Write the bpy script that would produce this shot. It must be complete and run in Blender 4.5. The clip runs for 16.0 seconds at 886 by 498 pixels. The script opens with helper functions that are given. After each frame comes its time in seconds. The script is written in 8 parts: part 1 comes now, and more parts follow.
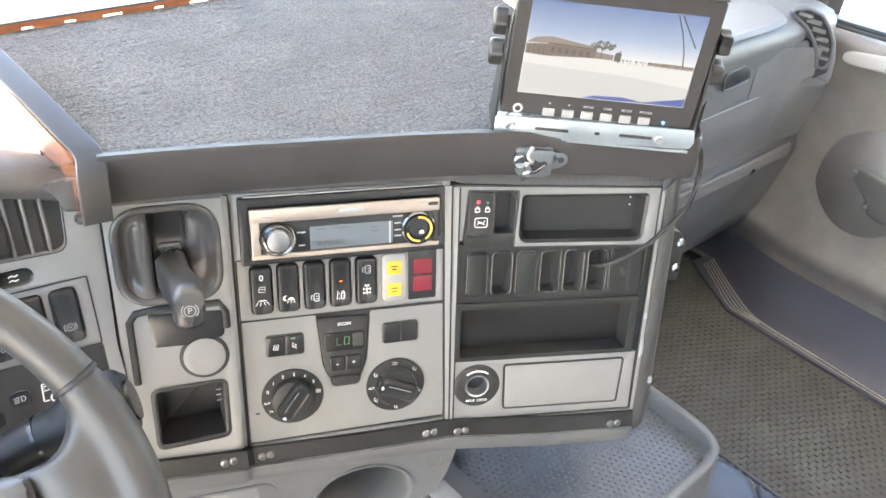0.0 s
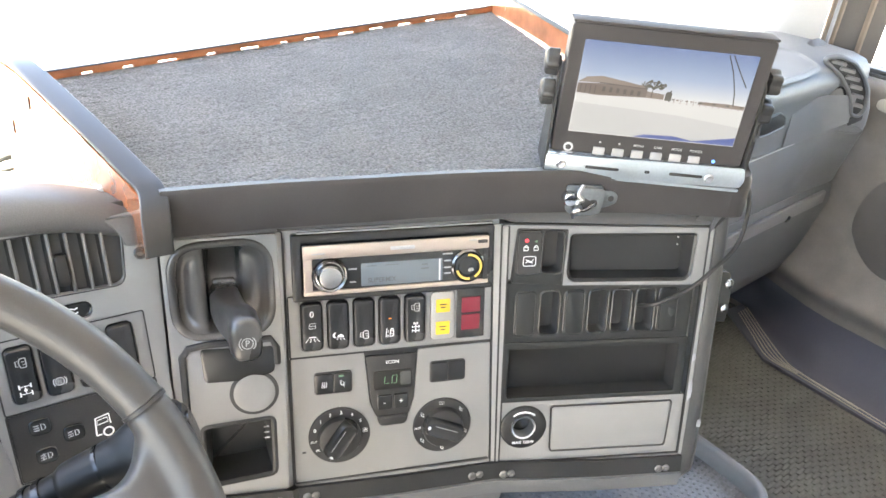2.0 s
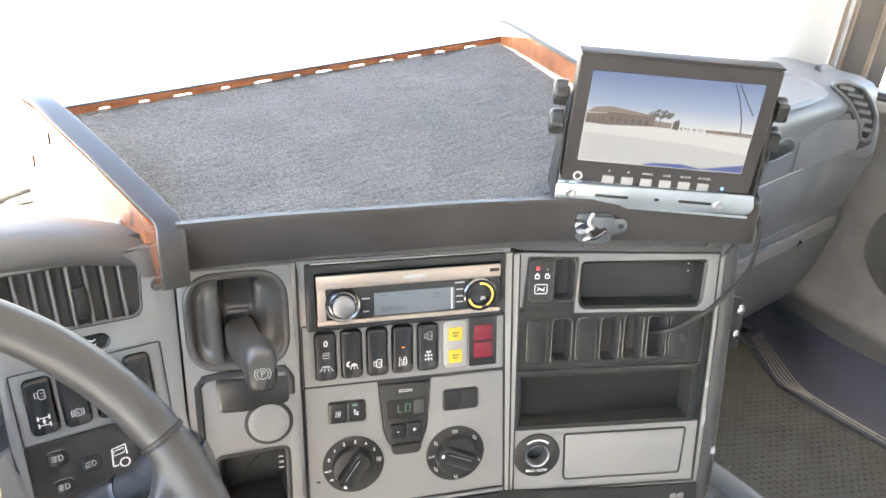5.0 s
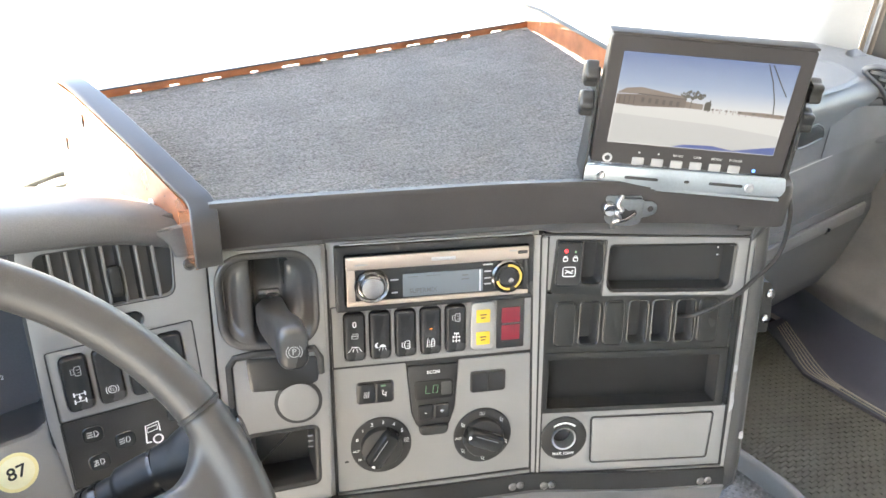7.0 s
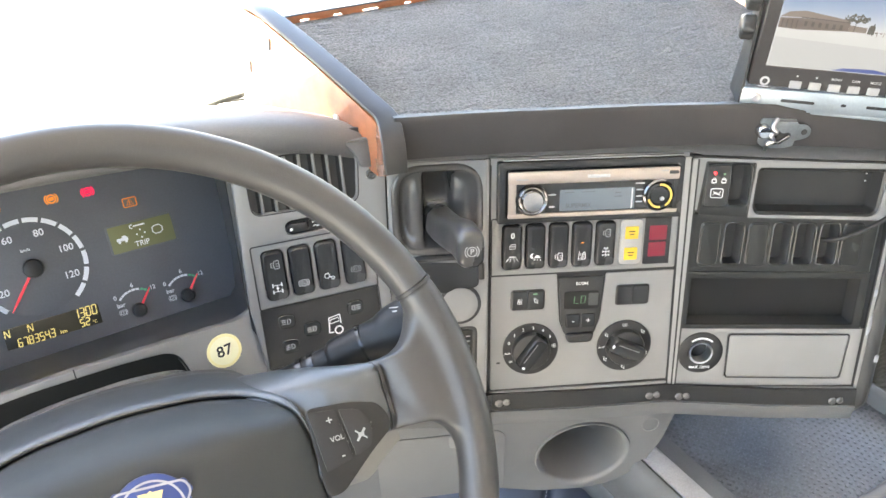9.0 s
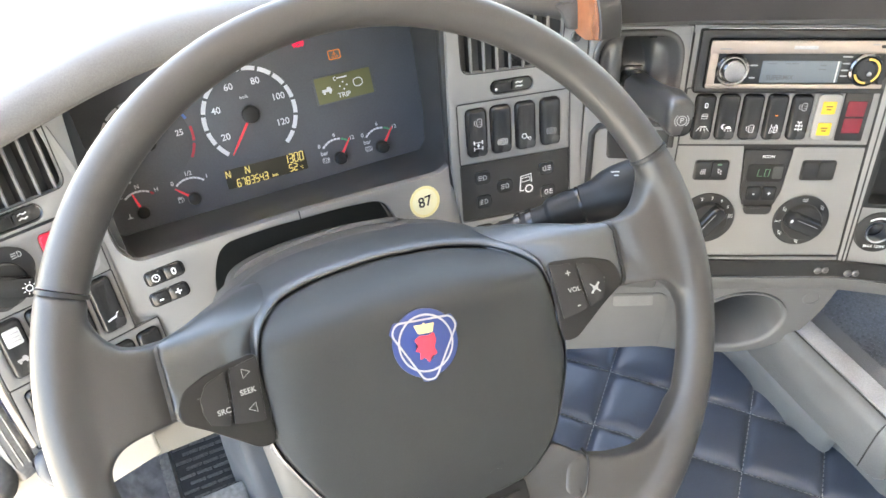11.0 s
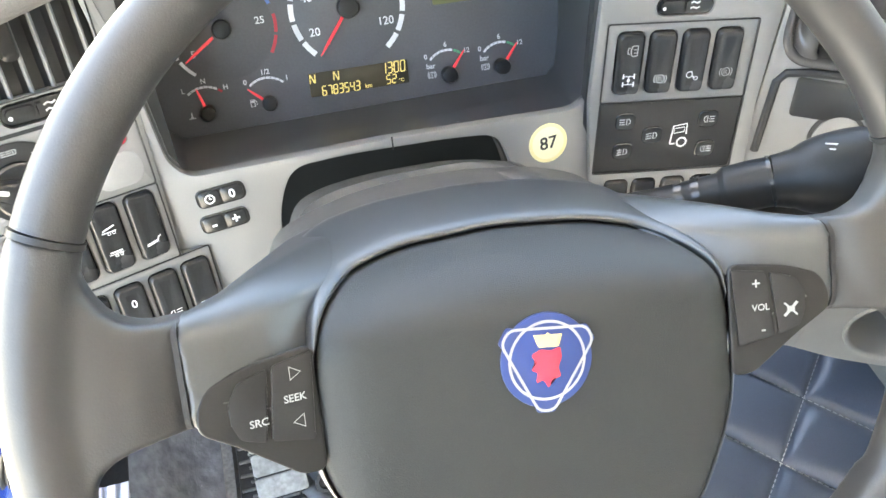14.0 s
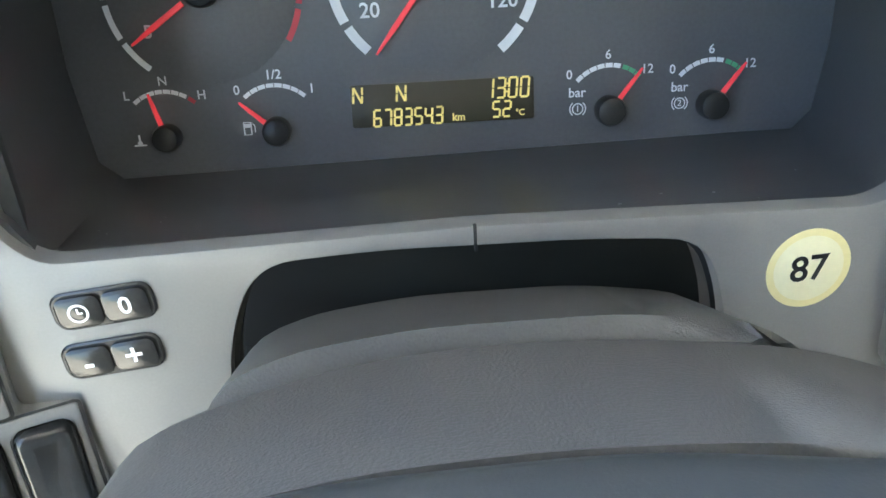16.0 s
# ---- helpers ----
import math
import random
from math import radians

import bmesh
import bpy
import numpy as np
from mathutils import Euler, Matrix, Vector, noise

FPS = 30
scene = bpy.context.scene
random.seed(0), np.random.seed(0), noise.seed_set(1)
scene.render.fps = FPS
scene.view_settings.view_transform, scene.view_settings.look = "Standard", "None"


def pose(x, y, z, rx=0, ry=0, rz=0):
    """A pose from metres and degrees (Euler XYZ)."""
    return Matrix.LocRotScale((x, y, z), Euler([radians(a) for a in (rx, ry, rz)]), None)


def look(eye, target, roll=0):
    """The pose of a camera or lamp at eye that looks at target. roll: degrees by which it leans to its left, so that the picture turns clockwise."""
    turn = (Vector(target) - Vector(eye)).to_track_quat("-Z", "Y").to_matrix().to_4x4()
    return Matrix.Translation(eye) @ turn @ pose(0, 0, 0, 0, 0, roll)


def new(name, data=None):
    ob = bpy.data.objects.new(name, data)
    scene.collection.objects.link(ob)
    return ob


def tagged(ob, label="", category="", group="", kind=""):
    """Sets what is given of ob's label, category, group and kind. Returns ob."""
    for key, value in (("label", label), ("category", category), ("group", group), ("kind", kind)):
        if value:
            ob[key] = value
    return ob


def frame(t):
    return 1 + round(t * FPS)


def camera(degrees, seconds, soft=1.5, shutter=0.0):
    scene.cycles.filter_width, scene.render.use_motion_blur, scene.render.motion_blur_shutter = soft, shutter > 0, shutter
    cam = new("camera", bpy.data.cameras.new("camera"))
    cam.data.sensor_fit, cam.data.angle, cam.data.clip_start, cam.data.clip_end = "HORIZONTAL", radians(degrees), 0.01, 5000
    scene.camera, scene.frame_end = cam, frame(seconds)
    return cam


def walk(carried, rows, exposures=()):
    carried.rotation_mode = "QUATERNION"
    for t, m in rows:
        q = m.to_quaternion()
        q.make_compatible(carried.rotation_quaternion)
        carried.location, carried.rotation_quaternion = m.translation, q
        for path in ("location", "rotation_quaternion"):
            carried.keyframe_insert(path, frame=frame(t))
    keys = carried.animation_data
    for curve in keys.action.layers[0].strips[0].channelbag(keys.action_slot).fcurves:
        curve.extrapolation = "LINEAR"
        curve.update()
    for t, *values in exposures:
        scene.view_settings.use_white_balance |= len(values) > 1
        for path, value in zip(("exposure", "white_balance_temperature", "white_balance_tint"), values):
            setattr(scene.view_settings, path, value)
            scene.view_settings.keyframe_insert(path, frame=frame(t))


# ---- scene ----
cam = camera(59.0, 16.0)
PATH = [
    (0, (0.023, 0.03, 1.416), (1.189, 1.223, 0.312), 5.5),
    (0.5, (0.005, 0.04, 1.412), (1.17, 1.255, 0.332), 5.2),
    (1, (-0.004, 0.039, 1.403), (1.157, 1.29, 0.36), 4.9),
    (1.5, (-0.006, 0.042, 1.401), (1.156, 1.315, 0.387), 4.7),
    (2, (-0.004, 0.04, 1.403), (1.161, 1.327, 0.409), 4.6),
    (2.5, (-0.002, 0.041, 1.402), (1.171, 1.332, 0.423), 4.4),
    (3, (-0.001, 0.041, 1.404), (1.177, 1.338, 0.438), 4.3),
    (3.5, (-0.006, 0.037, 1.408), (1.171, 1.345, 0.456), 4.2),
    (4, (-0.01, 0.038, 1.408), (1.165, 1.353, 0.464), 4.0),
    (6.3, (-0.007, 0.035, 1.41), (1.137, 1.384, 0.476), 3.1),
    (6.5, (-0.011, 0.036, 1.409), (1.129, 1.384, 0.47), 3.1),
    (7, (-0.018, 0.037, 1.402), (1.097, 1.392, 0.441), 3.0),
    (7.5, (-0.033, 0.033, 1.404), (1.064, 1.39, 0.427), 3.1),
    (8, (-0.05, 0.03, 1.404), (1.016, 1.398, 0.407), 2.9),
    (8.5, (-0.085, 0.023, 1.404), (0.917, 1.418, 0.379), 2.2),
    (9, (-0.119, 0.022, 1.4), (0.783, 1.444, 0.321), 1.0),
    (9.5, (-0.152, 0.03, 1.385), (0.634, 1.457, 0.225), -0.3),
    (10, (-0.176, 0.049, 1.384), (0.512, 1.455, 0.14), -1.4),
    (10.2, (-0.188, 0.052, 1.389), (0.47, 1.447, 0.116), -1.6),
    (12.3, (-0.26, 0.052, 1.455), (0.313, 1.258, -0.034), 1.7),
    (12.5, (-0.26, 0.051, 1.454), (0.307, 1.239, -0.051), 2.0),
    (13, (-0.259, 0.052, 1.451), (0.275, 1.228, -0.076), 2.1),
    (13.5, (-0.233, 0.104, 1.408), (0.232, 1.304, -0.123), 2.1),
    (14, (-0.206, 0.184, 1.335), (0.17, 1.434, -0.181), 1.6),
    (14.5, (-0.181, 0.274, 1.272), (0.114, 1.561, -0.23), 1.7),
    (15, (-0.16, 0.359, 1.206), (0.062, 1.68, -0.278), 1.5),
    (15.5, (-0.145, 0.406, 1.162), (-0.015, 1.765, -0.3), -0.1),
    (16, (-0.136, 0.434, 1.129), (-0.064, 1.825, -0.307), -1.5),
]
EXPOSURES = [(0, 3.94, 7550, 10), (1.5, 3.86, 7550, 10), (4, 3.76, 7550, 10), (8.5, 3.73, 7600, 9), (10, 3.92, 7650, 9), (13, 3.78, 7800, 9), (14, 4.14, 7600, 6), (14.5, 3.76, 7200, 0), (15, 3.9, 6700, 0), (15.5, 3.8, 6800, 0), (16, 3.55, 6850, 0)]
walk(cam, [(t, look(eye, target, roll)) for t, eye, target, roll in PATH], EXPOSURES)

# ---- light ----
world = bpy.data.worlds.new("sky")
scene.world = world
world.use_nodes = True
wn = world.node_tree.nodes
sky = wn.new("ShaderNodeTexSky")
sky.sky_type = "NISHITA"
sky.sun_disc = False
SUN_TO = Vector((-0.235, 0.35, 1.0)).normalized()
sky.sun_elevation = math.asin(SUN_TO.z)
sky.sun_rotation = math.atan2(SUN_TO.x, SUN_TO.y)
world.node_tree.links.new(sky.outputs[0], wn["Background"].inputs[0])
wn["Background"].inputs[1].default_value = 0.15
sun = new("sun", bpy.data.lights.new("sun", "SUN"))
sun.data.energy, sun.data.angle, sun.data.color = 4.5, radians(0.5), (1.0, 0.95, 0.88)
sun.matrix_basis = SUN_TO.to_track_quat("Z", "Y").to_matrix().to_4x4()


# ---- materials ----
def material(name, color, rough=0.5, metal=0.0, grain=0.0, scale=400.0, bump=0.0, wear=0.0, spec=0.5, emit=0.0, coat=0.0, vary=0.0, deep=0.0006):
    """A surface with fine grain, large soft wear and a relief. grain and wear: how far they shift the colour."""
    mat = bpy.data.materials.new(name)
    mat.use_nodes = True
    nodes, links = mat.node_tree.nodes, mat.node_tree.links
    b = nodes["Principled BSDF"]
    b.inputs["Base Color"].default_value = (*color, 1)
    b.inputs["Roughness"].default_value, b.inputs["Metallic"].default_value = rough, metal
    b.inputs["Specular IOR Level"].default_value, b.inputs["Coat Weight"].default_value = spec, coat
    if emit:
        b.inputs["Emission Color"].default_value, b.inputs["Emission Strength"].default_value = (*color, 1), emit
    if not (grain or wear or bump or vary):
        return mat
    place = nodes.new("ShaderNodeTexCoord")
    fine = nodes.new("ShaderNodeTexNoise")
    fine.inputs["Scale"].default_value, fine.inputs["Detail"].default_value = scale, 4
    wide = nodes.new("ShaderNodeTexNoise")
    wide.inputs["Scale"].default_value, wide.inputs["Detail"].default_value = 14, 5
    for n in (fine, wide):
        links.new(place.outputs["Object"], n.inputs["Vector"])
    last = None
    for n, amount in ((fine, grain), (wide, wear)):
        if not amount:
            continue
        span = nodes.new("ShaderNodeMapRange")
        span.inputs["From Min"].default_value, span.inputs["From Max"].default_value = 0.3, 0.7
        span.inputs["To Min"].default_value, span.inputs["To Max"].default_value = 1 - amount, 1 + amount
        links.new(n.outputs["Fac"], span.inputs["Value"])
        if last:
            both = nodes.new("ShaderNodeMath")
            both.operation = "MULTIPLY"
            links.new(last, both.inputs[0]), links.new(span.outputs[0], both.inputs[1])
            last = both.outputs[0]
        else:
            last = span.outputs[0]
    if vary:
        info, span = nodes.new("ShaderNodeObjectInfo"), nodes.new("ShaderNodeMapRange")
        span.inputs["To Min"].default_value, span.inputs["To Max"].default_value = 1 - vary, 1 + vary
        links.new(info.outputs["Random"], span.inputs["Value"])
        if last:
            both = nodes.new("ShaderNodeMath")
            both.operation = "MULTIPLY"
            links.new(last, both.inputs[0]), links.new(span.outputs[0], both.inputs[1])
            last = both.outputs[0]
        else:
            last = span.outputs[0]
    if last:
        tint = nodes.new("ShaderNodeVectorMath")
        tint.operation = "SCALE"
        tint.inputs[0].default_value = color
        links.new(last, tint.inputs["Scale"])
        links.new(tint.outputs[0], b.inputs["Base Color"])
    if wear:
        dull = nodes.new("ShaderNodeMapRange")
        dull.inputs["From Min"].default_value, dull.inputs["From Max"].default_value = 0.3, 0.7
        dull.inputs["To Min"].default_value, dull.inputs["To Max"].default_value = max(rough - min(0.1, wear * 0.6), 0.02), min(rough + min(0.1, wear * 0.6), 1)
        links.new(wide.outputs["Fac"], dull.inputs["Value"])
        links.new(dull.outputs[0], b.inputs["Roughness"])
    if bump:
        relief = nodes.new("ShaderNodeBump")
        relief.inputs["Strength"].default_value, relief.inputs["Distance"].default_value = bump, deep
        links.new(fine.outputs["Fac"], relief.inputs["Height"])
        links.new(relief.outputs[0], b.inputs["Normal"])
    return mat


SILVER = material("silver_satin_plastic", (0.212, 0.2085, 0.204), 0.42, 0.15, 0.03, 900, 0.05, 0.05)
SILVER_EDGE = material("silver_trim", (0.30, 0.295, 0.285), 0.35, 0.2, 0.03, 900, 0.0, 0.04)
PAD = material("soft_grey_dash_plastic", (0.16, 0.161, 0.161), 0.45, 0, 0.12, 900, 0.5, 0.12)
DASH_PAD = material("dark_soft_dash_plastic", (0.098, 0.096, 0.095), 0.5, 0, 0.12, 900, 0.5, 0.1)
PAD_WARM = material("warm_grey_lower_plastic", (0.20, 0.192, 0.178), 0.5, 0, 0.05, 900, 0.35, 0.06)
PAD_MID = material("mid_grey_lower_plastic", (0.122, 0.123, 0.124), 0.5, 0, 0.06, 900, 0.35, 0.08)
BLACK = material("black_plastic", (0.025, 0.0247, 0.0243), 0.42, 0, 0.1, 700, 0.15, 0.15, spec=0.35)
BLACK_GLOSS = material("black_gloss_plastic", (0.022, 0.022, 0.022), 0.22, 0, 0, 700, 0, 0.1)
SWITCH = material("black_switch_plastic", (0.022, 0.022, 0.022), 0.22, 0, 0.08, 900, 0.1, 0.15, spec=0.45)
CHARCOAL = material("charcoal_plastic", (0.021, 0.0218, 0.0212), 0.42, 0, 0.1, 800, 0.2, 0.12, spec=0.3)
DARK_VOID = material("dark_recess_plastic", (0.03, 0.03, 0.03), 0.6, 0, 0, 700, 0.1, 0.1)
WHEEL = material("worn_wheel_polyurethane", (0.029, 0.031, 0.0308), 0.4, 0, 0.06, 1100, 0.1, 0.03, spec=0.85)
WHEEL_TOP = material("worn_wheel_rim", (0.034, 0.0318, 0.0298), 0.44, 0, 0.06, 1100, 0.15, 0.04, spec=0.6)
WHEEL_PAD = material("wheel_pad_plastic", (0.027, 0.0282, 0.0272), 0.46, 0, 0.08, 1500, 0.4, 0.05, spec=0.26)
ICON = material("white_print", (0.72, 0.72, 0.72), 0.5)
ICON_DIM = material("grey_print", (0.33, 0.33, 0.33), 0.5)
WHITE_PLASTIC = material("white_plastic", (0.52, 0.52, 0.51), 0.45, 0, 0.02, 600, 0, 0.04)
CHROME = material("chrome", (0.52, 0.52, 0.53), 0.18, 1.0, 0, 500, 0, 0.2)
STEEL = material("brushed_steel", (0.55, 0.56, 0.58), 0.32, 1.0, 0.08, 500, 0.1, 0.15)
ZINC = material("zinc_plate", (0.42, 0.47, 0.50), 0.38, 0.75, 0.05, 400, 0.05, 0.12)
BRONZE = material("champagne_metal", (0.46, 0.385, 0.33), 0.33, 0.7, 0.04, 900, 0, 0.06)
FELT = material("charcoal_felt", (0.158, 0.157, 0.153), 0.95, 0, 0.42, 430, 1.0, 0.12, spec=0.1, deep=0.006)
fn, fl = FELT.node_tree.nodes, FELT.node_tree.links
spread, ripple, over = fn.new("ShaderNodeMapping"), fn.new("ShaderNodeTexNoise"), fn.new("ShaderNodeBump")
spread.inputs["Rotation"].default_value, spread.inputs["Scale"].default_value = (0, 0, radians(28)), (42, 120, 1)
ripple.inputs["Scale"].default_value, ripple.inputs["Detail"].default_value = 1.0, 3
over.inputs["Strength"].default_value, over.inputs["Distance"].default_value = 1.0, 0.009
fl.new(fn["Texture Coordinate"].outputs["Object"], spread.inputs[0]), fl.new(spread.outputs[0], ripple.inputs["Vector"])
fl.new(ripple.outputs["Fac"], over.inputs["Height"]), fl.new(fn["Bump"].outputs[0], over.inputs["Normal"])
fl.new(over.outputs[0], fn["Principled BSDF"].inputs["Normal"])
WOOD = material("orange_varnished_board", (0.33, 0.12, 0.055), 0.18, 0, 0.15, 60, 0.05, 0.2, coat=1.0)
LEATHERETTE = material("blue_black_leatherette", (0.041, 0.053, 0.077), 0.32, 0, 0.1, 700, 0.2, 0.04)
THREAD = material("pale_thread", (0.35, 0.36, 0.38), 0.8)
RUBBER = material("black_rubber", (0.03, 0.03, 0.029), 0.65, 0, 0.2, 300, 0.3, 0.25)
MAT = material("ribbed_floor_rubber", (0.108, 0.108, 0.096), 0.6, 0, 0.2, 260, 0.3, 0.25)
BLUE_PAINT = material("blue_vehicle_paint", (0.015, 0.045, 0.21), 0.25, 0, 0, 300, 0, 0.08, coat=0.5)
CREAM = material("cream_trim_plastic", (0.55, 0.51, 0.44), 0.5, 0, 0.03, 700, 0.1, 0.06)
PILLAR = material("light_grey_pillar_trim", (0.42, 0.41, 0.39), 0.6, 0, 0.04, 700, 0.2, 0.05)
DOOR_GREY = material("dark_grey_door_trim", (0.19, 0.176, 0.162), 0.5, 0, 0.1, 600, 0.3, 0.15)
LINING = material("pale_roof_lining", (0.72, 0.72, 0.715), 0.9, 0, 0.06, 300, 0.2, 0.05)
ALU = material("aluminium_tread", (0.62, 0.62, 0.62), 0.4, 0.9, 0.06, 500, 0.1, 0.15)
HOSE = material("grey_hose_plastic", (0.045, 0.045, 0.043), 0.55, 0, 0.06, 500, 0.1, 0.1)
SAND = material("pale_dusty_ground", (0.55, 0.51, 0.45), 0.95, 0, 0.1, 3, 0.2, 0.15)
TRAY_BLACK = material("matt_black_coated_lip", (0.034, 0.031, 0.0305), 0.45, 0, 0.05, 700, 0.1, 0.12, spec=0.3)
SILL_GREY = material("grey_beige_sill", (0.40, 0.37, 0.31), 0.45, 0, 0.05, 700, 0.1, 0.1)
SHROUD = material("dark_grey_column_shroud", (0.066, 0.065, 0.063), 0.48, 0, 0.1, 1100, 0.5, 0.12, spec=0.7)
KEY_GREY = material("grey_push_key", (0.27, 0.265, 0.26), 0.45, 0, 0.03, 600, 0, 0.06)
PILLAR_DARK = material("dark_brown_grey_pillar", (0.085, 0.076, 0.066), 0.5, 0, 0.08, 600, 0.2, 0.1)
BOX_GREY = material("grey_box_plastic", (0.115, 0.119, 0.122), 0.45, 0, 0.1, 900, 0.5, 0.12)
PEDAL_GREY = material("dusty_grey_pedal_paint", (0.14, 0.142, 0.138), 0.5, 0, 0.15, 300, 0.2, 0.15)
SATIN_DARK = material("dark_satin_moulding", (0.036, 0.0345, 0.033), 0.28, 0, 0.08, 900, 0.15, 0.12, spec=0.7)
WEATHERED = material("weathered_grey_trim", (0.30, 0.30, 0.31), 0.55, 0, 0.1, 500, 0.3, 0.25)
BROWN_SEAL = material("brown_door_seal", (0.16, 0.12, 0.09), 0.6, 0, 0.1, 500, 0.2, 0.2)
JAMB_PAINT = material("pale_lavender_paint", (0.55, 0.55, 0.66), 0.3, 0, 0.02, 500, 0, 0.06, coat=0.4)
DUSTY_RIB = material("dusty_rib_rubber", (0.15, 0.146, 0.134), 0.6, 0, 0.3, 220, 0.3, 0.35, vary=0.25)
MOTTLED = material("diamond_side_mat", (0.24, 0.245, 0.26), 0.6, 0, 0.3, 60, 0.6, 0.3, deep=0.004)
BLUE_BLACK = material("blue_grey_bracket_plastic", (0.075, 0.085, 0.10), 0.45, 0, 0.08, 700, 0.2, 0.15)
BULGE = material("satin_door_bulge", (0.14, 0.134, 0.13), 0.4, 0, 0.06, 800, 0.1, 0.06, spec=0.8)
NAVY = material("dark_navy_sill_paint", (0.094, 0.097, 0.122), 0.34, 0, 0.03, 300, 0.03, 0)
OLIVE_GREY = material("dusty_olive_rubber", (0.05, 0.052, 0.042), 0.8, 0, 0.2, 200, 0.2, 0.2)
YELLOW = material("yellow_label", (0.62, 0.40, 0.035), 0.5, 0, 0.05, 500, 0, 0.08)
DARK_RED = material("dark_red_lens", (0.16, 0.008, 0.02), 0.3)
HAZARD = material("red_hazard_button", (0.62, 0.02, 0.05), 0.35, 0, 0, 500, 0, 0.06)
STICKER = material("pale_yellow_sticker", (0.78, 0.70, 0.36), 0.45, 0, 0.03, 300, 0, 0.06)
STICKER_MID = material("cream_sticker_middle", (0.80, 0.76, 0.52), 0.45, 0, 0.03, 300, 0, 0.06)
INK = material("black_ink", (0.02, 0.02, 0.02), 0.6)
DIAL_FACE = material("blue_black_dial_face", (0.098, 0.102, 0.112), 0.42, 0, 0.06, 500, 0, 0.1)
DIAL_WHITE = material("white_dial_print", (0.72, 0.74, 0.78), 0.5)
DIAL_BLUE = material("blue_dial_print", (0.10, 0.2, 0.55), 0.5)
DIAL_RED = material("red_dial_print", (0.5, 0.04, 0.06), 0.5)
DIAL_GREEN = material("green_dial_print", (0.08, 0.4, 0.2), 0.5)
NEEDLE = material("red_needle", (0.75, 0.05, 0.07), 0.4, emit=0.03)
AMBER_LAMP = material("amber_tell_tale", (0.75, 0.22, 0.02), 0.5, emit=0.05)
RED_LAMP = material("red_tell_tale", (0.85, 0.01, 0.08), 0.5, emit=0.08)
RED_LED = material("red_led", (1.0, 0.03, 0.04), 0.4, emit=0.2)
GREEN_LED = material("green_led", (0.09, 0.2, 0.11), 0.4, emit=0.01)
BLUE_LED = material("blue_led", (0.1, 0.3, 1.0), 0.4, emit=0.12)
LCD_AMBER = material("amber_display_segments", (0.75, 0.6, 0.2), 0.5, emit=0.04)
LCD_DARK = material("dark_display", (0.03, 0.026, 0.015), 0.35)
LCD_OLIVE = material("olive_display_glow", (0.14, 0.14, 0.06), 0.4, emit=0.012)
LCD_RADIO = material("grey_blue_radio_display", (0.12, 0.14, 0.155), 0.2)
LCD_DIGIT = material("dark_display_print", (0.05, 0.055, 0.06), 0.4)
AMBER_RING = material("amber_knob_ring", (0.55, 0.37, 0.08), 0.3)
EMBLEM_BLUE = material("deep_blue_enamel", (0.018, 0.04, 0.15), 0.3)
EMBLEM_RED = material("red_enamel", (0.45, 0.03, 0.06), 0.35)
EMBLEM_GOLD = material("gold_enamel", (0.6, 0.45, 0.2), 0.35)


def lit(name, color):
    """A piece of the screen's picture: dark glass that gives off its own light."""
    mat = material(name, (0.02, 0.02, 0.02), 0.25)
    b = mat.node_tree.nodes["Principled BSDF"]
    b.inputs["Emission Color"].default_value, b.inputs["Emission Strength"].default_value = (*color, 1), 0.085
    return mat


SCR_SKY = lit("screen_sky", (0.12, 0.20, 0.44))
sn, sl = SCR_SKY.node_tree.nodes, SCR_SKY.node_tree.links
where, split, ramp, span = sn.new("ShaderNodeTexCoord"), sn.new("ShaderNodeSeparateXYZ"), sn.new("ShaderNodeValToRGB"), sn.new("ShaderNodeMapRange")
span.inputs["From Min"].default_value, span.inputs["From Max"].default_value = -0.004, 0.043
ramp.color_ramp.elements[0].color, ramp.color_ramp.elements[1].color = (0.62, 0.66, 0.72, 1), (0.10, 0.17, 0.40, 1)
mid = ramp.color_ramp.elements.new(0.42)
mid.color = (0.27, 0.37, 0.57, 1)
sl.new(where.outputs["Object"], split.inputs[0]), sl.new(split.outputs[1], span.inputs["Value"]), sl.new(span.outputs[0], ramp.inputs[0])
sl.new(ramp.outputs[0], sn["Principled BSDF"].inputs["Emission Color"])
SCR_GROUND = lit("screen_ground", (0.50, 0.53, 0.57))
SCR_GROUND_FAR = lit("screen_far_ground", (0.60, 0.63, 0.67))
SCR_HOUSE = lit("screen_house", (0.17, 0.135, 0.12))
SCR_ROOF = lit("screen_roof", (0.24, 0.20, 0.18))
SCR_DARK = lit("screen_dark", (0.065, 0.055, 0.05))
SCR_TREE = lit("screen_tree", (0.10, 0.095, 0.08))
SCR_BLUE = lit("screen_blue", (0.07, 0.11, 0.36))
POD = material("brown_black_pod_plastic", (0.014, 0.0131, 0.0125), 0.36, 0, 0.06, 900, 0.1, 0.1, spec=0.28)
POD_KEY = material("brown_black_key_plastic", (0.017, 0.016, 0.0155), 0.4, 0, 0.06, 900, 0.1, 0.08, spec=0.32)
HOUSING = material("grey_cluster_housing", (0.055, 0.056, 0.058), 0.32, 0, 0.06, 800, 0.1, 0, spec=0.8)
BRAKE_GREY = material("grey_brake_moulding", (0.07, 0.066, 0.063), 0.22, 0, 0.06, 800, 0.06, 0.12, spec=0.6)
STRIP_GREY = material("weathered_end_strip", (0.17, 0.168, 0.165), 0.4, 0.2, 0.15, 300, 0.2, 0.25)
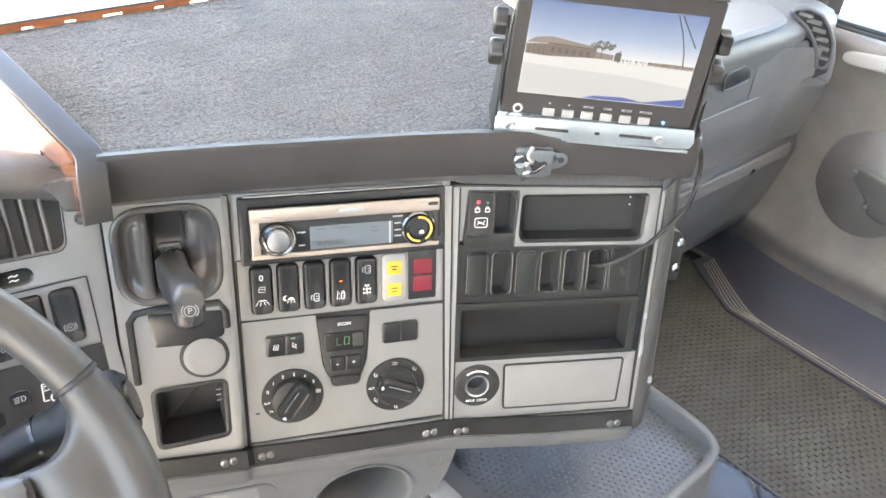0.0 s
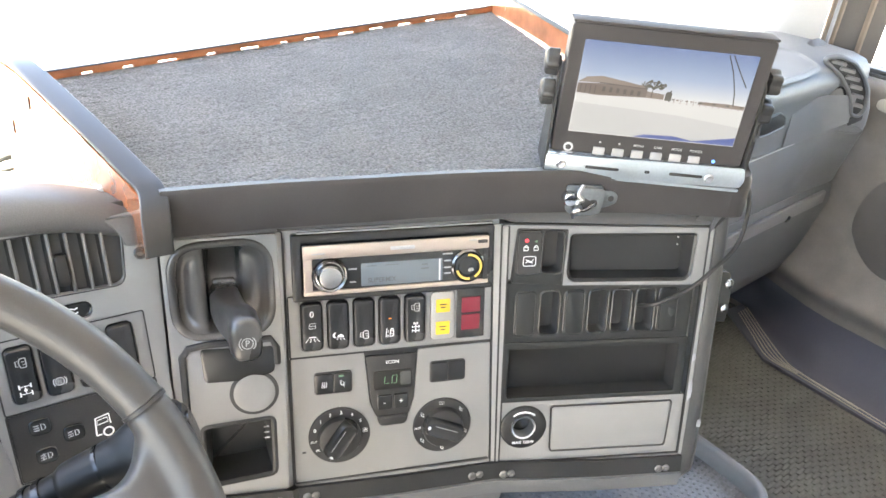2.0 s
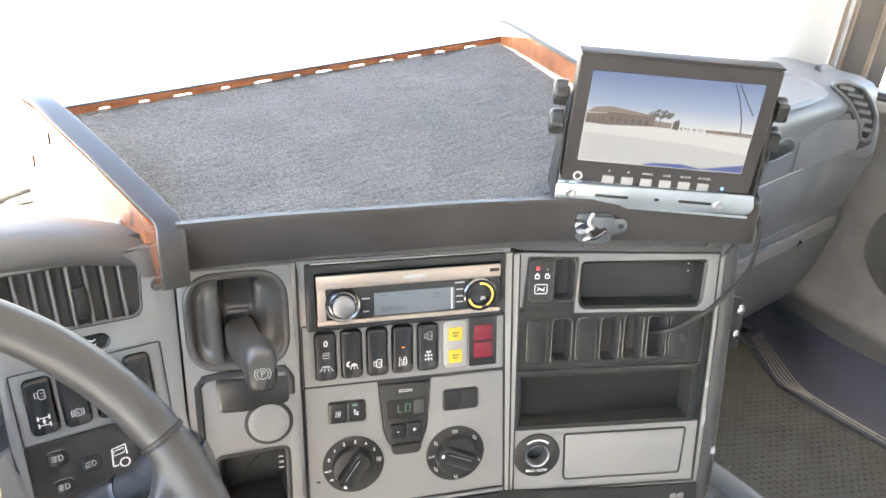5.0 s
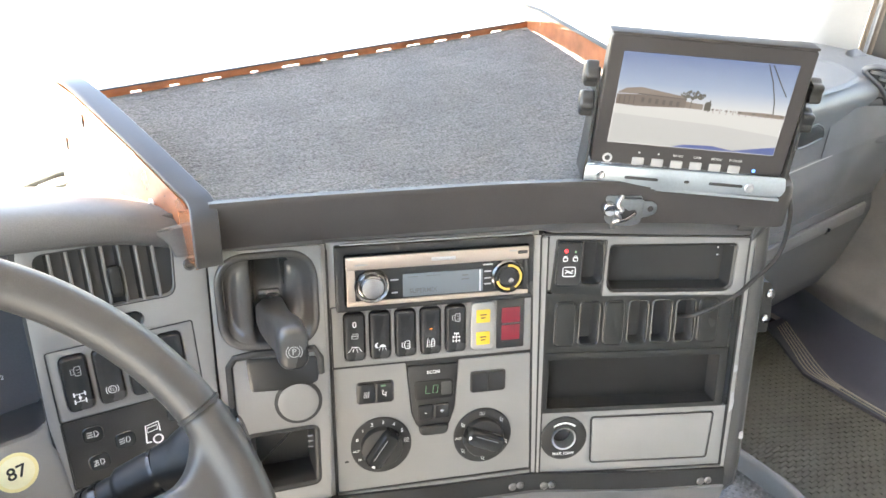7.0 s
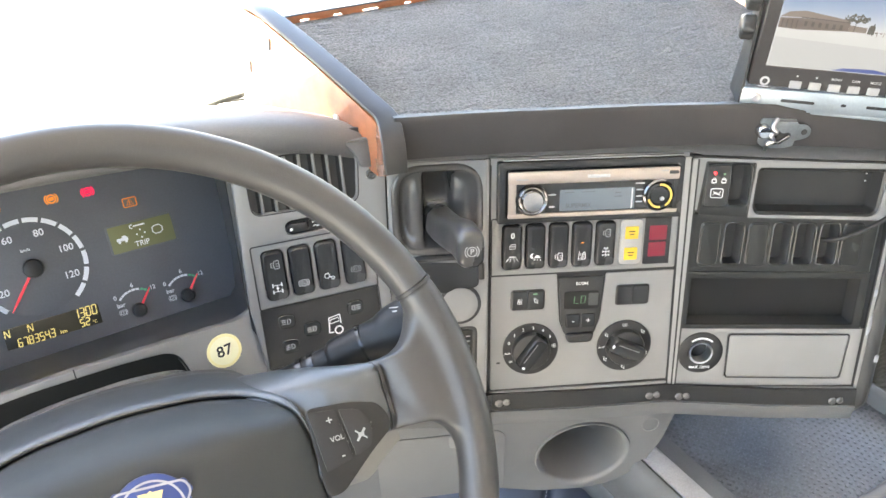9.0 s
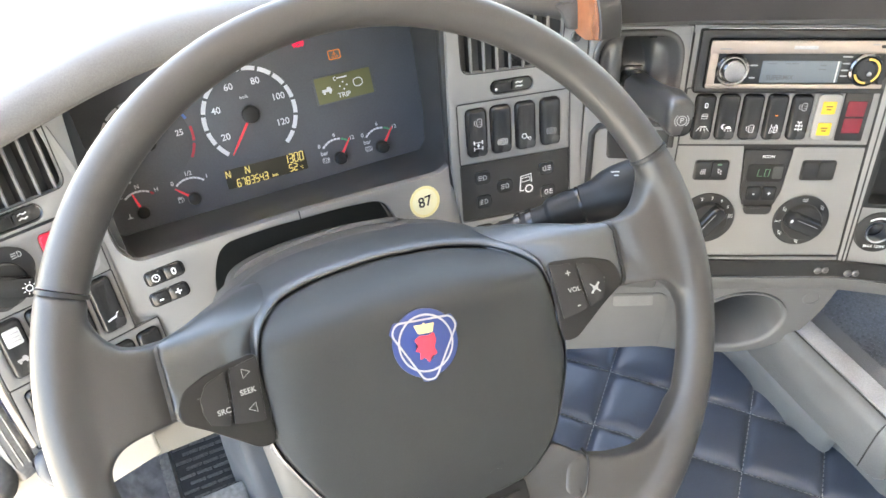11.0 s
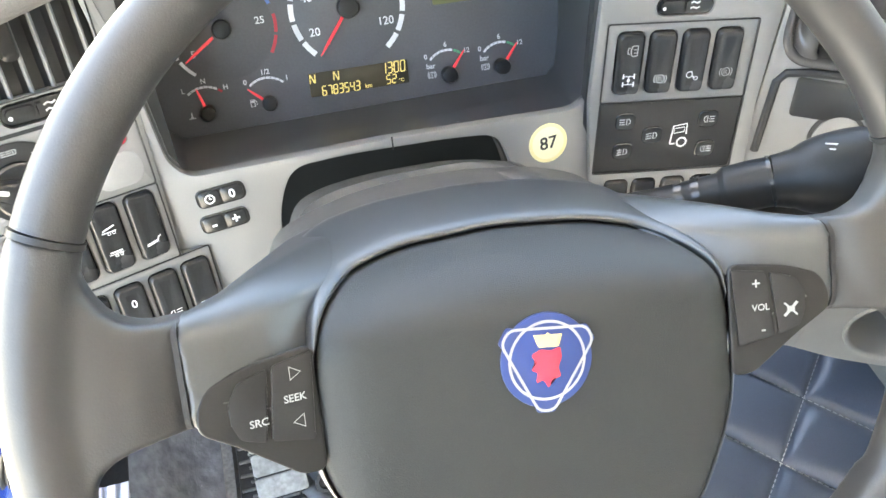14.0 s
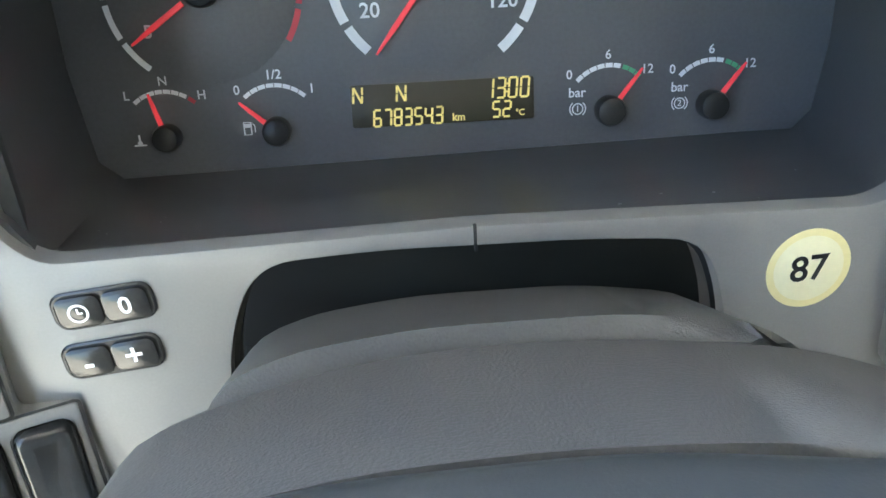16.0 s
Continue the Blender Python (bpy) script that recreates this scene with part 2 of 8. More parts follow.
CHEEK = material("grey_console_end_plastic", (0.048, 0.0475, 0.046), 0.45, 0, 0.12, 900, 0.4, 0.15)
LEDGE_RUBBER = material("dusty_sheen_ledge_rubber", (0.085, 0.092, 0.1), 0.42, 0, 0.25, 300, 0.3, 0.2, spec=0.7)
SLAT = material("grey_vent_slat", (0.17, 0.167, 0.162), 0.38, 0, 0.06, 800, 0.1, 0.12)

GLASS = bpy.data.materials.new("window_glass")
GLASS.use_nodes = True
gn, gl = GLASS.node_tree.nodes, GLASS.node_tree.links
mix, clear, shine = gn.new("ShaderNodeMixShader"), gn.new("ShaderNodeBsdfTransparent"), gn.new("ShaderNodeBsdfGlossy")
mix.inputs[0].default_value, shine.inputs["Roughness"].default_value = 0.05, 0.02
gl.new(clear.outputs[0], mix.inputs[1]), gl.new(shine.outputs[0], mix.inputs[2])
gl.new(mix.outputs[0], gn["Material Output"].inputs[0])


# ---- shape tools ----
def panel(x, y, z, yaw, lean, roll=0.0):
    """A face whose x runs to its right, y up along it and z out towards the seat."""
    a, b = radians(yaw), radians(lean)
    u, h = Vector((math.cos(a), math.sin(a), 0)), Vector((-math.sin(a), math.cos(a), 0))
    v = Vector((0, 0, math.cos(b))) + math.sin(b) * h
    n = u.cross(v)
    m = Matrix((u, v, n)).transposed().to_4x4()
    return Matrix.Translation((x, y, z)) @ m @ pose(0, 0, 0, 0, 0, roll)


def at(x, y, z=0.0, turn=0.0):
    return pose(x / 1000, y / 1000, z / 1000, 0, 0, turn)


PLACE = {}


def thing(name, label, category, where=(0, 0, 0), group="", kind=""):
    ob = new(name)
    ob.empty_display_size = 0.02
    m = where if isinstance(where, Matrix) else Matrix.Translation(where)
    ob.matrix_basis = m
    PLACE[ob] = m.copy()
    return tagged(ob, label, category, group, kind)


def finish(bm, name, mat, angle=35):
    bmesh.ops.recalc_face_normals(bm, faces=bm.faces[:])
    me = bpy.data.meshes.new(name)
    bm.to_mesh(me)
    bm.free()
    for m in mat if isinstance(mat, (list, tuple)) else (mat,):
        me.materials.append(m)
    me.polygons.foreach_set("use_smooth", [True] * len(me.polygons))
    me.set_sharp_from_angle(angle=radians(angle))
    return me


def put(name, me, parent=None, m=None, label="", kind=""):
    ob = new(name, me)
    m = m or Matrix()
    ob.matrix_basis = m
    PLACE[ob] = m.copy()
    if parent:
        ob.parent = parent
        ob.matrix_parent_inverse = PLACE[parent].inverted()
    return tagged(ob, label, kind=kind)


def part(name, bm, mat, parent, label="", m=None, angle=35, kind=""):
    """Links a bmesh as one mesh object under a thing or a part; m: its place in the world."""
    return put(name, finish(bm, name, mat, angle), parent, m, label, kind)


def solid(name, bm, mat, label, category, m=None, kind="", group="", angle=35):
    return tagged(put(name, finish(bm, name, mat, angle), None, m), label, category, group, kind)


def mm(points):
    return [(x / 1000, y / 1000) for x, y in points]


def rrect(w, h, r, steps=5, cx=0.0, cy=0.0):
    """A rectangle with rounded corners, in mm."""
    r = min(r, w / 2 - 0.01, h / 2 - 0.01)
    out = []
    for sx, sy, a in ((1, 1, 0), (-1, 1, 90), (-1, -1, 180), (1, -1, 270)):
        for k in range(steps + 1):
            t = radians(a + 90 * k / steps)
            out.append((cx + sx * (w / 2 - r) + r * math.cos(t), cy + sy * (h / 2 - r) + r * math.sin(t)))
    return out


def circle(r, steps=40, cx=0.0, cy=0.0, ry=None):
    return [(cx + r * math.cos(2 * math.pi * k / steps), cy + (ry or r) * math.sin(2 * math.pi * k / steps)) for k in range(steps)]


def area(loop):
    return sum(a[0] * b[1] - b[0] * a[1] for a, b in zip(loop, loop[1:] + loop[:1])) / 2


def offset(loop, d):
    """The loop grown by d, whichever way it runs."""
    if area(loop) < 0:
        loop = loop[::-1]
    out = []
    for a, b, c in zip(loop[-1:] + loop[:-1], loop, loop[1:] + loop[:1]):
        e, f = Vector((b[0] - a[0], b[1] - a[1])), Vector((c[0] - b[0], c[1] - b[1]))
        if e.length < 1e-6 or f.length < 1e-6:
            out.append(b)
            continue
        e.normalize(), f.normalize()
        n = Vector((e.y, -e.x)) + Vector((f.y, -f.x))
        n = n / max(n.length_squared / 2, 0.35)
        out.append((b[0] + d * n.x, b[1] + d * n.y))
    return out


def rounded(points, r, steps=4):
    """A polygon of mm points with its corners rounded."""
    out = []
    for a, b, c in zip(points[-1:] + points[:-1], points, points[1:] + points[:1]):
        a, b, c = Vector(a), Vector(b), Vector(c)
        k = min(r, (a - b).length * 0.45, (c - b).length * 0.45)
        p, q = b + (a - b).normalized() * k, b + (c - b).normalized() * k
        for s in range(steps + 1):
            t = s / steps
            w = p * (1 - t) ** 2 + b * 2 * t * (1 - t) + q * t * t
            out.append((w.x, w.y))
    return out


def ring_of(bm, loop, z):
    return [bm.verts.new((x / 1000, y / 1000, (z(x, y) if callable(z) else z) / 1000)) for x, y in loop]


def bridge(bm, a, b):
    for k in range(len(a)):
        bm.faces.new((a[k - 1], a[k], b[k], b[k - 1]))


def loft(levels, bm=None, cap=True, base=False):
    """Rings of the same number of points, given with their heights in mm, joined from first to last."""
    bm = bm or bmesh.new()
    rings = [ring_of(bm, loop, z) for loop, z in levels]
    for a, b in zip(rings, rings[1:]):
        bridge(bm, a, b)
    if cap:
        bm.faces.new(rings[-1])
    if base:
        bm.faces.new(rings[0][::-1])
    return bm


def slab(loop, z0, z1, edge=0.6, bm=None, base=True):
    """A plate with a rounded upper edge."""
    return loft([(loop, z0), (loop, z1 - edge), (offset(loop, -edge * 0.3), z1 - edge * 0.3), (offset(loop, -edge), z1)], bm, True, base)


def pillow(loop, z0, z1, edge):
    """A plate with a full round edge."""
    lv = [(loop, z0)]
    for k in range(5):
        t = radians(90 * k / 4)
        lv.append((offset(loop, -edge * (1 - math.cos(t))), z1 - edge + edge * math.sin(t)))
    return loft(lv, None, True, True)


def plate(outer, holes=(), thick=3.0, edge=0.6, lip=None):
    """A plate with its face at z = 0, openings right through it and rounded edges."""
    bm = bmesh.new()
    edges = []
    for n, loop in enumerate([outer, *holes]):
        s = -1 if n == 0 else 1
        top = ring_of(bm, offset(loop, s * edge), 0)
        mid = ring_of(bm, offset(loop, s * edge * 0.3), -edge * 0.3)
        low = ring_of(bm, offset(loop, 0), -edge)
        end = ring_of(bm, offset(loop, 0), -thick)
        for a, b in ((top, mid), (mid, low), (low, end)):
            bridge(bm, a, b)
        edges += [bm.edges.get((top[k - 1], top[k])) for k in range(len(top))]
    bmesh.ops.triangle_fill(bm, use_beauty=True, edges=edges)
    return bm


def lathe(profile, steps=32, bm=None, m=None):
    """Spins (radius, height) mm points round z."""
    bm = bm or bmesh.new()
    rows = []
    for r, z in profile:
        rows.append([bm.verts.new((m or Matrix()) @ Vector((r * math.cos(2 * math.pi * k / steps) / 1000, r * math.sin(2 * math.pi * k / steps) / 1000, z / 1000))) for k in range(steps)])
    for a, b in zip(rows, rows[1:]):
        bridge(bm, a, b)
    bm.faces.new(rows[-1])
    bm.faces.new(rows[0][::-1])
    return bm


def box(bm, lo, hi, m=None):
    """A box between two corners, in metres."""
    v = [bm.verts.new((m or Matrix()) @ Vector((x, y, z))) for x in (lo[0], hi[0]) for y in (lo[1], hi[1]) for z in (lo[2], hi[2])]
    for f in ((0, 1, 3, 2), (4, 6, 7, 5), (0, 4, 5, 1), (2, 3, 7, 6), (0, 2, 6, 4), (1, 5, 7, 3)):
        bm.faces.new([v[k] for k in f])
    return bm


def bevelled(bm, width, segments=2):
    bmesh.ops.bevel(bm, geom=bm.edges[:], offset=width, segments=segments, profile=0.5, affect="EDGES")
    return bm


def spline(points, steps=8):
    """A smooth line through the points."""
    pts = [Vector(p) for p in points]
    pts = [2 * pts[0] - pts[1], *pts, 2 * pts[-1] - pts[-2]]
    out = []
    for a, b, c, d in zip(pts, pts[1:], pts[2:], pts[3:]):
        for k in range(steps):
            t = k / steps
            out.append(0.5 * (2 * b + (c - a) * t + (2 * a - 5 * b + 4 * c - d) * t * t + (3 * b - a - 3 * c + d) * t ** 3))
    return out + [pts[-2]]


def tube(points, radius, steps=10, bm=None, closed=False, section=None, up=None):
    """A pipe along points in metres. radius: one number or a function of the share of the length; section: mm loop in its place."""
    bm = bm or bmesh.new()
    pts = [Vector(p) for p in points]
    n = len(pts)
    rows, side = [], None
    for k, p in enumerate(pts):
        a, b = (pts[k - 1], pts[(k + 1) % n]) if closed or 0 < k < n - 1 else (pts[max(k - 1, 0)], pts[min(k + 1, n - 1)])
        way = (b - a).normalized()
        if up is not None:
            side = way.cross(Vector(up)).normalized()
        elif side is None:
            side = way.orthogonal().normalized()
        else:
            side = (side - way * side.dot(way)).normalized()
        top = side.cross(way)
        r = radius(k / max(n - 1, 1)) if callable(radius) else radius
        loop = [(x / 1000, y / 1000) for x, y in section] if section else [(r * math.cos(2 * math.pi * j / steps), r * math.sin(2 * math.pi * j / steps)) for j in range(steps)]
        rows.append([bm.verts.new(p + side * x + top * y) for x, y in loop])
    for a, b in zip(rows, rows[1:] + (rows[:1] if closed else [])):
        bridge(bm, a, b)
    if not closed:
        bm.faces.new(rows[-1])
        bm.faces.new(rows[0][::-1])
    return bm


def sheet(rows, bm=None):
    """Joins rows of equally many points in metres into a surface."""
    bm = bm or bmesh.new()
    grid = [[bm.verts.new(p) for p in row] for row in rows]
    for a, b in zip(grid, grid[1:]):
        for k in range(len(a) - 1):
            bm.faces.new((a[k], a[k + 1], b[k + 1], b[k]))
    return bm


def thickened(bm, depth):
    """Gives an open sheet a back and edges."""
    bmesh.ops.recalc_face_normals(bm, faces=bm.faces[:])
    bmesh.ops.solidify(bm, geom=bm.faces[:], thickness=depth)
    return bm


PEN = [1.0]


def stroke(bm, points, width, z=0.25, closed=False):
    """A flat line of some width through mm points."""
    width = width * PEN[0]
    pts = [Vector(p) for p in points]
    n = len(pts)
    left, right = [], []
    for k, p in enumerate(pts):
        a, b = (pts[k - 1], pts[(k + 1) % n]) if closed or 0 < k < n - 1 else (pts[max(k - 1, 0)], pts[min(k + 1, n - 1)])
        w = (b - a).normalized()
        o = Vector((-w.y, w.x)) * width / 2
        left.append(bm.verts.new(((p.x + o.x) / 1000, (p.y + o.y) / 1000, z / 1000)))
        right.append(bm.verts.new(((p.x - o.x) / 1000, (p.y - o.y) / 1000, z / 1000)))
    for k in range(n if closed else n - 1):
        j = (k + 1) % n
        bm.faces.new((left[k], right[k], right[j], left[j]))


def fill(bm, loop, z=0.25):
    bm.faces.new(ring_of(bm, loop if area(loop) > 0 else loop[::-1], z))


def arc(cx, cy, r, a0, a1, steps=12):
    return [(cx + r * math.cos(radians(a0 + (a1 - a0) * k / steps)), cy + r * math.sin(radians(a0 + (a1 - a0) * k / steps))) for k in range(steps + 1)]


def words(text, size, mat, parent, m, name="lettering", label="", stretch=1.0, bold=0.022):
    """Flat letters of a height in mm, centred, as a mesh."""
    curve = bpy.data.curves.new("letters", "FONT")
    curve.body, curve.size, curve.align_x, curve.align_y = text, size / 1000 * 1.35, "CENTER", "CENTER"
    curve.resolution_u, curve.offset = 3, size / 1000 * bold
    tmp = bpy.data.objects.new("letters", curve)
    me = bpy.data.meshes.new_from_object(tmp)
    bpy.data.objects.remove(tmp)
    bpy.data.curves.remove(curve)
    me.name = name
    me.transform(Matrix.Diagonal((stretch, 1, 1, 1)))
    me.materials.clear()
    me.materials.append(mat)
    return put(name, me, parent, m, label)


def groove(loop, m, parent, width=1.4, z=0.3, name="panel_joint"):
    """A dark joint that runs round a panel."""
    bm = bmesh.new()
    stroke(bm, loop, width, z, True)
    return part(name, bm, INK, parent, m=m)


def specks(parent, count, spot, size, mat, seed, name="dust"):
    """Fine specks strewn over a surface; spot gives a place and its matrix from two shares."""
    rnd, bm = random.Random(seed), bmesh.new()
    for k in range(count):
        m, r = spot(rnd.random(), rnd.random()), size * rnd.uniform(0.4, 1.3)
        box(bm, (-r, -r * 0.6, 0), (r, r * 0.6, r * 0.4), m @ pose(0, 0, 0, 0, 0, rnd.uniform(0, 180)))
    return part(name, bm, mat, parent, kind="stuff")


# ---- the place: ground, cab shell ----
bm = bmesh.new()
box(bm, (-600, -600, -1.4), (600, 600, -1.25))
solid("ground", bm, SAND, "pale dusty yard ground in full sun", "ground", kind="structure")

bm = box(bmesh.new(), (-0.62, -1.5, 0.16), (1.86, 1.06, 0.235))
solid("floor", bm, RUBBER, "dark rubber-covered cab floor", "floor", kind="structure")
bm = box(bmesh.new(), (-0.66, -1.6, 2.15), (1.9, 1.0, 2.2))
solid("ceiling", bm, LINING, "pale fabric roof lining of the cab", "ceiling", kind="structure")
bm = box(bmesh.new(), (-0.66, -1.6, 0.16), (1.9, -1.5, 2.15))
solid("wall_back", bm, LINING, "pale cab back wall", "wall", kind="structure")
bm = box(bmesh.new(), (-0.62, 1.06, 0.16), (1.9, 1.12, 0.90))
solid("wall_front", bm, CHARCOAL, "dark bulkhead under the windscreen", "wall", kind="structure")
# right side: wall under and behind the window, left side: wall behind the open door
bm = bmesh.new()
box(bm, (1.856, -1.5, 0.16), (1.9, 1.06, 0.95))
box(bm, (1.83, -1.5, 0.95), (1.9, -0.35, 2.15))
box(bm, (1.83, -0.35, 1.95), (1.9, 1.0, 2.15))
solid("wall_right", bm, DOOR_GREY, "dark grey passenger side wall with window opening", "wall", kind="structure")
bm = bmesh.new()
box(bm, (-0.68, -1.5, 0.16), (-0.62, -0.55, 2.15))
box(bm, (-0.68, -0.55, 1.95), (-0.62, 1.0, 2.15))
solid("wall_left", bm, LINING, "pale cab side wall beside the open door", "wall", kind="structure")
# windscreen header, with an unseen board added outside to keep sun off the tray
bm = box(bmesh.new(), (-0.66, 0.95, 1.98), (1.9, 1.02, 2.15))
box(bm, (-0.03, 1.02, 1.99), (1.9, 1.285, 2.01))
solid("windscreen_header", bm, CHARCOAL, "dark windscreen header with unseen board added to shade the tray", "trim", kind="structure")

# windscreen glass
bm = sheet([[(-0.6, 1.143, 0.9), (1.86, 1.143, 0.9)], [(-0.6, 1.0, 1.99), (1.86, 1.0, 1.99)]])
w = solid("window_1", thickened(bm, 0.006), GLASS, "clear curved windscreen glass", "window", kind="structure")
w.visible_shadow = False
bm = box(bmesh.new(), (1.89, -0.35, 0.95), (1.896, 0.73, 1.95))
w = solid("window_2", bm, GLASS, "clear passenger side window glass", "window", kind="structure")
w.visible_shadow = False

# wiper at rest outside the windscreen
wiper = thing("windscreen_wiper", "dusty grey wiper blade resting outside the windscreen", "wiper", (0.2, 1.17, 0.92))
part("blade", tube(spline([(0.06, 1.168, 0.905), (0.146, 1.166, 0.925), (0.177, 1.165, 0.933), (0.24, 1.164, 0.941), (0.5, 1.16, 0.955)], 6), 0.0045, 8), OLIVE_GREY, wiper, "long curved blade")
part("arm", tube([(0.02, 1.19, 0.90), (0.16, 1.185, 0.908), (0.30, 1.18, 0.918)], 0.003, 8), OLIVE_GREY, wiper, "thin wiper arm")
for x in (0.07, 0.19, 0.33):
    part("yoke", tube([(x, 1.17, 0.914 + 0.1 * x), (x + 0.05, 1.178, 0.908 + 0.1 * x), (x + 0.1, 1.17, 0.918 + 0.1 * x)], 0.0022, 6), OLIVE_GREY, wiper)

# right pillar trim between windscreen and passenger door
pillar = thing("pillar_right", "pale grey pillar trim with brown door seals", "pillar", (1.8, 0.8, 1.0), kind="structure")


def upright(points, lean=0.0):
    """A wall strip that follows plan points, from the dash up to the roof."""
    return thickened(sheet([[(x - lean * (z - 1.0), y - 0.06 * (z - 1.0), z) for x, y in points] for z in (0.9, 1.0, 1.2, 1.6, 2.1)]), 0.004)


soft_turn = spline([Vector((x, y, 0)) for x, y in ((1.752, 0.96), (1.748, 0.925), (1.757, 0.897), (1.785, 0.866), (1.818, 0.84))], 5)
part("pillar_trim", upright([(p.x, p.y) for p in soft_turn], 0.09), PILLAR, pillar, "pale grey moulded pillar trim", angle=60)
part("pillar_strip", upright([(1.842, 0.818), (1.848, 0.806), (1.866, 0.785), (1.872, 0.778)], 0.09), PILLAR_DARK, pillar, "dark grey door pillar", angle=60)
part("pillar_strip", upright([(1.878, 0.77), (1.885, 0.755), (1.895, 0.74)], 0.09), PILLAR_DARK, pillar, angle=60)
for (x, y), r, mt in (((1.824, 0.834), 0.006, BROWN_SEAL), ((1.831, 0.8275), 0.006, WEATHERED), ((1.839, 0.8205), 0.007, BROWN_SEAL), ((1.875, 0.773), 0.008, BROWN_SEAL)):
    part("door_seal", tube([(x - 0.09 * (z - 1.0), y - 0.06 * (z - 1.0), z) for z in (0.9, 1.0, 1.2, 1.6, 2.1)], r, 8), mt, pillar)
part("grab_screw", lathe([(11, 0), (11, 3), (7, 4)], 16), CHARCOAL, pillar, m=panel(1.757, 0.888, 1.115, -45, 0))

# left door jamb, seal and what shows below it
jamb = thing("door_frame_left", "cream door frame trim with black rubber seal beside the open driver door", "door frame", (-0.5, 0.55, 0.5), kind="structure")


# ---- outside, past the open driver door ----
step = thing("entry_step", "blue painted entry step with bright aluminium tread", "step", (-0.55, 0.55, 0.1))
bm = bevelled(box(bmesh.new(), (-0.9, 0.3, -0.05), (-0.50, 1.0, 0.08)), 0.02)
part("step_body", bm, BLUE_PAINT, step, "blue painted step well")


# ---- panels of the dashboard ----
P_DRIVER = panel(0.1231, 0.6273, 0.9546, -9.2, 14.9)
P_LEFT = panel(-0.3063, 0.5981, 0.8956, 23.2, 22.2, -6.0)
P_MID = panel(-0.11, 0.632, 0.92, 3.0, 20.0)
P_DIALS = panel(0.0098, 0.7499, 0.9035, 0.0, 27.0)
P_BRAKE = panel(0.256, 0.578, 0.901, -24.0, 13.0)
P_CENTRE = panel(0.4286, 0.5097, 0.8946, -25.6, 12.5)
P_RIGHT = panel(0.5041, 0.4783, 0.9124, -31.0, 13.0)


# ---- switch symbols: lines in mm about the middle ----
def sym_lamp(bm, s=1.0, flip=1, lines=3, slant=0.0, wave=False):
    pts = [(0, 2.2), (1.3, 2.0), (2.4, 0.9), (2.4, -0.9), (1.3, -2.0), (0, -2.2)]
    stroke(bm, [(flip * x * s + flip * 0.6 * s, y * s) for x, y in pts], 0.6 * s, closed=True)
    for k in range(lines):
        y = (k - (lines - 1) / 2) * 1.7 * s
        stroke(bm, [(-flip * 0.6 * s, y), (-flip * 4.2 * s, y - slant * s)], 0.6 * s)
    if wave:
        stroke(bm, [(-flip * 2.4 * s, 2.6 * s), (-flip * 1.9 * s, 0.9 * s), (-flip * 2.9 * s, -0.9 * s), (-flip * 2.4 * s, -2.6 * s)], 0.5 * s)


def sym_ring(bm, r=2.6, w=0.6, ticks=True):
    stroke(bm, arc(0, 0, r, 0, 360, 20)[:-1], w, closed=True)
    if ticks:
        stroke(bm, arc(0, 0, r + 1.4, 140, 220, 6), w)
        stroke(bm, arc(0, 0, r + 1.4, -40, 40, 6), w)
        stroke(bm, [(-1.1, -1.2), (-1.1, 1.2), (0.9, 0.5), (-0.4, -0.2), (1.2, -1.3)], 0.55)


def sym_axle(bm):
    for y in (2.6, -2.6):
        stroke(bm, [(-3.2, y), (3.2, y)], 0.7)
        for x in (-3.4, 3.4):
            stroke(bm, [(x, y - 1.6), (x, y + 1.6)], 1.3)
    stroke(bm, [(0, -2.6), (0, 2.6)], 0.8)
    fill(bm, circle(1.1, 10))


def sym_light(bm):
    fill(bm, [(-3.5, 1.5), (-2.2, 2.4), (2.2, 2.4), (3.5, 1.5)])
    for x, dx in ((-3, -2.2), (-1.1, -0.7), (1.1, 0.7), (3, 2.2)):
        stroke(bm, [(x, 0.8), (x + dx, -2.0)], 0.7)


def sym_cab(bm, s=1.0):
    stroke(bm, [(-2.6 * s, -2.2 * s), (-2.6 * s, 0.6 * s), (-1.4 * s, 2.4 * s), (2.6 * s, 2.4 * s), (2.6 * s, -2.2 * s)], 0.6 * s, closed=True)
    stroke(bm, [(-2.4 * s, 0.2 * s), (2.6 * s, 0.2 * s)], 0.5 * s)


def sym_truck(bm, s=1.0):
    stroke(bm, [(-3 * s, -3.6 * s), (-2.4 * s, 4.2 * s), (3 * s, 5.0 * s), (3.2 * s, 0.4 * s)], 0.9 * s)
    stroke(bm, [(-3 * s, -3.6 * s), (-0.9 * s, -3.6 * s)], 0.9 * s)
    stroke(bm, [(-2.0 * s, 1.0 * s), (2.3 * s, 1.6 * s), (2.2 * s, 3.6 * s), (-1.8 * s, 3.1 * s)], 0.6 * s, closed=True)
    stroke(bm, arc(1.8 * s, -3.0 * s, 1.9 * s, 0, 360, 18)[:-1], 1.0 * s, closed=True)


def sym_moon(bm):
    fill(bm, arc(-2.4, 1.6, 2.3, 70, 290, 10) + arc(-0.9, 1.6, 2.1, 260, 100, 8))
    fill(bm, [(-1.4, -0.2)] + arc(1.4, -0.2, 2.4, 160, 20, 8) + [(4.2, -0.2)])
    for x, dx in ((-0.6, -1.0), (1.4, 0.0), (3.4, 1.0)):
        stroke(bm, [(x, -0.9), (x + dx, -2.6)], 0.7)


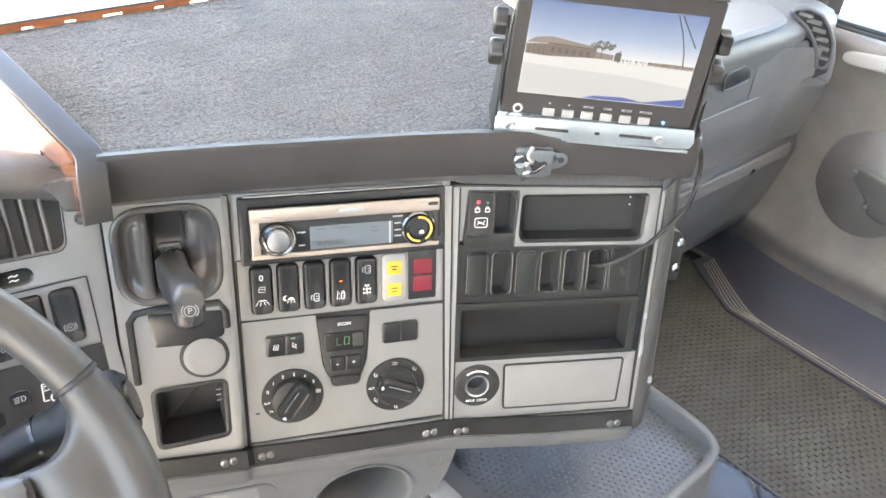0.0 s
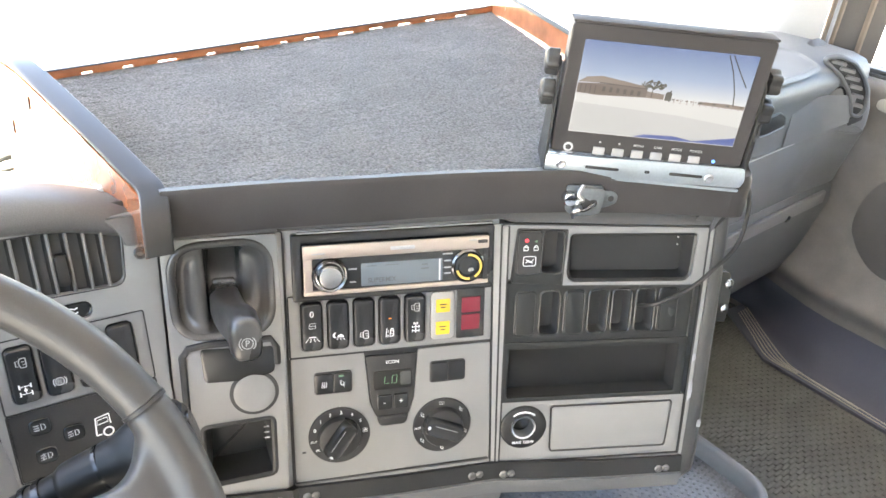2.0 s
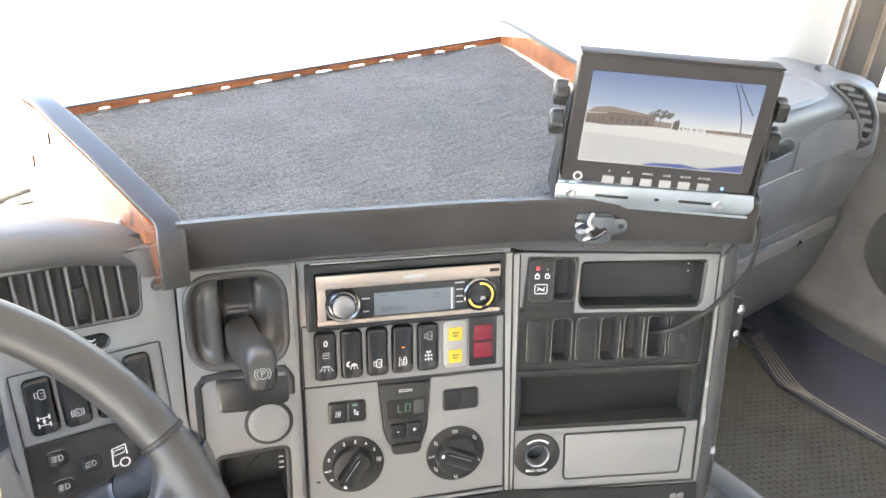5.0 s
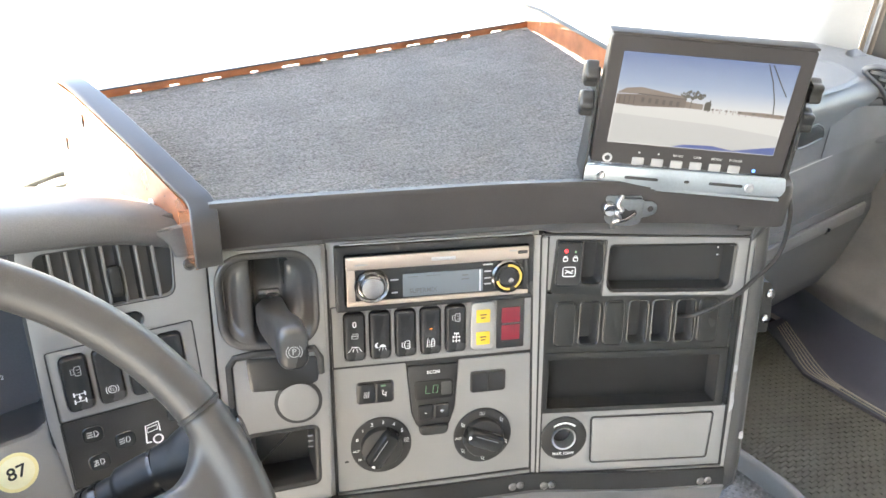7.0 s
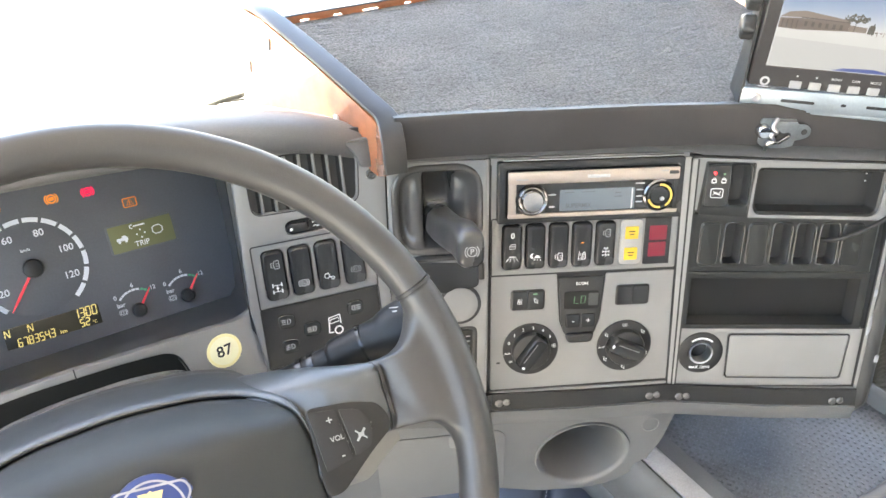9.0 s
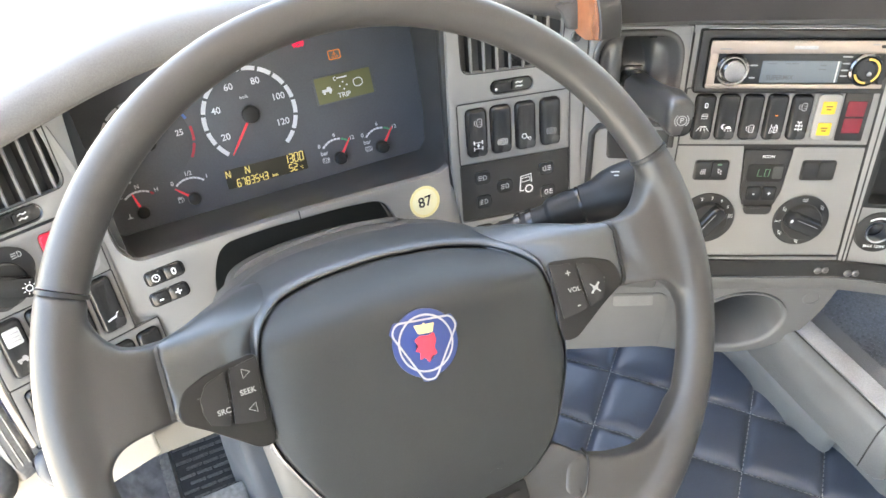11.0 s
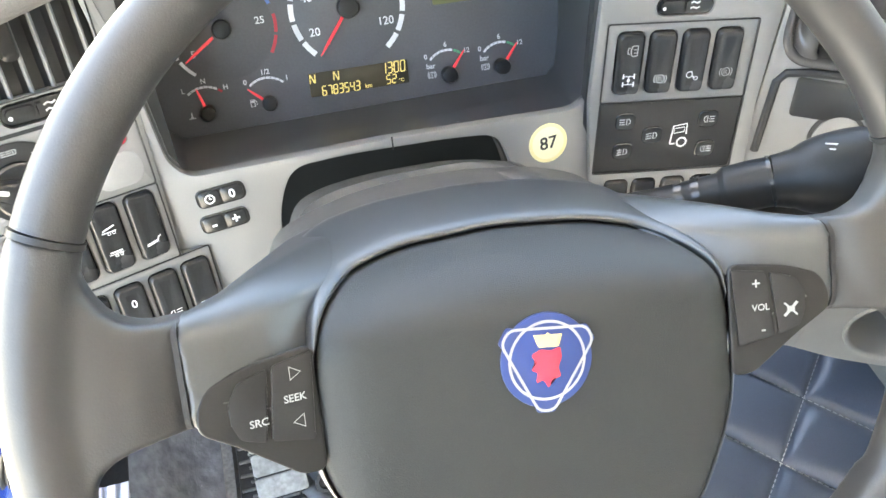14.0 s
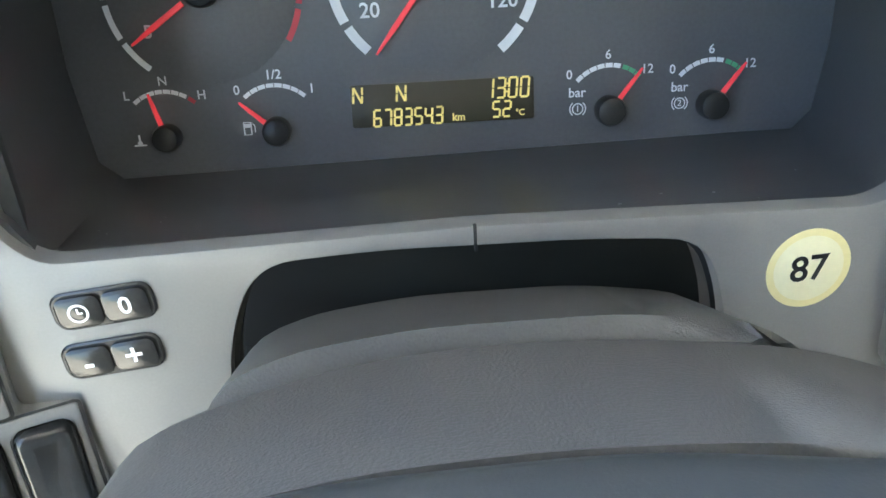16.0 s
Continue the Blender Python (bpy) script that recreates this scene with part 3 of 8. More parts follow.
def sym_mirror(bm):
    stroke(bm, rounded([(-0.6, 3.2), (2.8, 3.2), (2.8, -3.2), (-0.6, -3.2), (-1.4, 0)], 0.6, 2), 0.8, closed=True)
    stroke(bm, [(0.4, -1.2), (2.4, -1.2)], 0.6), stroke(bm, [(0.2, 0.8), (2.2, 0.8)], 0.6)
    stroke(bm, [(-1.6, 1.8), (-3.2, 1.8), (-3.2, -1.8), (-1.6, -1.8)], 0.8)


def sym_lock(bm):
    stroke(bm, [(-3.4, -4), (-2.6, 3.8)], 0.7), stroke(bm, [(-1.8, -4), (-1.8, -1.4)], 0.6), stroke(bm, [(-1.6, 0), (-1.5, 2)], 0.6)
    stroke(bm, rounded([(-0.4, -3.6), (2.6, -3.0), (2.6, 1.6), (1.4, 3.6), (0.2, 1.6)], 0.6, 2), 0.8, closed=True)
    stroke(bm, [(-0.2, -1.4), (2.5, -1.0)], 0.6), stroke(bm, [(0.3, 1.0), (2.5, 1.2)], 0.6)


def sym_shaft(bm):
    stroke(bm, [(0, -4.2), (0, 4.2)], 0.9)
    for y, w in ((3.8, 1.4), (0.8, 2.6), (-2.4, 2.6)):
        stroke(bm, [(-w, y), (w, y)], 0.8)
        for x in (-w, w):
            stroke(bm, [(x, y - 1.0), (x, y + 1.0)], 1.0)


def sym_cruise(bm):
    stroke(bm, arc(0, 0, 3.0, -40, 220, 16), 0.8)
    stroke(bm, [(0, -0.4), (2.2, 1.6)], 0.8)
    for a in (30, 75, 120, 165):
        stroke(bm, [(2.0 * math.cos(radians(a)), 2.0 * math.sin(radians(a))), (3.0 * math.cos(radians(a)), 3.0 * math.sin(radians(a)))], 0.5)


def sym_trailer(bm, tilt=0.0):
    c, s = math.cos(radians(tilt)), math.sin(radians(tilt))
    stroke(bm, [(-3.6, 0.6), (-3.6 + 7 * c, 0.6 + 7 * s)], 1.1)
    stroke(bm, [(-4.4, -0.6), (3.6, -0.6)], 0.6)
    for x in (-0.6, 2.0):
        stroke(bm, arc(x, -1.6, 0.8, 0, 360, 8)[:-1], 0.5, closed=True)


def sym_seat(bm):
    fill(bm, rounded([(-4.2, -2.2), (2.6, -0.8), (2.6, 0.6), (-4.2, -0.6)], 0.6, 2))
    stroke(bm, [(2.2, 0.0), (3.2, 2.0), (4.6, 2.4)], 0.9)


def sym_lorry(bm):
    fill(bm, [(-3.6, -0.8), (-3.6, 1.2), (-0.2, 1.2), (0, 2.4), (2.2, 2.4), (3.4, 0.6), (3.4, -0.8)])
    for x in (-2.2, 2.0):
        fill(bm, circle(0.9, 8, x, -1.4))


def sym_heat(bm):
    for x in (-2.0, 0.0, 2.0):
        stroke(bm, [(x, -3.2), (x - 0.6, -1.2), (x + 0.6, 1.0), (x, 3.2)], 0.9)


def sym_defrost(bm):
    stroke(bm, [(-3, -1.6), (-3.4, 1.8), (3.4, 1.8), (3, -1.6)], 0.8, closed=True)
    stroke(bm, arc(0, -1.6, 1.8, 20, 160, 6), 0.5)


def sym_tool(bm):
    stroke(bm, arc(-2.2, 0.8, 1.9, 0, 360, 14)[:-1], 0.8, closed=True)
    stroke(bm, arc(2.2, -1.6, 1.2, 0, 360, 10)[:-1], 0.7, closed=True)
    stroke(bm, [(-0.5, 0.0), (1.2, -1.0)], 1.2), stroke(bm, [(-3.6, 2.6), (-0.6, 3.0)], 0.8)


def sym_person(bm):
    stroke(bm, arc(-1.4, 2.6, 0.9, 0, 360, 8)[:-1], 0.7, closed=True)
    stroke(bm, [(-1.8, 1.2), (-1.2, -1.4), (1.4, -1.6), (1.8, -3.4)], 1.3)
    stroke(bm, [(0.4, 1.6), (2.6, 0.6)], 0.7), stroke(bm, [(0.4, 0.4), (2.4, -0.4)], 0.7)


def sym_sun(bm):
    stroke(bm, arc(0, 0, 2.6, 0, 360, 14)[:-1], 1.0, closed=True)
    for k in range(8):
        a = radians(45 * k)
        stroke(bm, [(3.9 * math.cos(a), 3.9 * math.sin(a)), (5.4 * math.cos(a), 5.4 * math.sin(a))], 1.0)


def sym_fan(bm):
    for a in (45, 135, 225, 315):
        x, y = 2.1 * math.cos(radians(a)), 2.1 * math.sin(radians(a))
        stroke(bm, arc(x, y, 1.4, 0, 360, 10)[:-1], 0.7, closed=True)


def symbol(draw, parent, m, mat=None, name="symbol", **more):
    bm = bmesh.new()
    PEN[0] = 0.74
    draw(bm, **more)
    PEN[0] = 1.0
    return part(name, bm, mat or ICON, parent, m=m)


# ---- rocker switches: one mesh for all ----
def rocker_mesh(w=21.4, h=50.5, mat=None):
    base = rrect(w, h, 5.0, 4)
    tilt = lambda x, y: 3.4 + 1.9 * (y / (h / 2)) ** 2 - 0.5 * y / h
    return finish(loft([(base, -4), (base, 1.4), (offset(base, -0.5), 2.4), (offset(base, -1.6), lambda x, y: tilt(x, y) - 0.5), (offset(base, -2.6), tilt), (offset(base, -6.5), lambda x, y: tilt(x, y) - 0.5)]), "rocker_switch", mat or SWITCH, 40)


BIGGER = Matrix.Diagonal((1.28, 1.28, 1, 1))
ROCKER = rocker_mesh()


def rocker(parent, m, marks=(), label=""):
    """A rocker with symbols (draw, x, y, material, extras) on it."""
    ob = put("rocker_switch", ROCKER, parent, m, label)
    for draw, x, y, mt, more in marks:
        if isinstance(draw, str):
            words(draw, more.get("size", 3.4), mt, ob, m @ at(x, y, max(4.6, 4.1 + 1.9 * (y / 24) ** 2)) @ BIGGER, "symbol")
        else:
            symbol(draw, ob, m @ at(x, y, max(4.3, 3.9 + 1.9 * (y / 24) ** 2)) @ BIGGER, mt, **more)
    return ob


SCREW_STEEL = material("dull_screw_steel", (0.2, 0.195, 0.19), 0.35, 0.9, 0.05, 500, 0, 0.15)
SCREW = finish(lathe([(4.6, 0), (4.6, 1.0), (3.8, 1.8), (2.0, 2.0), (1.9, 0.9)], 18), "screw", SCREW_STEEL, 40)


# ---- dashboard on the driver's side ----
dash = thing("dashboard", "grey driver dashboard with silver switch panels", "dashboard", (-0.1, 0.7, 0.6))

# right switch panel
holes_r = [rrect(22.8, 52, 5.8, 4, x, 11) for x in (-45.5, -19.5, 7.0, 34.0)]
vent_hole = rounded([(-57, 73), (46, 70), (50, 112), (44, 124), (-58, 126)], 9, 5)
outer = [(-70, 132), (-72, 60), (-74, -22), (-66, -100), (70, -104), (68, -30), (74, 60), (77, 104), (66, 118), (40, 130)]
part("driver_fascia", plate(rounded(outer, 6, 3), [vent_hole, rrect(122, 66, 2, 2, -4.5, 10.5), rrect(121, 65, 2, 2, -4.5, -54.5), rrect(46, 15, 7, 4, -6, 55)], 8), SILVER, dash, m=P_DRIVER)
part("switch_plate", plate(rrect(120, 64, 1.5, 2, -4.5, 10.5), holes_r, 5, 0.4), SILVER, dash, m=P_DRIVER @ at(0, 0, -0.6))
part("lamp_panel", slab(rrect(119.4, 63.4, 1.5, 2, -4.5, -54.5), -6, -0.4, 0.4), BLACK, dash, "matt black lamp switch panel", m=P_DRIVER)
bm = slab(rrect(150, 260, 4, 2, 0, 10), -22, -9, 0.5)
part("fascia_backing", bm, DARK_VOID, dash, m=P_DRIVER)
marks = (
    ((sym_axle, 0, -12, ICON, {}), (sym_mirror, 1, 12, ICON_DIM, {})),
    ((sym_ring, 0, -12, ICON, {}),),
    ((sym_tool, 0, -11, ICON, {}),),
    ((sym_ring, 0, -9, ICON_DIM, {}),),
)
for x, mk in zip((-45.5, -19.5, 7.0, 34.0), marks):
    rocker(dash, P_DRIVER @ at(x, 11), mk)
for n, (x, y) in enumerate(((-41.8, -38.8), (-17.5, -52.5), (-41.4, -66.2), (29.1, -40.3), (30.8, -67.9))):
    m = P_DRIVER @ at(x, y, -0.4)
    b = part("lamp_button", loft([(rrect(17, 15, 5, 4), 0), (rrect(17, 15, 5, 4), 0.8), (rrect(15.6, 13.6, 4.6, 4), 1.5), (rrect(10, 9, 3, 4), 1.1)]), SWITCH, dash, m=m)
    symbol(sym_lamp, b, m @ at(0, 0, 1.45) @ Matrix.Diagonal((1.25, 1.25, 1, 1)), ICON, flip=1 if n < 3 else -1, lines=3, slant=0.6 if n in (1, 2) else 0.0, wave=n in (2, 4))
symbol(sym_truck, dash, P_DRIVER @ at(5.7, -54.5, -0.35), ICON, "lorry_symbol", s=2.1)
# lower switch row, half hidden behind the wheel
part("lower_switch_plate", plate(rrect(118, 40, 1.5, 2, -4, -112), [rrect(21.5, 50, 5.5, 4, x, -118) for x in ()], 5, 0.4), SILVER, dash, m=P_DRIVER @ at(0, 0, -1.2))
for x, sy in zip((-43, -18.5, 7.5, 34), (sym_trailer, sym_axle, sym_axle, sym_trailer)):
    rocker(dash, P_DRIVER @ at(x, -118.5, -0.5), ((sy, 0, 6, ICON_DIM, {}),))


def slider(m, w=44):
    """An air slider in an oval recess."""
    ob = part("vent_slider", loft([(rrect(w, 13.4, 6.7, 6), -6), (rrect(w, 13.4, 6.7, 6), -1.0), (rrect(w - 2, 11.6, 5.8, 6), -1.8)]), BLACK_GLOSS, dash, m=m)
    part("slider_grip", loft([(rrect(18, 9.5, 3, 4, -11, 0), -1.8), (rrect(17, 8.5, 3, 4, -11, 0), 1.4), (rrect(13, 5, 2, 4, -11, 0), 2.0)]), SWITCH, ob, m=m)
    part("slider_grip", loft([(rrect(4, 9.5, 1, 4, 1, 0), -1.8), (rrect(3, 8, 1, 4, 1, 0), 2.2)]), SWITCH, ob, m=m)
    bm = bmesh.new()
    for y in (-2, 2):
        stroke(bm, [(4, y - 0.6), (6.5, y + 0.6), (9, y - 0.6), (11.5, y + 0.6)], 1.2, -1.6)
    fill(bm, circle(1.4, 10, -17.5, -1), 2.05)
    part("symbol", bm, ICON, ob, m=m)


slider(P_DRIVER @ at(-6, 55, 0.4))


def air_vent(m, x0, x1, y0, y1, count, shift=0.0, knob=None):
    """Upright slats in a dark box; the knob sits on one of them."""
    ob = part("air_vent", loft([(rrect(x1 - x0 + 4, y1 - y0 + 8, 9, 4, (x0 + x1) / 2, (y0 + y1) / 2), -55), (rrect(x1 - x0 + 4, y1 - y0 + 8, 9, 4, (x0 + x1) / 2, (y0 + y1) / 2), -8)], None, False, True), DARK_VOID, dash, "black louvred air vent", m=m)
    # Pale front edge, near-black blade: the light slat edges catch is painted in.
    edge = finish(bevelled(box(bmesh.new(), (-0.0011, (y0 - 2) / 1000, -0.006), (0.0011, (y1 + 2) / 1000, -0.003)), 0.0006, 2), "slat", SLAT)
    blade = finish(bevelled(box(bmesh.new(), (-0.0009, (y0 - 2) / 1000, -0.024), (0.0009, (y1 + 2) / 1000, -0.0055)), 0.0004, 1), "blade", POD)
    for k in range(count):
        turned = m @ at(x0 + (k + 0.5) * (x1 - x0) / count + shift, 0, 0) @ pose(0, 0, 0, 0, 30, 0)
        put("blade", blade, put("slat", edge, ob, turned), turned, "slat face, near-black against its painted bright edge")
    for k in range(3):
        y = y0 + (k + 0.5) * (y1 - y0) / 3
        put("slat", finish(box(bmesh.new(), (x0 / 1000, -0.0009, -0.05), (x1 / 1000, 0.0009, -0.034)), "slat", DARK_VOID), ob, m @ at(0, y, 0))
    if knob:
        part("vent_knob", loft([(rrect(11, 27, 4, 3, *knob), -6), (rrect(11, 27, 4, 3, *knob), 1), (rrect(8, 22, 3, 3, *knob), 3.2), (rrect(4, 16, 2, 3, *knob), 3.6)]), POD_KEY, ob, m=m)


air_vent(P_DRIVER, -59, 49, 66, 128, 8, -5.5, knob=(0.5, 92))
part("pad_tail", slab(rounded([(32, 131), (44, 121.5), (49, 113), (51, 103.5), (63, 101.5), (65, 131)], 3, 3), -3, 5, 2), DASH_PAD, dash, "end of the brow beside the vent", m=P_DRIVER, angle=60)
part("panel_screw", lathe([(5.6, 0), (5.6, 1.2), (4.8, 2.0), (3.4, 2.0), (2.8, 0.4), (0.5, 0.2)], 24), SATIN_DARK, dash, "dark socket screw", m=P_DRIVER @ at(62.5, 94.3))

# middle panel under the dials, open over the steering column
bezel = [(-184, 150), (-176, 111), (-169, 30), (-158, 13.5), (-4, 12), (152, 4), (168, 15), (176, 80), (180, 150)]
soft_open = [(174, -100), (98, -100)] + rounded([(98, -100), (95, -34), (84, -3), (40, 2), (-40, 6), (-84, 5), (-98, -26), (-106, -100)], 17, 6)[7:-7] + [(-106, -100), (-178, -100)]
low = [(190, 150), (186, 80), (178, 8)] + soft_open + [(-182, 20), (-188, 110), (-194, 150)]
face = rounded(bezel[1:-1], 7, 4)
ring = [(-186, 150)] + [(-177, 112)] + rounded([(-177, 112), (-169, 28), (-157, 13.5), (-4, 12), (152, 4), (169, 16), (177, 82)], 9, 4)[5:-5] + [(177, 82), (182, 150)] + low
part("mid_fascia", plate(ring, (), 10, 0.8), SILVER, dash, m=P_MID)
part("opening_wall", thickened(sheet([[P_MID @ Vector((x / 1000, y / 1000, z)) for x, y in soft_open[1:-1]] for z in (-0.008, -0.02)]), 0.002), DARK_VOID, dash, angle=60)
part("fascia_joint", slab(rrect(1.2, 11, 0.3, 2, -3.6, 7.4), -0.6, 0.25, 0.1), INK, dash, m=P_MID)
for y, pair in ((-4.5, ("clock", "0")), (-25.5, ("-", "+"))):
    m = P_MID @ at(-138.5 - (y < -20) * 1.5, y, 0, 4)
    b = part("clock_buttons", loft([(rrect(36.5, 15, 5, 4), -1), (rrect(36.5, 15, 5, 4), 0.8), (rrect(35, 13.6, 4.4, 4), 1.4)]), BLACK_GLOSS, dash, m=m)
    for s, mark in zip((-1, 1), pair):
        k = part("button_key", loft([(rrect(16, 12, 3, 4, s * 8.3), 1.2), (rrect(16, 12, 3, 4, s * 8.3), 2.6), (rrect(14.4, 10.4, 2.6, 4, s * 8.3), 3.2)]), SWITCH, b, m=m)
        if mark == "clock":
            bm = bmesh.new()
            stroke(bm, arc(0, 0, 3.3, 0, 360, 20)[:-1], 0.9, closed=True), stroke(bm, [(0, 2.0), (0, 0), (1.6, 0)], 0.8)
            part("symbol", bm, ICON, k, m=m @ at(s * 8.3, 0, 3.2))
        else:
            words(mark, 7.0 if mark == "0" else 9.0, ICON, k, m @ at(s * 8.3, 0, 3.45), "symbol")
# the round sticker with its number
stick = thing("number_sticker", "round pale yellow sticker with number 87 on silver dash", "sticker", P_MID @ at(127, -20.2, 0.3))
part("paper", slab(circle(17.2, 40), 0, 0.25, 0.1), STICKER, stick, m=P_MID @ at(127, -20.2, 0.05))
part("paper_middle", slab(circle(14.2, 40), 0.25, 0.35, 0.05), STICKER_MID, stick, m=P_MID @ at(127, -20.2, 0.05))
words("87", 11.5, INK, stick, P_MID @ at(127, -20.4, 0.62, 2), "number")

# left switch panel
lp = P_LEFT
lh_top = [rrect(22.8, 52, 5.8, 4, x, 21) for x in (-73, -47, -21, 5)]
lh_low = [rrect(22.8, 52, 5.8, 4, x, -43) for x in (-73.5, -48, -22.5, 3, 28)]
lv_hole = rounded([(-91, 128), (14, 131), (14, 190), (8, 199), (-91, 203)], 9, 5)
part("left_fascia", plate(rounded([(-97, 208), (24, 206), (34, 190), (26, 110), (22, -12), (42, -12), (46, -78), (-97, -78)], 4, 3), [lv_hole, rrect(47, 15.5, 7.5, 5, -34, 119.5)], 8), SILVER, dash, m=lp)
part("left_backing", slab(rrect(140, 290, 4, 2, -27, 62), -24, -10, 0.5), DARK_VOID, dash, m=lp)
part("seam", slab(rrect(118, 1.6, 0.3, 1, -38, 108.5), -1, 0.35, 0.1), INK, dash, m=lp)
part("light_panel", plate(rrect(112, 58, 1.5, 2, -36, 78), [rrect(36, 20, 5, 4, -6.5, 91.5)], 5, 0.5), SILVER, dash, m=lp @ at(0, 0, 2.0))
part("upper_switch_plate", plate(rrect(112, 58.5, 1.5, 2, -36, 18.5), lh_top, 6, 0.5), SILVER, dash, m=lp @ at(0, 0, 2.0))
part("lower_switch_plate", plate(rrect(134, 57.5, 1.5, 2, -25, -41), lh_low, 6, 0.5), SILVER, dash, m=lp @ at(0, 0, 2.0))
top_marks = (((sym_lorry, 0, -10, ICON_DIM, {}),), ((sym_mirror, 0, 10, ICON_DIM, {}),), ((sym_trailer, 0, 7, ICON, {"tilt": 16}), (sym_trailer, 0, -10, ICON, {})), ((sym_seat, 0, -12, ICON, {}),))
for x, mk in zip((-73, -47, -21, 5), top_marks):
    r = rocker(dash, lp @ at(x, 21, 2.0), mk)
    if x == -73:
        part("white_insert", slab(rrect(13, 15, 1.5, 2, 0, 11), 3.6, 5.2, 0.4), WHITE_PLASTIC, r, "ribbed white insert", m=lp @ at(x, 21, 2.0))
        for k in range(3):
            part("insert_rib", slab(rrect(10, 0.7, 0.2, 1, 0, 7.5 + 3.5 * k), 5.1, 5.5, 0.1), ICON_DIM, r, m=lp @ at(x, 21, 2.0))
low_marks = (((sym_lorry, 0, -8, ICON, {}),), ((sym_lamp, 0, -10, ICON, {"flip": -1}),), (("0", 0, 11, ICON, {"size": 5}), (sym_cruise, 0, -10, ICON, {})), ((sym_lamp, 0, -9, ICON, {"flip": -1}),), (("EXT", 0, -11, ICON, {"size": 3.3}),))
for x, mk in zip((-73.5, -48, -22.5, 3, 28), low_marks):
    rocker(dash, lp @ at(x, -43, 2.0), mk)
m = lp @ at(-6.5, 91.5, 2.0)
hz = part("hazard_button", loft([(rrect(34, 18, 4, 4), -3), (rrect(34, 18, 4, 4), 1.5), (rrect(32, 16, 3.4, 4), 2.6), (rrect(24, 10, 2, 4), 2.2)]), HAZARD, dash, "red hazard light button", m=m)
bm = bmesh.new()
for s in (5.0, 2.6):
    stroke(bm, [(-s, -s * 0.7), (s, -s * 0.7), (0, s)], 0.8, closed=True)
part("triangle_symbol", bm, ICON, hz, m=m @ at(0, 0, 2.5))
part("blank_cap", loft([(rrect(34, 24, 10, 6, -1, 65), 1.6), (rrect(34, 24, 10, 6, -1, 65), 2.4), (rrect(32, 22, 9, 6, -1, 65), 2.9)]), SILVER_EDGE, dash, "oval silver blanking cap", m=lp)
m = lp @ at(-60, 79, 2.0)
face_ = [(-27, 14), (-12, 26), (8, 26), (23, 18), (28, 5), (23, -9), (11, -20), (-7, -27), (-19, -20), (-27, -4)]
dial = part("light_dial", loft([(rounded(face_, 12, 5), 0), (rounded(face_, 12, 5), 1.4), (offset(rounded(face_, 12, 5), -1), 2.4), (offset(rounded(face_, 12, 5), -4), 2.0)]), BLACK, dash, "black rotary light switch", m=m)
part("dial_knob", loft([(circle(19, 36), 2), (circle(18.4, 36), 5), (circle(17, 36), 6)]), SWITCH, dial, m=m @ at(-1, -5))
grip_ = [(-20, -5), (-20, 5), (-4, 8.5), (19, 8.5), (19, -8.5), (-4, -8.5)]
part("dial_grip", loft([(rounded(grip_, 3, 4), 5), (rounded(grip_, 3, 4), 13), (offset(rounded(grip_, 3, 4), -1.2), 15.5), (offset(rounded(grip_, 3, 4), -3), 16)]), SWITCH, dial, m=m @ at(-1, -5, 0, -24))
part("pointer", slab(rrect(9, 3.2, 1.2, 3, -14, 0), 15.6, 16.4, 0.2), WHITE_PLASTIC, dial, m=m @ at(-1, -5, 0, -24))
words("0", 5.2, ICON, dial, m @ at(-20.5, 13, 2.5), "symbol")
symbol(sym_lamp, dial, m @ at(-6, 20, 2.2), ICON, flip=-1, s=0.8)
symbol(sym_lamp, dial, m @ at(1.5, 20, 2.2), ICON, flip=1, s=0.8)
symbol(sym_lamp, dial, m @ at(16.5, 14.5, 2.2), ICON, flip=1, s=1.1)
symbol(sym_sun, dial, m @ at(12, -11, 16.0, -24), ICON)
slider(lp @ at(-34, 119.5, 0.4), 46)
air_vent(lp, -104, 16, 124, 206, 9, knob=(-38, 165))

# upper pad: rolls over the vents and arches over the dials
def lip(x):
    """Height of the pad's lower front edge across the dash."""
    marks = ((-0.62, 1.015), (-0.45, 1.05), (-0.36, 1.073), (-0.29, 1.090), (-0.22, 1.104), (-0.13, 1.107), (0.0, 1.100), (0.07, 1.091), (0.13, 1.080), (0.165, 1.071), (0.186, 1.060), (0.2, 1.045))
    for (a, p), (b, q) in zip(marks, marks[1:]):
        if x <= b:
            return p + (q - p) * (x - a) / (b - a)
    return marks[-1][1]


rows = []
for k in range(42):
    x = -0.62 + 0.82 * k / 41
    lip_y = 0.656 - 0.21 * max(0.0, -0.20 - x)
    z = sum(lip(x + d) for d in (-0.03, 0, 0.03)) / 3
    prof = [(0.030, -0.004), (0.012, -0.003), (0.003, 0.0), (-0.003, 0.006), (-0.003, 0.014), (0.003, 0.0195), (0.013, 0.0225), (0.032, 0.021), (0.07, 0.012), (0.131, -0.006), (0.24, -0.046), (0.44, -0.165)]
    rows.append([(x, lip_y + a, z + b) for a, b in prof])
part("upper_pad", thickened(sheet(rows), -0.004), DASH_PAD, dash, "soft grey padded dash top", angle=60)

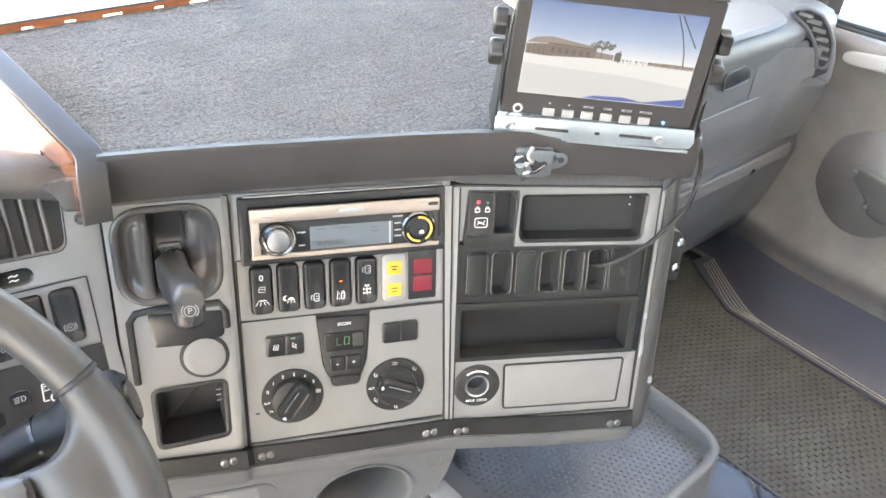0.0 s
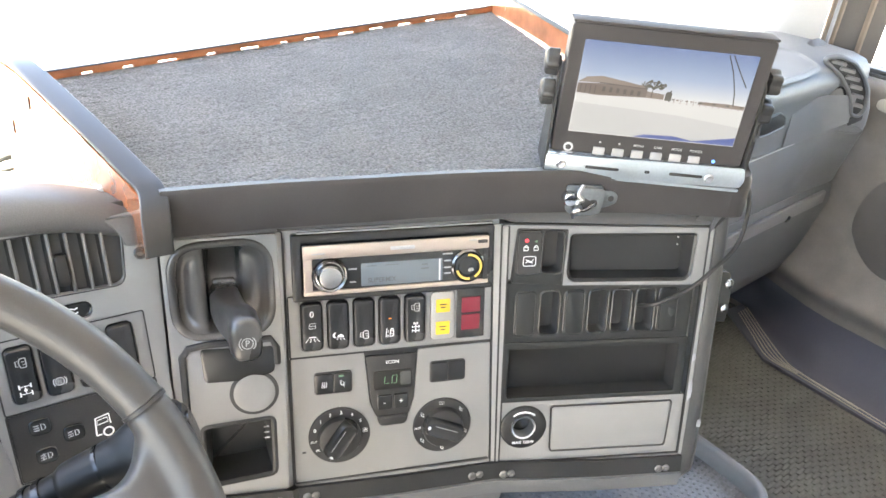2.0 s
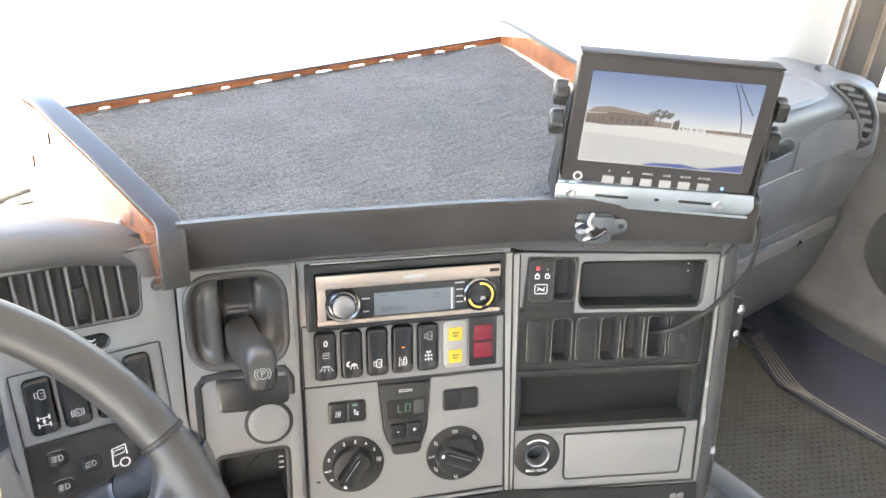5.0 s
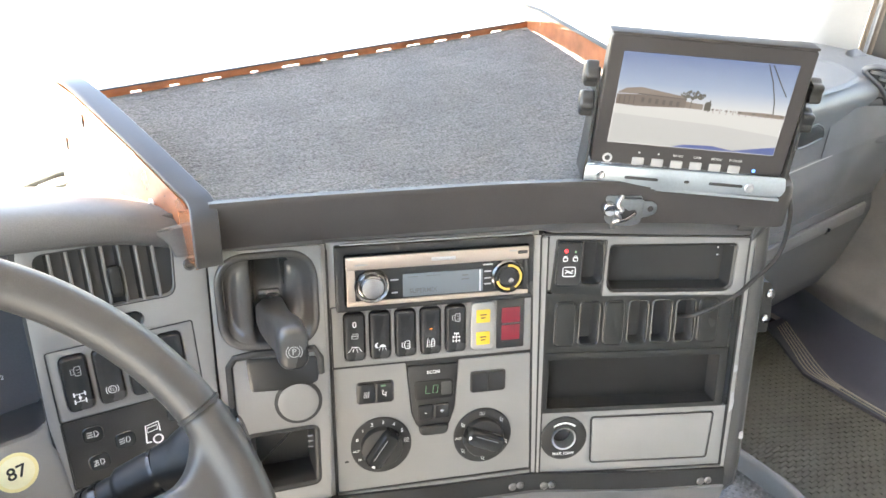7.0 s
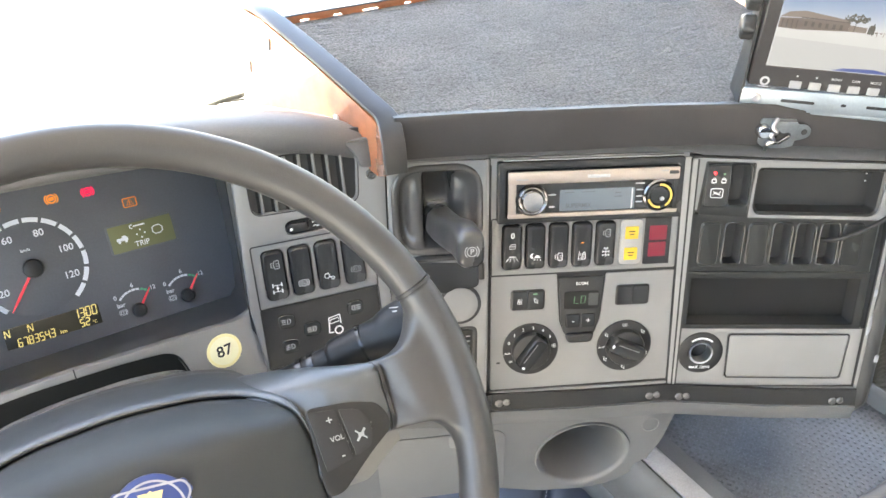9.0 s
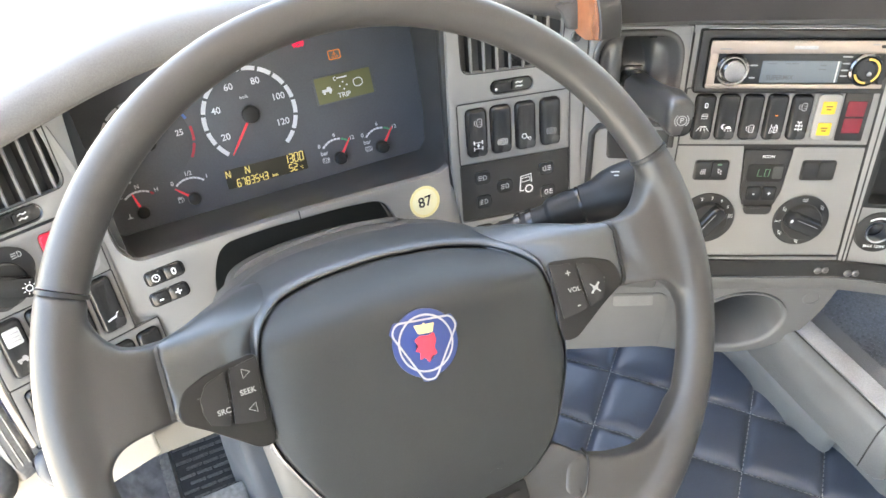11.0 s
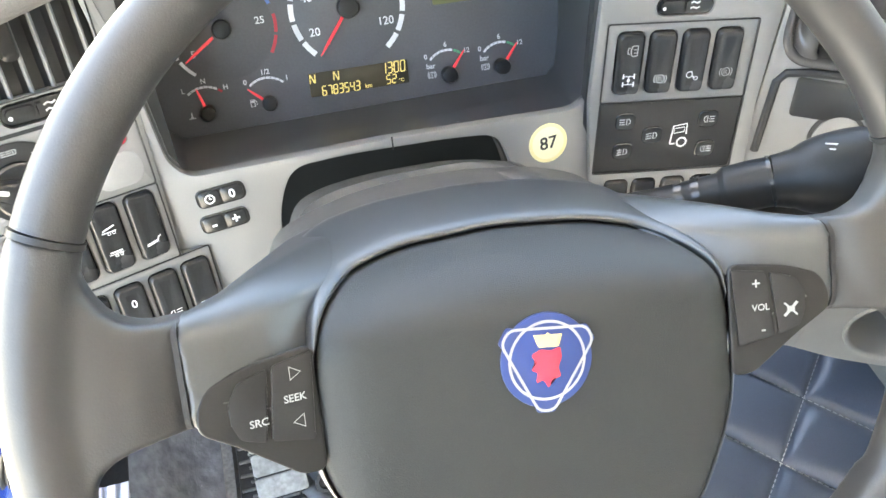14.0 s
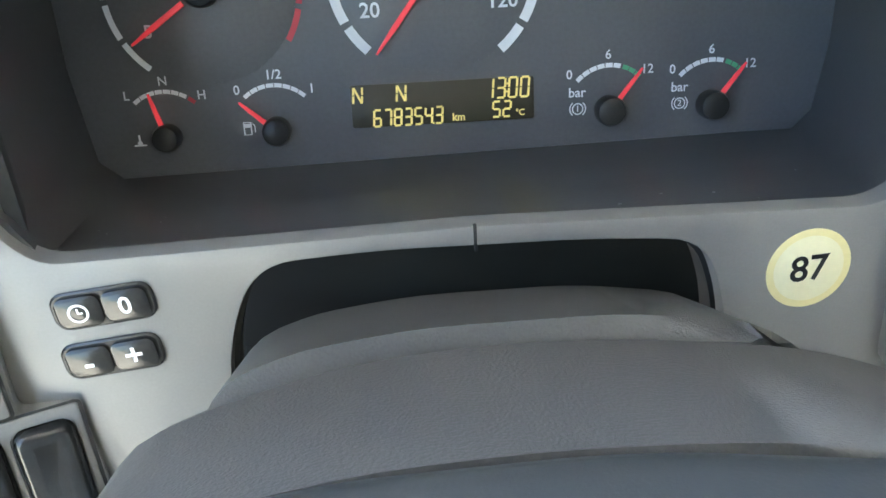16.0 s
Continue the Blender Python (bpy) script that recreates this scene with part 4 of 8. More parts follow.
# dial housing walls between panel and dial plate
hous = thing("instrument_cluster", "lit instrument cluster with red needles and amber displays", "instrument cluster", P_DIALS)
inner = [(-310, 130), (-306, 20), (-300, -20), (-288, -30), (50, -24), (60, -14), (66, 20), (72, 140)]
front = [P_MID @ Vector((x / 1000, y / 1000, -0.006)) for x, y in ((-186, 158), (-178, 111), (-170, 30), (-158, 9.5), (152, 0), (170, 14), (178, 80), (183, 158))]
back = [P_DIALS @ Vector((x / 1000, y / 1000, -0.005)) for x, y in inner]
bm = sheet([front, [a.lerp(b, 0.5) for a, b in zip(front, back)], back])
part("housing", thickened(bm, 0.003), HOUSING, hous, "dark sloping dial housing", angle=50)
roof_f = [Vector((x, 0.668, lip(x) - 0.004)) for x in (-0.30, -0.2, -0.1, 0.0, 0.075)]
roof_b = [P_DIALS @ Vector((x / 1000, 0.150, 0)) for x in (-312, -212, -112, -12, 74)]
part("hood_lining", thickened(sheet([roof_f, roof_b]), 0.003), HOUSING, hous, angle=50)
part("dial_plate", slab(rrect(410, 230, 10, 3, -118, 72), -6, 0, 0.5), DIAL_FACE, hous, "blue-black dial plate", m=P_DIALS)


def gauge(cx, cy, r, a0, a1, width, bands, name, major=0, texts=(), tsize=6, tr=0.72):
    """A scale of print round a point; bands: (from, to, material) in shares of its sweep."""
    g = part(name, slab(circle(r * 0.93 if r > 40 else 6, 48, cx, cy), 0.1, 0.3, 0.05), DIAL_FACE, hous, m=P_DIALS)
    sweep = lambda s: a0 + (a1 - a0) * s
    for s0, s1, mt in bands:
        n = max(1, round((s1 - s0) * major)) if major else 1
        gap = 0.006 if major else 0
        for k in range(n):
            bm = bmesh.new()
            p, q = s0 + (s1 - s0) * k / n, s0 + (s1 - s0) * (k + 1) / n
            stroke(bm, arc(cx, cy, r - width / 2, sweep(p + gap), sweep(q - gap), 6), width, 0.8)
            part("scale_mark", bm, mt, g, m=P_DIALS)
    for s, text in texts:
        a = radians(sweep(s))
        words(text, tsize, DIAL_WHITE, g, P_DIALS @ at(cx + tr * r * math.cos(a), cy + tr * r * math.sin(a), 0.8), "numeral")
    return g


def needle(g, cx, cy, angle, length, back, hub, tip=1.3):
    m = P_DIALS @ at(cx, cy, 0, angle)
    part("needle", slab([(-back, -1.3), (length * 0.7, -tip), (length, -0.5), (length, 0.5), (length * 0.7, tip), (-back, 1.3)], 4.0, 5.2, 0.4), NEEDLE, g, m=m)
    part("hub", lathe([(hub, 0.5), (hub, 7), (hub * 0.9, 9), (hub * 0.6, 10)], 28), BLACK, g, m=P_DIALS @ at(cx, cy))


spd = (-129, 63)
g = gauge(*spd, 50.5, 229, -53, 4.6, ((0, 1, DIAL_WHITE),), "speedometer", 14, ((0.07, "20"), (0.24, "40"), (0.405, "60"), (0.575, "80"), (0.745, "100"), (0.905, "120")), 7.2, 0.70)
needle(g, *spd, 232, 47, 4, 9.5)
words("km/h", 3.2, DIAL_WHITE, g, P_DIALS @ at(spd[0] - 2, spd[1] + 19, 0.8), "unit")
rpm = (-236, 59)
g = gauge(*rpm, 46, 232, -35, 2.8, ((0, 0.62, DIAL_WHITE), (0.62, 0.8, DIAL_BLUE), (0.83, 1, DIAL_RED)), "rev_counter", 12, ((0.07, "5"), (0.25, "10"), (0.44, "15"), (0.63, "20"), (0.85, "25")), 6.2, 0.70)
needle(g, *rpm, 214, 41, -10, 8)
part("scale_mark", slab(rrect(20, 2.2, 0.3, 1, rpm[0], rpm[1] + 20), 0.5, 0.8, 0.05), ICON_DIM, g, m=P_DIALS)
for cx, n in ((-46, "1"), (4.8, "2")):
    g = gauge(cx, -6.6, 22.6, 138, 45, 2.2, ((0, 0.68, DIAL_WHITE), (0.7, 1, DIAL_GREEN)), "pressure_gauge", 9, ((0.0, "0"), (0.5, "6"), (1.0, "12")), 4.6, 1.17)
    needle(g, cx, -6.6, 52, 25, -3, 7.2, 1.0)
    words("bar", 4.8, DIAL_WHITE, g, P_DIALS @ at(cx - 15.8, 2.4, 0.8), "unit")
    bm = bmesh.new()
    stroke(bm, arc(0, 0, 2.6, 0, 360, 16)[:-1], 0.6, closed=True), stroke(bm, arc(0, 0, 3.9, 130, 230, 6), 0.6), stroke(bm, arc(0, 0, 3.9, -50, 50, 6), 0.6)
    sy = part("symbol", bm, DIAL_WHITE, g, m=P_DIALS @ at(cx - 15.5, -5.4, 0.8))
    words(n, 3.2, DIAL_WHITE, g, P_DIALS @ at(cx - 15.5, -5.4, 0.9), "numeral")
g = gauge(-208.6, -7.4, 22.6, 131, 46, 2.0, ((0, 1, DIAL_WHITE),), "fuel_gauge", 8, ((0.0, "0"), (0.5, "1/2"), (1.0, "1")), 4.6, 1.17)
needle(g, -208.6, -7.4, 138, 22, -3, 6.8, 1.0)
bm = bmesh.new()
stroke(bm, [(-2, -3), (-2, 3), (1.4, 3), (1.4, -3)], 0.8, closed=True), stroke(bm, [(2.2, 2.4), (3.2, 1.2), (3.2, -2)], 0.6), fill(bm, rrect(3, 2, 0.3, 1, -0.3, 1.4))
part("symbol", bm, DIAL_WHITE, g, m=P_DIALS @ at(-222.5, -5.8, 0.8))
g = gauge(-261, -7.6, 22.6, 130, 46, 2.0, ((0, 0.85, DIAL_WHITE), (0.87, 1, DIAL_RED)), "temperature_gauge", 8, ((0.0, "L"), (0.5, "N"), (1.0, "H")), 4.4, 1.17)
needle(g, -261, -7.6, 105, 22, -3, 6.5, 1.0)
bm = bmesh.new()
stroke(bm, [(0, -1), (0, 3)], 1.0), stroke(bm, [(-3, -2), (3, -2)], 0.8), fill(bm, circle(1.3, 8, 0, -1))
part("symbol", bm, DIAL_WHITE, g, m=P_DIALS @ at(-275, -9, 0.8))
lcd = part("odometer_display", slab(rrect(89, 20.6, 1, 2, -127.6, 1.6), 0.4, 1.0, 0.2), LCD_DARK, hous, "amber segment display", m=P_DIALS)
SEGMENTS = {"a": ((0, 1), (1, 1)), "b": ((1, 1), (1, 0.5)), "c": ((1, 0.5), (1, 0)), "d": ((0, 0), (1, 0)), "e": ((0, 0.5), (0, 0)), "f": ((0, 1), (0, 0.5)), "g": ((0, 0.5), (1, 0.5)), "h": ((0, 1), (1, 0)), "k": ((0.1, 0.3), (1, 0.55)), "m": ((0.5, 0.5), (0.5, 0))}
SHAPES = {"0": "abcdef", "1": "bc", "2": "abged", "3": "abgcd", "4": "fgbc", "5": "afgcd", "6": "afgedc", "7": "abc", "8": "abcdefg", "N": "efhbc"}


def segment_text(text, x, y, h, step):
    """Digits of a segment display, each a part of its own, from the middle of the first one."""
    for ch in text:
        if ch in ".:":
            bm = bmesh.new()
            for k in ((0.02,) if ch == "." else (0.3, 0.7)):
                fill(bm, rrect(1.0, 1.0, 0.2, 1, x - step * 0.5 + (k - 0.5) * h * 0.08, y + (k - 0.5) * h), 1.2)
            part("segment_dot", bm, LCD_AMBER, lcd, m=P_DIALS)
            continue
        bm = bmesh.new()
        w_ = step * 0.66
        for seg in SHAPES[ch]:
            (ax, ay), (bx_, by) = SEGMENTS[seg]
            put_ = lambda u, v: (x + (u - 0.5) * w_ + (v - 0.5) * h * 0.08, y + (v - 0.5) * h)
            a, b = Vector(put_(ax, ay)), Vector(put_(bx_, by))
            g_ = (b - a).normalized() * 0.22
            stroke(bm, [a + g_, b - g_], 1.05, 1.2)
        part("segment_digit", bm, LCD_AMBER, lcd, m=P_DIALS)
        x += step


segment_text("N", -168.6, 7.0, 8.0, 6.4), segment_text("N", -147.6, 7.0, 8.0, 6.4)
segment_text("13:00", -104.9, 7.0, 9.4, 5.8)
segment_text("678354.3", -159.8, -4.4, 7.9, 5.0)
segment_text("52", -101.6, -3.2, 7.4, 5.2)
for text, x, y, h in (("km", -120.2, -6.0, 4.0), ("\u00b0C", -90, -5.4, 3.2)):
    words(text, h, LCD_AMBER, lcd, P_DIALS @ at(x, y, 1.2), "segment_text", stretch=0.95)
dis = part("trip_display", slab(rrect(68, 30, 1, 2, -22, 69), 0.4, 1.0, 0.2), DIAL_FACE, hous, "olive backlit trip display", m=P_DIALS)
part("glow_area", slab(rrect(64, 28, 1, 2, -22, 69), 1.0, 1.15, 0.05), LCD_OLIVE, dis, m=P_DIALS)
words("TRIP", 5.6, DIAL_WHITE, dis, P_DIALS @ at(-24, 60, 1.5), "segment_text")
symbol(sym_lorry, dis, P_DIALS @ at(-42, 68, 1.3) @ Matrix.Diagonal((1.6, 1.6, 1, 1)), DIAL_WHITE, "segment_text")
bm = bmesh.new()
for x, y in ((0, 4), (-4, 0), (4, 0), (0, -4)):
    fill(bm, [(x - 1.2, y), (x, y + 1.2), (x + 1.2, y), (x, y - 1.2)][::-1])
stroke(bm, [(-6, 9), (6, 9)], 1.6), stroke(bm, arc(-7.5, 9, 1.8, 60, 300, 8), 1.0)
stroke(bm, [(12, -2), (12, 3), (15, 4.5), (20, 4.5), (22, 2), (22, -2), (19, -4), (14, -4)], 1.1, closed=True)
part("segment_text", bm, DIAL_WHITE, dis, m=P_DIALS @ at(-23, 70, 1.2))
for x, y, mt, kind in ((-182, 121, RED_LAMP, 0), (-147, 125, AMBER_LAMP, 1), (-95, 125, AMBER_LAMP, 2), (-61, 124, RED_LAMP, 2), (-25, 104, AMBER_LAMP, 3)):
    bm = bmesh.new()
    if kind == 0:
        fill(bm, rounded([(-4, -3.5), (3.5, -3.5), (3.5, 2), (0, 4.5), (-3, 2)], 1, 2))
    elif kind == 1:
        stroke(bm, [(-6, 0), (6, 0)], 2.2), stroke(bm, [(-2, -3), (0, 3)], 1.5), stroke(bm, arc(4, 2, 2.2, 0, 360, 8)[:-1], 1.0, closed=True)
    elif kind == 2:
        stroke(bm, arc(0, 0, 4, 0, 360, 16)[:-1], 1.3, closed=True), stroke(bm, arc(0, 0, 6, 130, 230, 6), 1.0), stroke(bm, arc(0, 0, 6, -50, 50, 6), 1.0), fill(bm, rrect(5, 3.4, 0.5, 2))
    else:
        stroke(bm, rrect(13, 9, 1, 2), 0.9, closed=True), stroke(bm, [(-3.4, -2.6), (3.4, -2.6), (0, 3)], 0.9, closed=True), stroke(bm, [(0, 1), (0, -1.4)], 0.8)
    part("tell_tale", bm, mt, hous, m=P_DIALS @ at(x, y, 0.5))

groove(rrect(121, 65, 2, 2, -4.5, 10.5), P_DRIVER, dash)
groove(rrect(121, 64.6, 2, 2, -4.5, -54.5), P_DRIVER, dash)
groove(offset(vent_hole, 0.6), P_DRIVER, dash, 1.2)
groove(rrect(113.4, 59, 1.5, 2, -36, 78), lp @ at(0, 0, 1.0), dash)
groove(rrect(113.4, 59.6, 1.5, 2, -36, 18.5), lp @ at(0, 0, 1.0), dash)
groove(rrect(135.4, 58.6, 1.5, 2, -25, -41), lp @ at(0, 0, 1.0), dash)
groove(offset(lv_hole, 0.6), lp, dash, 1.2)
fr = [P_MID @ Vector((x / 1000, y / 1000, -0.006)) for x, y in ((-150, 12), (140, 4))]
bk = [P_DIALS @ Vector((x / 1000, y / 1000, 0)) for x, y in ((-280, -28), (44, -24))]
specks(hous, 70, lambda u, v: Matrix.Translation(fr[0].lerp(fr[1], u).lerp(bk[0].lerp(bk[1], u), 0.1 + 0.8 * v) + Vector((0, 0, 0.0005))), 0.0005, ICON_DIM, 5)


# ---- steering wheel and column ----
P_WHEEL = panel(-0.0997, 0.3651, 1.0279, 2.9, 40.5, -5.0)
wheel = thing("steering_wheel", "worn dark grey four-spoke steering wheel with buttons", "steering wheel", P_WHEEL)


def rim_arc(a0, a1, r, squash=1.0, steps=60):
    pts = [P_WHEEL @ Vector((0.218 * math.cos(radians(a0 + (a1 - a0) * k / steps)), 0.218 * math.sin(radians(a0 + (a1 - a0) * k / steps)), 0)) for k in range(steps + 1)]
    return tube(pts, r, 20, up=P_WHEEL.to_3x3() @ Vector((0, 0, 1)))


part("rim_top", rim_arc(22.5, 157.5, 0.0138), WHEEL_TOP, wheel, "smooth worn upper rim")
part("rim_bottom", rim_arc(-64.5, -115.5, 0.0138), WHEEL_TOP, wheel, "smooth lower rim")
for s in (1, -1):
    for ang in (22.0, -64.0) if s > 0 else (158.0, 244.0):
        part("rim_joint", rim_arc(ang - 0.35, ang + 0.35, 0.0147, steps=2), BLACK, wheel)


def mirrored(points, s):
    return points if s > 0 else [(-x, y) for x, y in points][::-1]


def block(bm, outline, s, heights):
    """A solid arm over an outline in mm, its front and back heights given along x."""
    if s < 0:
        outline = [(-x, y) for x, y in outline]
    loop = rounded(outline if area(outline) > 0 else outline[::-1], 6, 3)
    def level(x, k):
        x = abs(x)
        for a, b in zip(heights, heights[1:]):
            if x <= b[0]:
                t = max(0.0, (x - a[0]) / (b[0] - a[0]))
                return a[k] + (b[k] - a[k]) * t
        return heights[-1][k]
    low = [bm.verts.new(P_WHEEL @ Vector((x / 1000, y / 1000, level(x, 2) / 1000))) for x, y in loop]
    top = [bm.verts.new(P_WHEEL @ Vector((x / 1000, y / 1000, level(x, 1) / 1000))) for x, y in loop]
    bridge(bm, low, top)
    bm.faces.new(top), bm.faces.new(low[::-1])


def fused(ob, voxel=0.0022, rounds=22):
    """Melts overlapping solids into one moulded body with soft edges."""
    one = ob.modifiers.new("one_body", "REMESH")
    one.mode, one.voxel_size, one.use_smooth_shade = "VOXEL", voxel, True
    soft_ = ob.modifiers.new("soft_edges", "SMOOTH")
    soft_.factor, soft_.iterations = 0.5, rounds
    return ob


def face_z(x, y):
    """Height of the pad face over the rim's plane: it rolls back at the top and the sides."""
    x, y = max(-111.0, min(111.0, x)), max(-126.0, min(52.0, y))
    z = -4 - 5 * (x / 110) ** 2
    if y > 12:
        z -= 56 * ((y - 12) / (40 - 9 * min(1.0, abs(x) / 85) ** 2)) ** 2
    if abs(x) > 82:
        z -= 9 * ((abs(x) - 82) / 28) ** 2
    if y < -98:
        z -= 6 * ((-98 - y) / 28) ** 2
    return z


def beam(stations, s, roll=0.0, bm=None):
    """A hollow arm through rounded sections: x, top, bottom, front and back in mm; its top rolls back near the hub."""
    rows = []
    for x, vt, vb, nf, nb in stations:
        loop = rrect(vt - vb, nf - nb, min(15, (nf - nb) * 0.48), 7, (vt + vb) / 2, (nf + nb) / 2)
        back = roll * min(1.0, max(0.0, (161 - x) / 60))
        rows.append([P_WHEEL @ Vector((s * x / 1000, a / 1000, (b - back * max(0.0, a - 10) ** 2) / 1000)) for a, b in loop])
    bm = bm or bmesh.new()
    grid = [[bm.verts.new(p) for p in row] for row in rows]
    for a, b in zip(grid, grid[1:]):
        bridge(bm, a, b)
    bm.faces.new(grid[0][::-1]), bm.faces.new(grid[-1])
    return bm


for s in (1, -1):
    bm = rim_arc(*((22.0, -64.0) if s > 0 else (158.0, 244.0)), 0.0146)
    block(bm, [(150, 40), (172, 40), (180, 42), (187, 48), (192, 58), (197, 76), (212, 72), (219, 40), (220, 0), (216, -42), (206, -48), (204, -32), (200, -20), (192, -12.5), (180, -10.5), (150, -10)], s, ((150, -18, -36), (159, -8.5, -30), (164, -3.2, -27.5), (184, 3.5, -20), (200, 7, -13)))
    block(bm, [(84, -111), (100, -119), (119, -124.5), (140, -127), (155, -122.5), (168, -111), (180, -96), (194, -106), (174, -136), (150, -162), (126, -184), (112, -192), (110.5, -177), (105, -162), (94, -149.5), (76, -146)], s, ((78, -7, -24), (94, -3.6, -25), (120, 4, -18), (170, 7, -13)))
    fused(part("side_grip", bm, WHEEL_TOP, wheel, "moulded side grip with two spoke ends", angle=80))
    part("spoke_seam", beam([(161, 39.4, -9.8, -3.2, -26), (163.5, 39.4, -9.6, -3.2, -25)], s), BLACK, wheel, angle=60)
    bm = bmesh.new()
    block(bm, [(66, -106), (76, -102), (84, -106), (92, -113), (99.5, -117.5), (89, -148), (70, -147), (52, -143), (40, -140), (40, -118)], s, ((40, -17, -30), (70, -11, -28), (90, -3, -26)))
    fused(part("lower_spoke_root", bm, WHEEL_TOP, wheel, "satin lower spoke root", angle=80), 0.0018, 14)
half = [(0, 52), (52, 48), (82, 40), (100, 26), (108, -6), (108, -45), (94, -72), (77, -101), (53, -120), (0, -125)]
pad_loop = rounded(half + [(-x, y) for x, y in half[::-1][1:-1]], 17, 9)
low_z = lambda d: (lambda x, y: face_z(x, y) - d)
part("airbag_pad", loft([(offset(pad_loop, 0.3), low_z(14)), (offset(pad_loop, 0.3), low_z(1.6)), (offset(pad_loop, -0.3), low_z(0.5)), (offset(pad_loop, -1.6), face_z), (offset(pad_loop, -3.2), face_z)] + [([(x * k, -25 + (y + 25) * k) for x, y in offset(pad_loop, -3.2)], face_z) for k in (0.94, 0.88, 0.8, 0.7, 0.58, 0.44, 0.28, 0.12)]), WHEEL_PAD, wheel, "grained grey airbag pad", m=P_WHEEL, angle=70)
part("pad_gap", loft([(offset(pad_loop, -2), low_z(9)), (offset(pad_loop, 2.0), low_z(7))], None, False), BLACK, wheel, m=P_WHEEL)


def cover_ring(rise, grow, sink, back):
    """The pad's outline carried up and back over the hub: rise at its top, widening, depth under the pad face, share of the way back."""
    out = []
    for x, y in offset(pad_loop, 0):
        t = min(1.0, max(0.0, (y + 40) / 75))
        z = face_z(x, y) - sink
        out.append((x * (1 + grow), y + rise * t * t * (3 - 2 * t), z + (-117 - z) * back))
    return out


def hub_shell(steps):
    bm = bmesh.new()
    rings = [[bm.verts.new((x / 1000, y / 1000, z / 1000)) for x, y, z in cover_ring(*r)] for r in steps]
    for a, b in zip(rings, rings[1:]):
        bridge(bm, a, b)
    bm.faces.new(rings[-1]), bm.faces.new(rings[0][::-1])
    bmesh.ops.transform(bm, matrix=P_WHEEL, verts=bm.verts[:])
    return bm


hub = part("hub_cover", hub_shell(((1.3, 0.012, 13, 0), (1.3, 0.012, 3.0, 0), (1.45, 0.0125, 1.8, 0), (1.9, 0.015, 0.9, 0), (2.7, 0.019, 0.5, 0.0), (3.8, 0.026, 0.5, 0.008), (5.4, 0.035, 0.8, 0.035), (7.4, 0.044, 1.0, 0.1), (9.6, 0.052, 1.0, 0.2), (12, 0.058, 1.0, 0.32), (14.6, 0.063, 1.0, 0.46), (17, 0.068, 1.0, 0.6), (19, 0.072, 1.0, 0.74), (20.6, 0.0745, 1.0, 0.83), (21.5, 0.0755, 1.0, 0.9), (21.5, 0.075, 1.0, 0.95), (20.6, 0.072, 0, 0.98), (18.5, 0.06, 0, 1.0), (6, 0.02, 0, 1.0))), WHEEL, wheel, "satin grey hub cover", angle=80)
for s in (1, -1):
    root = beam([(80, 57, -52, -30, -118), (94, 55.5, -42, -20, -108), (108, 53, -34, -13, -95), (116, 51, -28, -11, -84), (125, 49, -22, -8.5, -70), (135, 46, -18, -7, -57), (145, 43, -14, -5, -45), (161.5, 40, -10.5, -2.5, -27)], s, 0.024)
    fused(part("spoke_root", root, WHEEL, hub, "satin upper spoke root", angle=80), 0.0018, 16)
# emblem as plain shapes
EMBLEM_SILVER = material("dull_emblem_silver", (0.40, 0.40, 0.42), 0.4, 0.7, 0.05, 600, 0, 0.15)
m = P_WHEEL @ at(1, -6, -3.4, -6) @ Matrix.Diagonal((0.92, 0.92, 1, 1))
emb = part("emblem", slab(circle(25, 48), -1.5, 0.5, 0.4), EMBLEM_BLUE, wheel, "blue enamel emblem with silver rings", m=m)
bm = bmesh.new()
stroke(bm, arc(0, 0, 20.5, 0, 360, 48)[:-1], 1.5, 0.9, True)
part("emblem_ring", bm, EMBLEM_SILVER, emb, m=m)
bm = bmesh.new()
stroke(bm, rounded([(27 * math.cos(radians(a + d)), 27 * math.sin(radians(a + d))) for a in (30, 150, 270) for d in (-9, 9)], 5, 4), 1.5, 1.0, True)
part("emblem_weave", bm, EMBLEM_SILVER, emb, m=m)
for a in (30, 150, 270):
    part("emblem_tip", slab(rounded([(-7, 20), (7, 20), (5, 28), (-5, 28)], 2, 3), -1.5, 0.55, 0.3), EMBLEM_BLUE, emb, m=m @ at(0, 0, 0, a - 90))
blob = [(-9, 3), (-4, 6), (2, 5), (7, 7), (8, 1), (6, -4), (8, -9), (3, -10), (1, -15), (-2, -10), (-6, -12), (-5, -6), (-9, -5), (-6, -1)]
part("emblem_shape", slab(rounded(blob, 1.6, 3), 0.5, 1.1, 0.2), EMBLEM_RED, emb, m=m)
part("emblem_bar", slab(rounded([(-5, 7), (-8, 14), (-3.5, 10.5), (0, 15), (3.5, 10.5), (8, 14), (6, 7)], 0.8, 2), 0.5, 1.1, 0.2), EMBLEM_GOLD, emb, m=m)
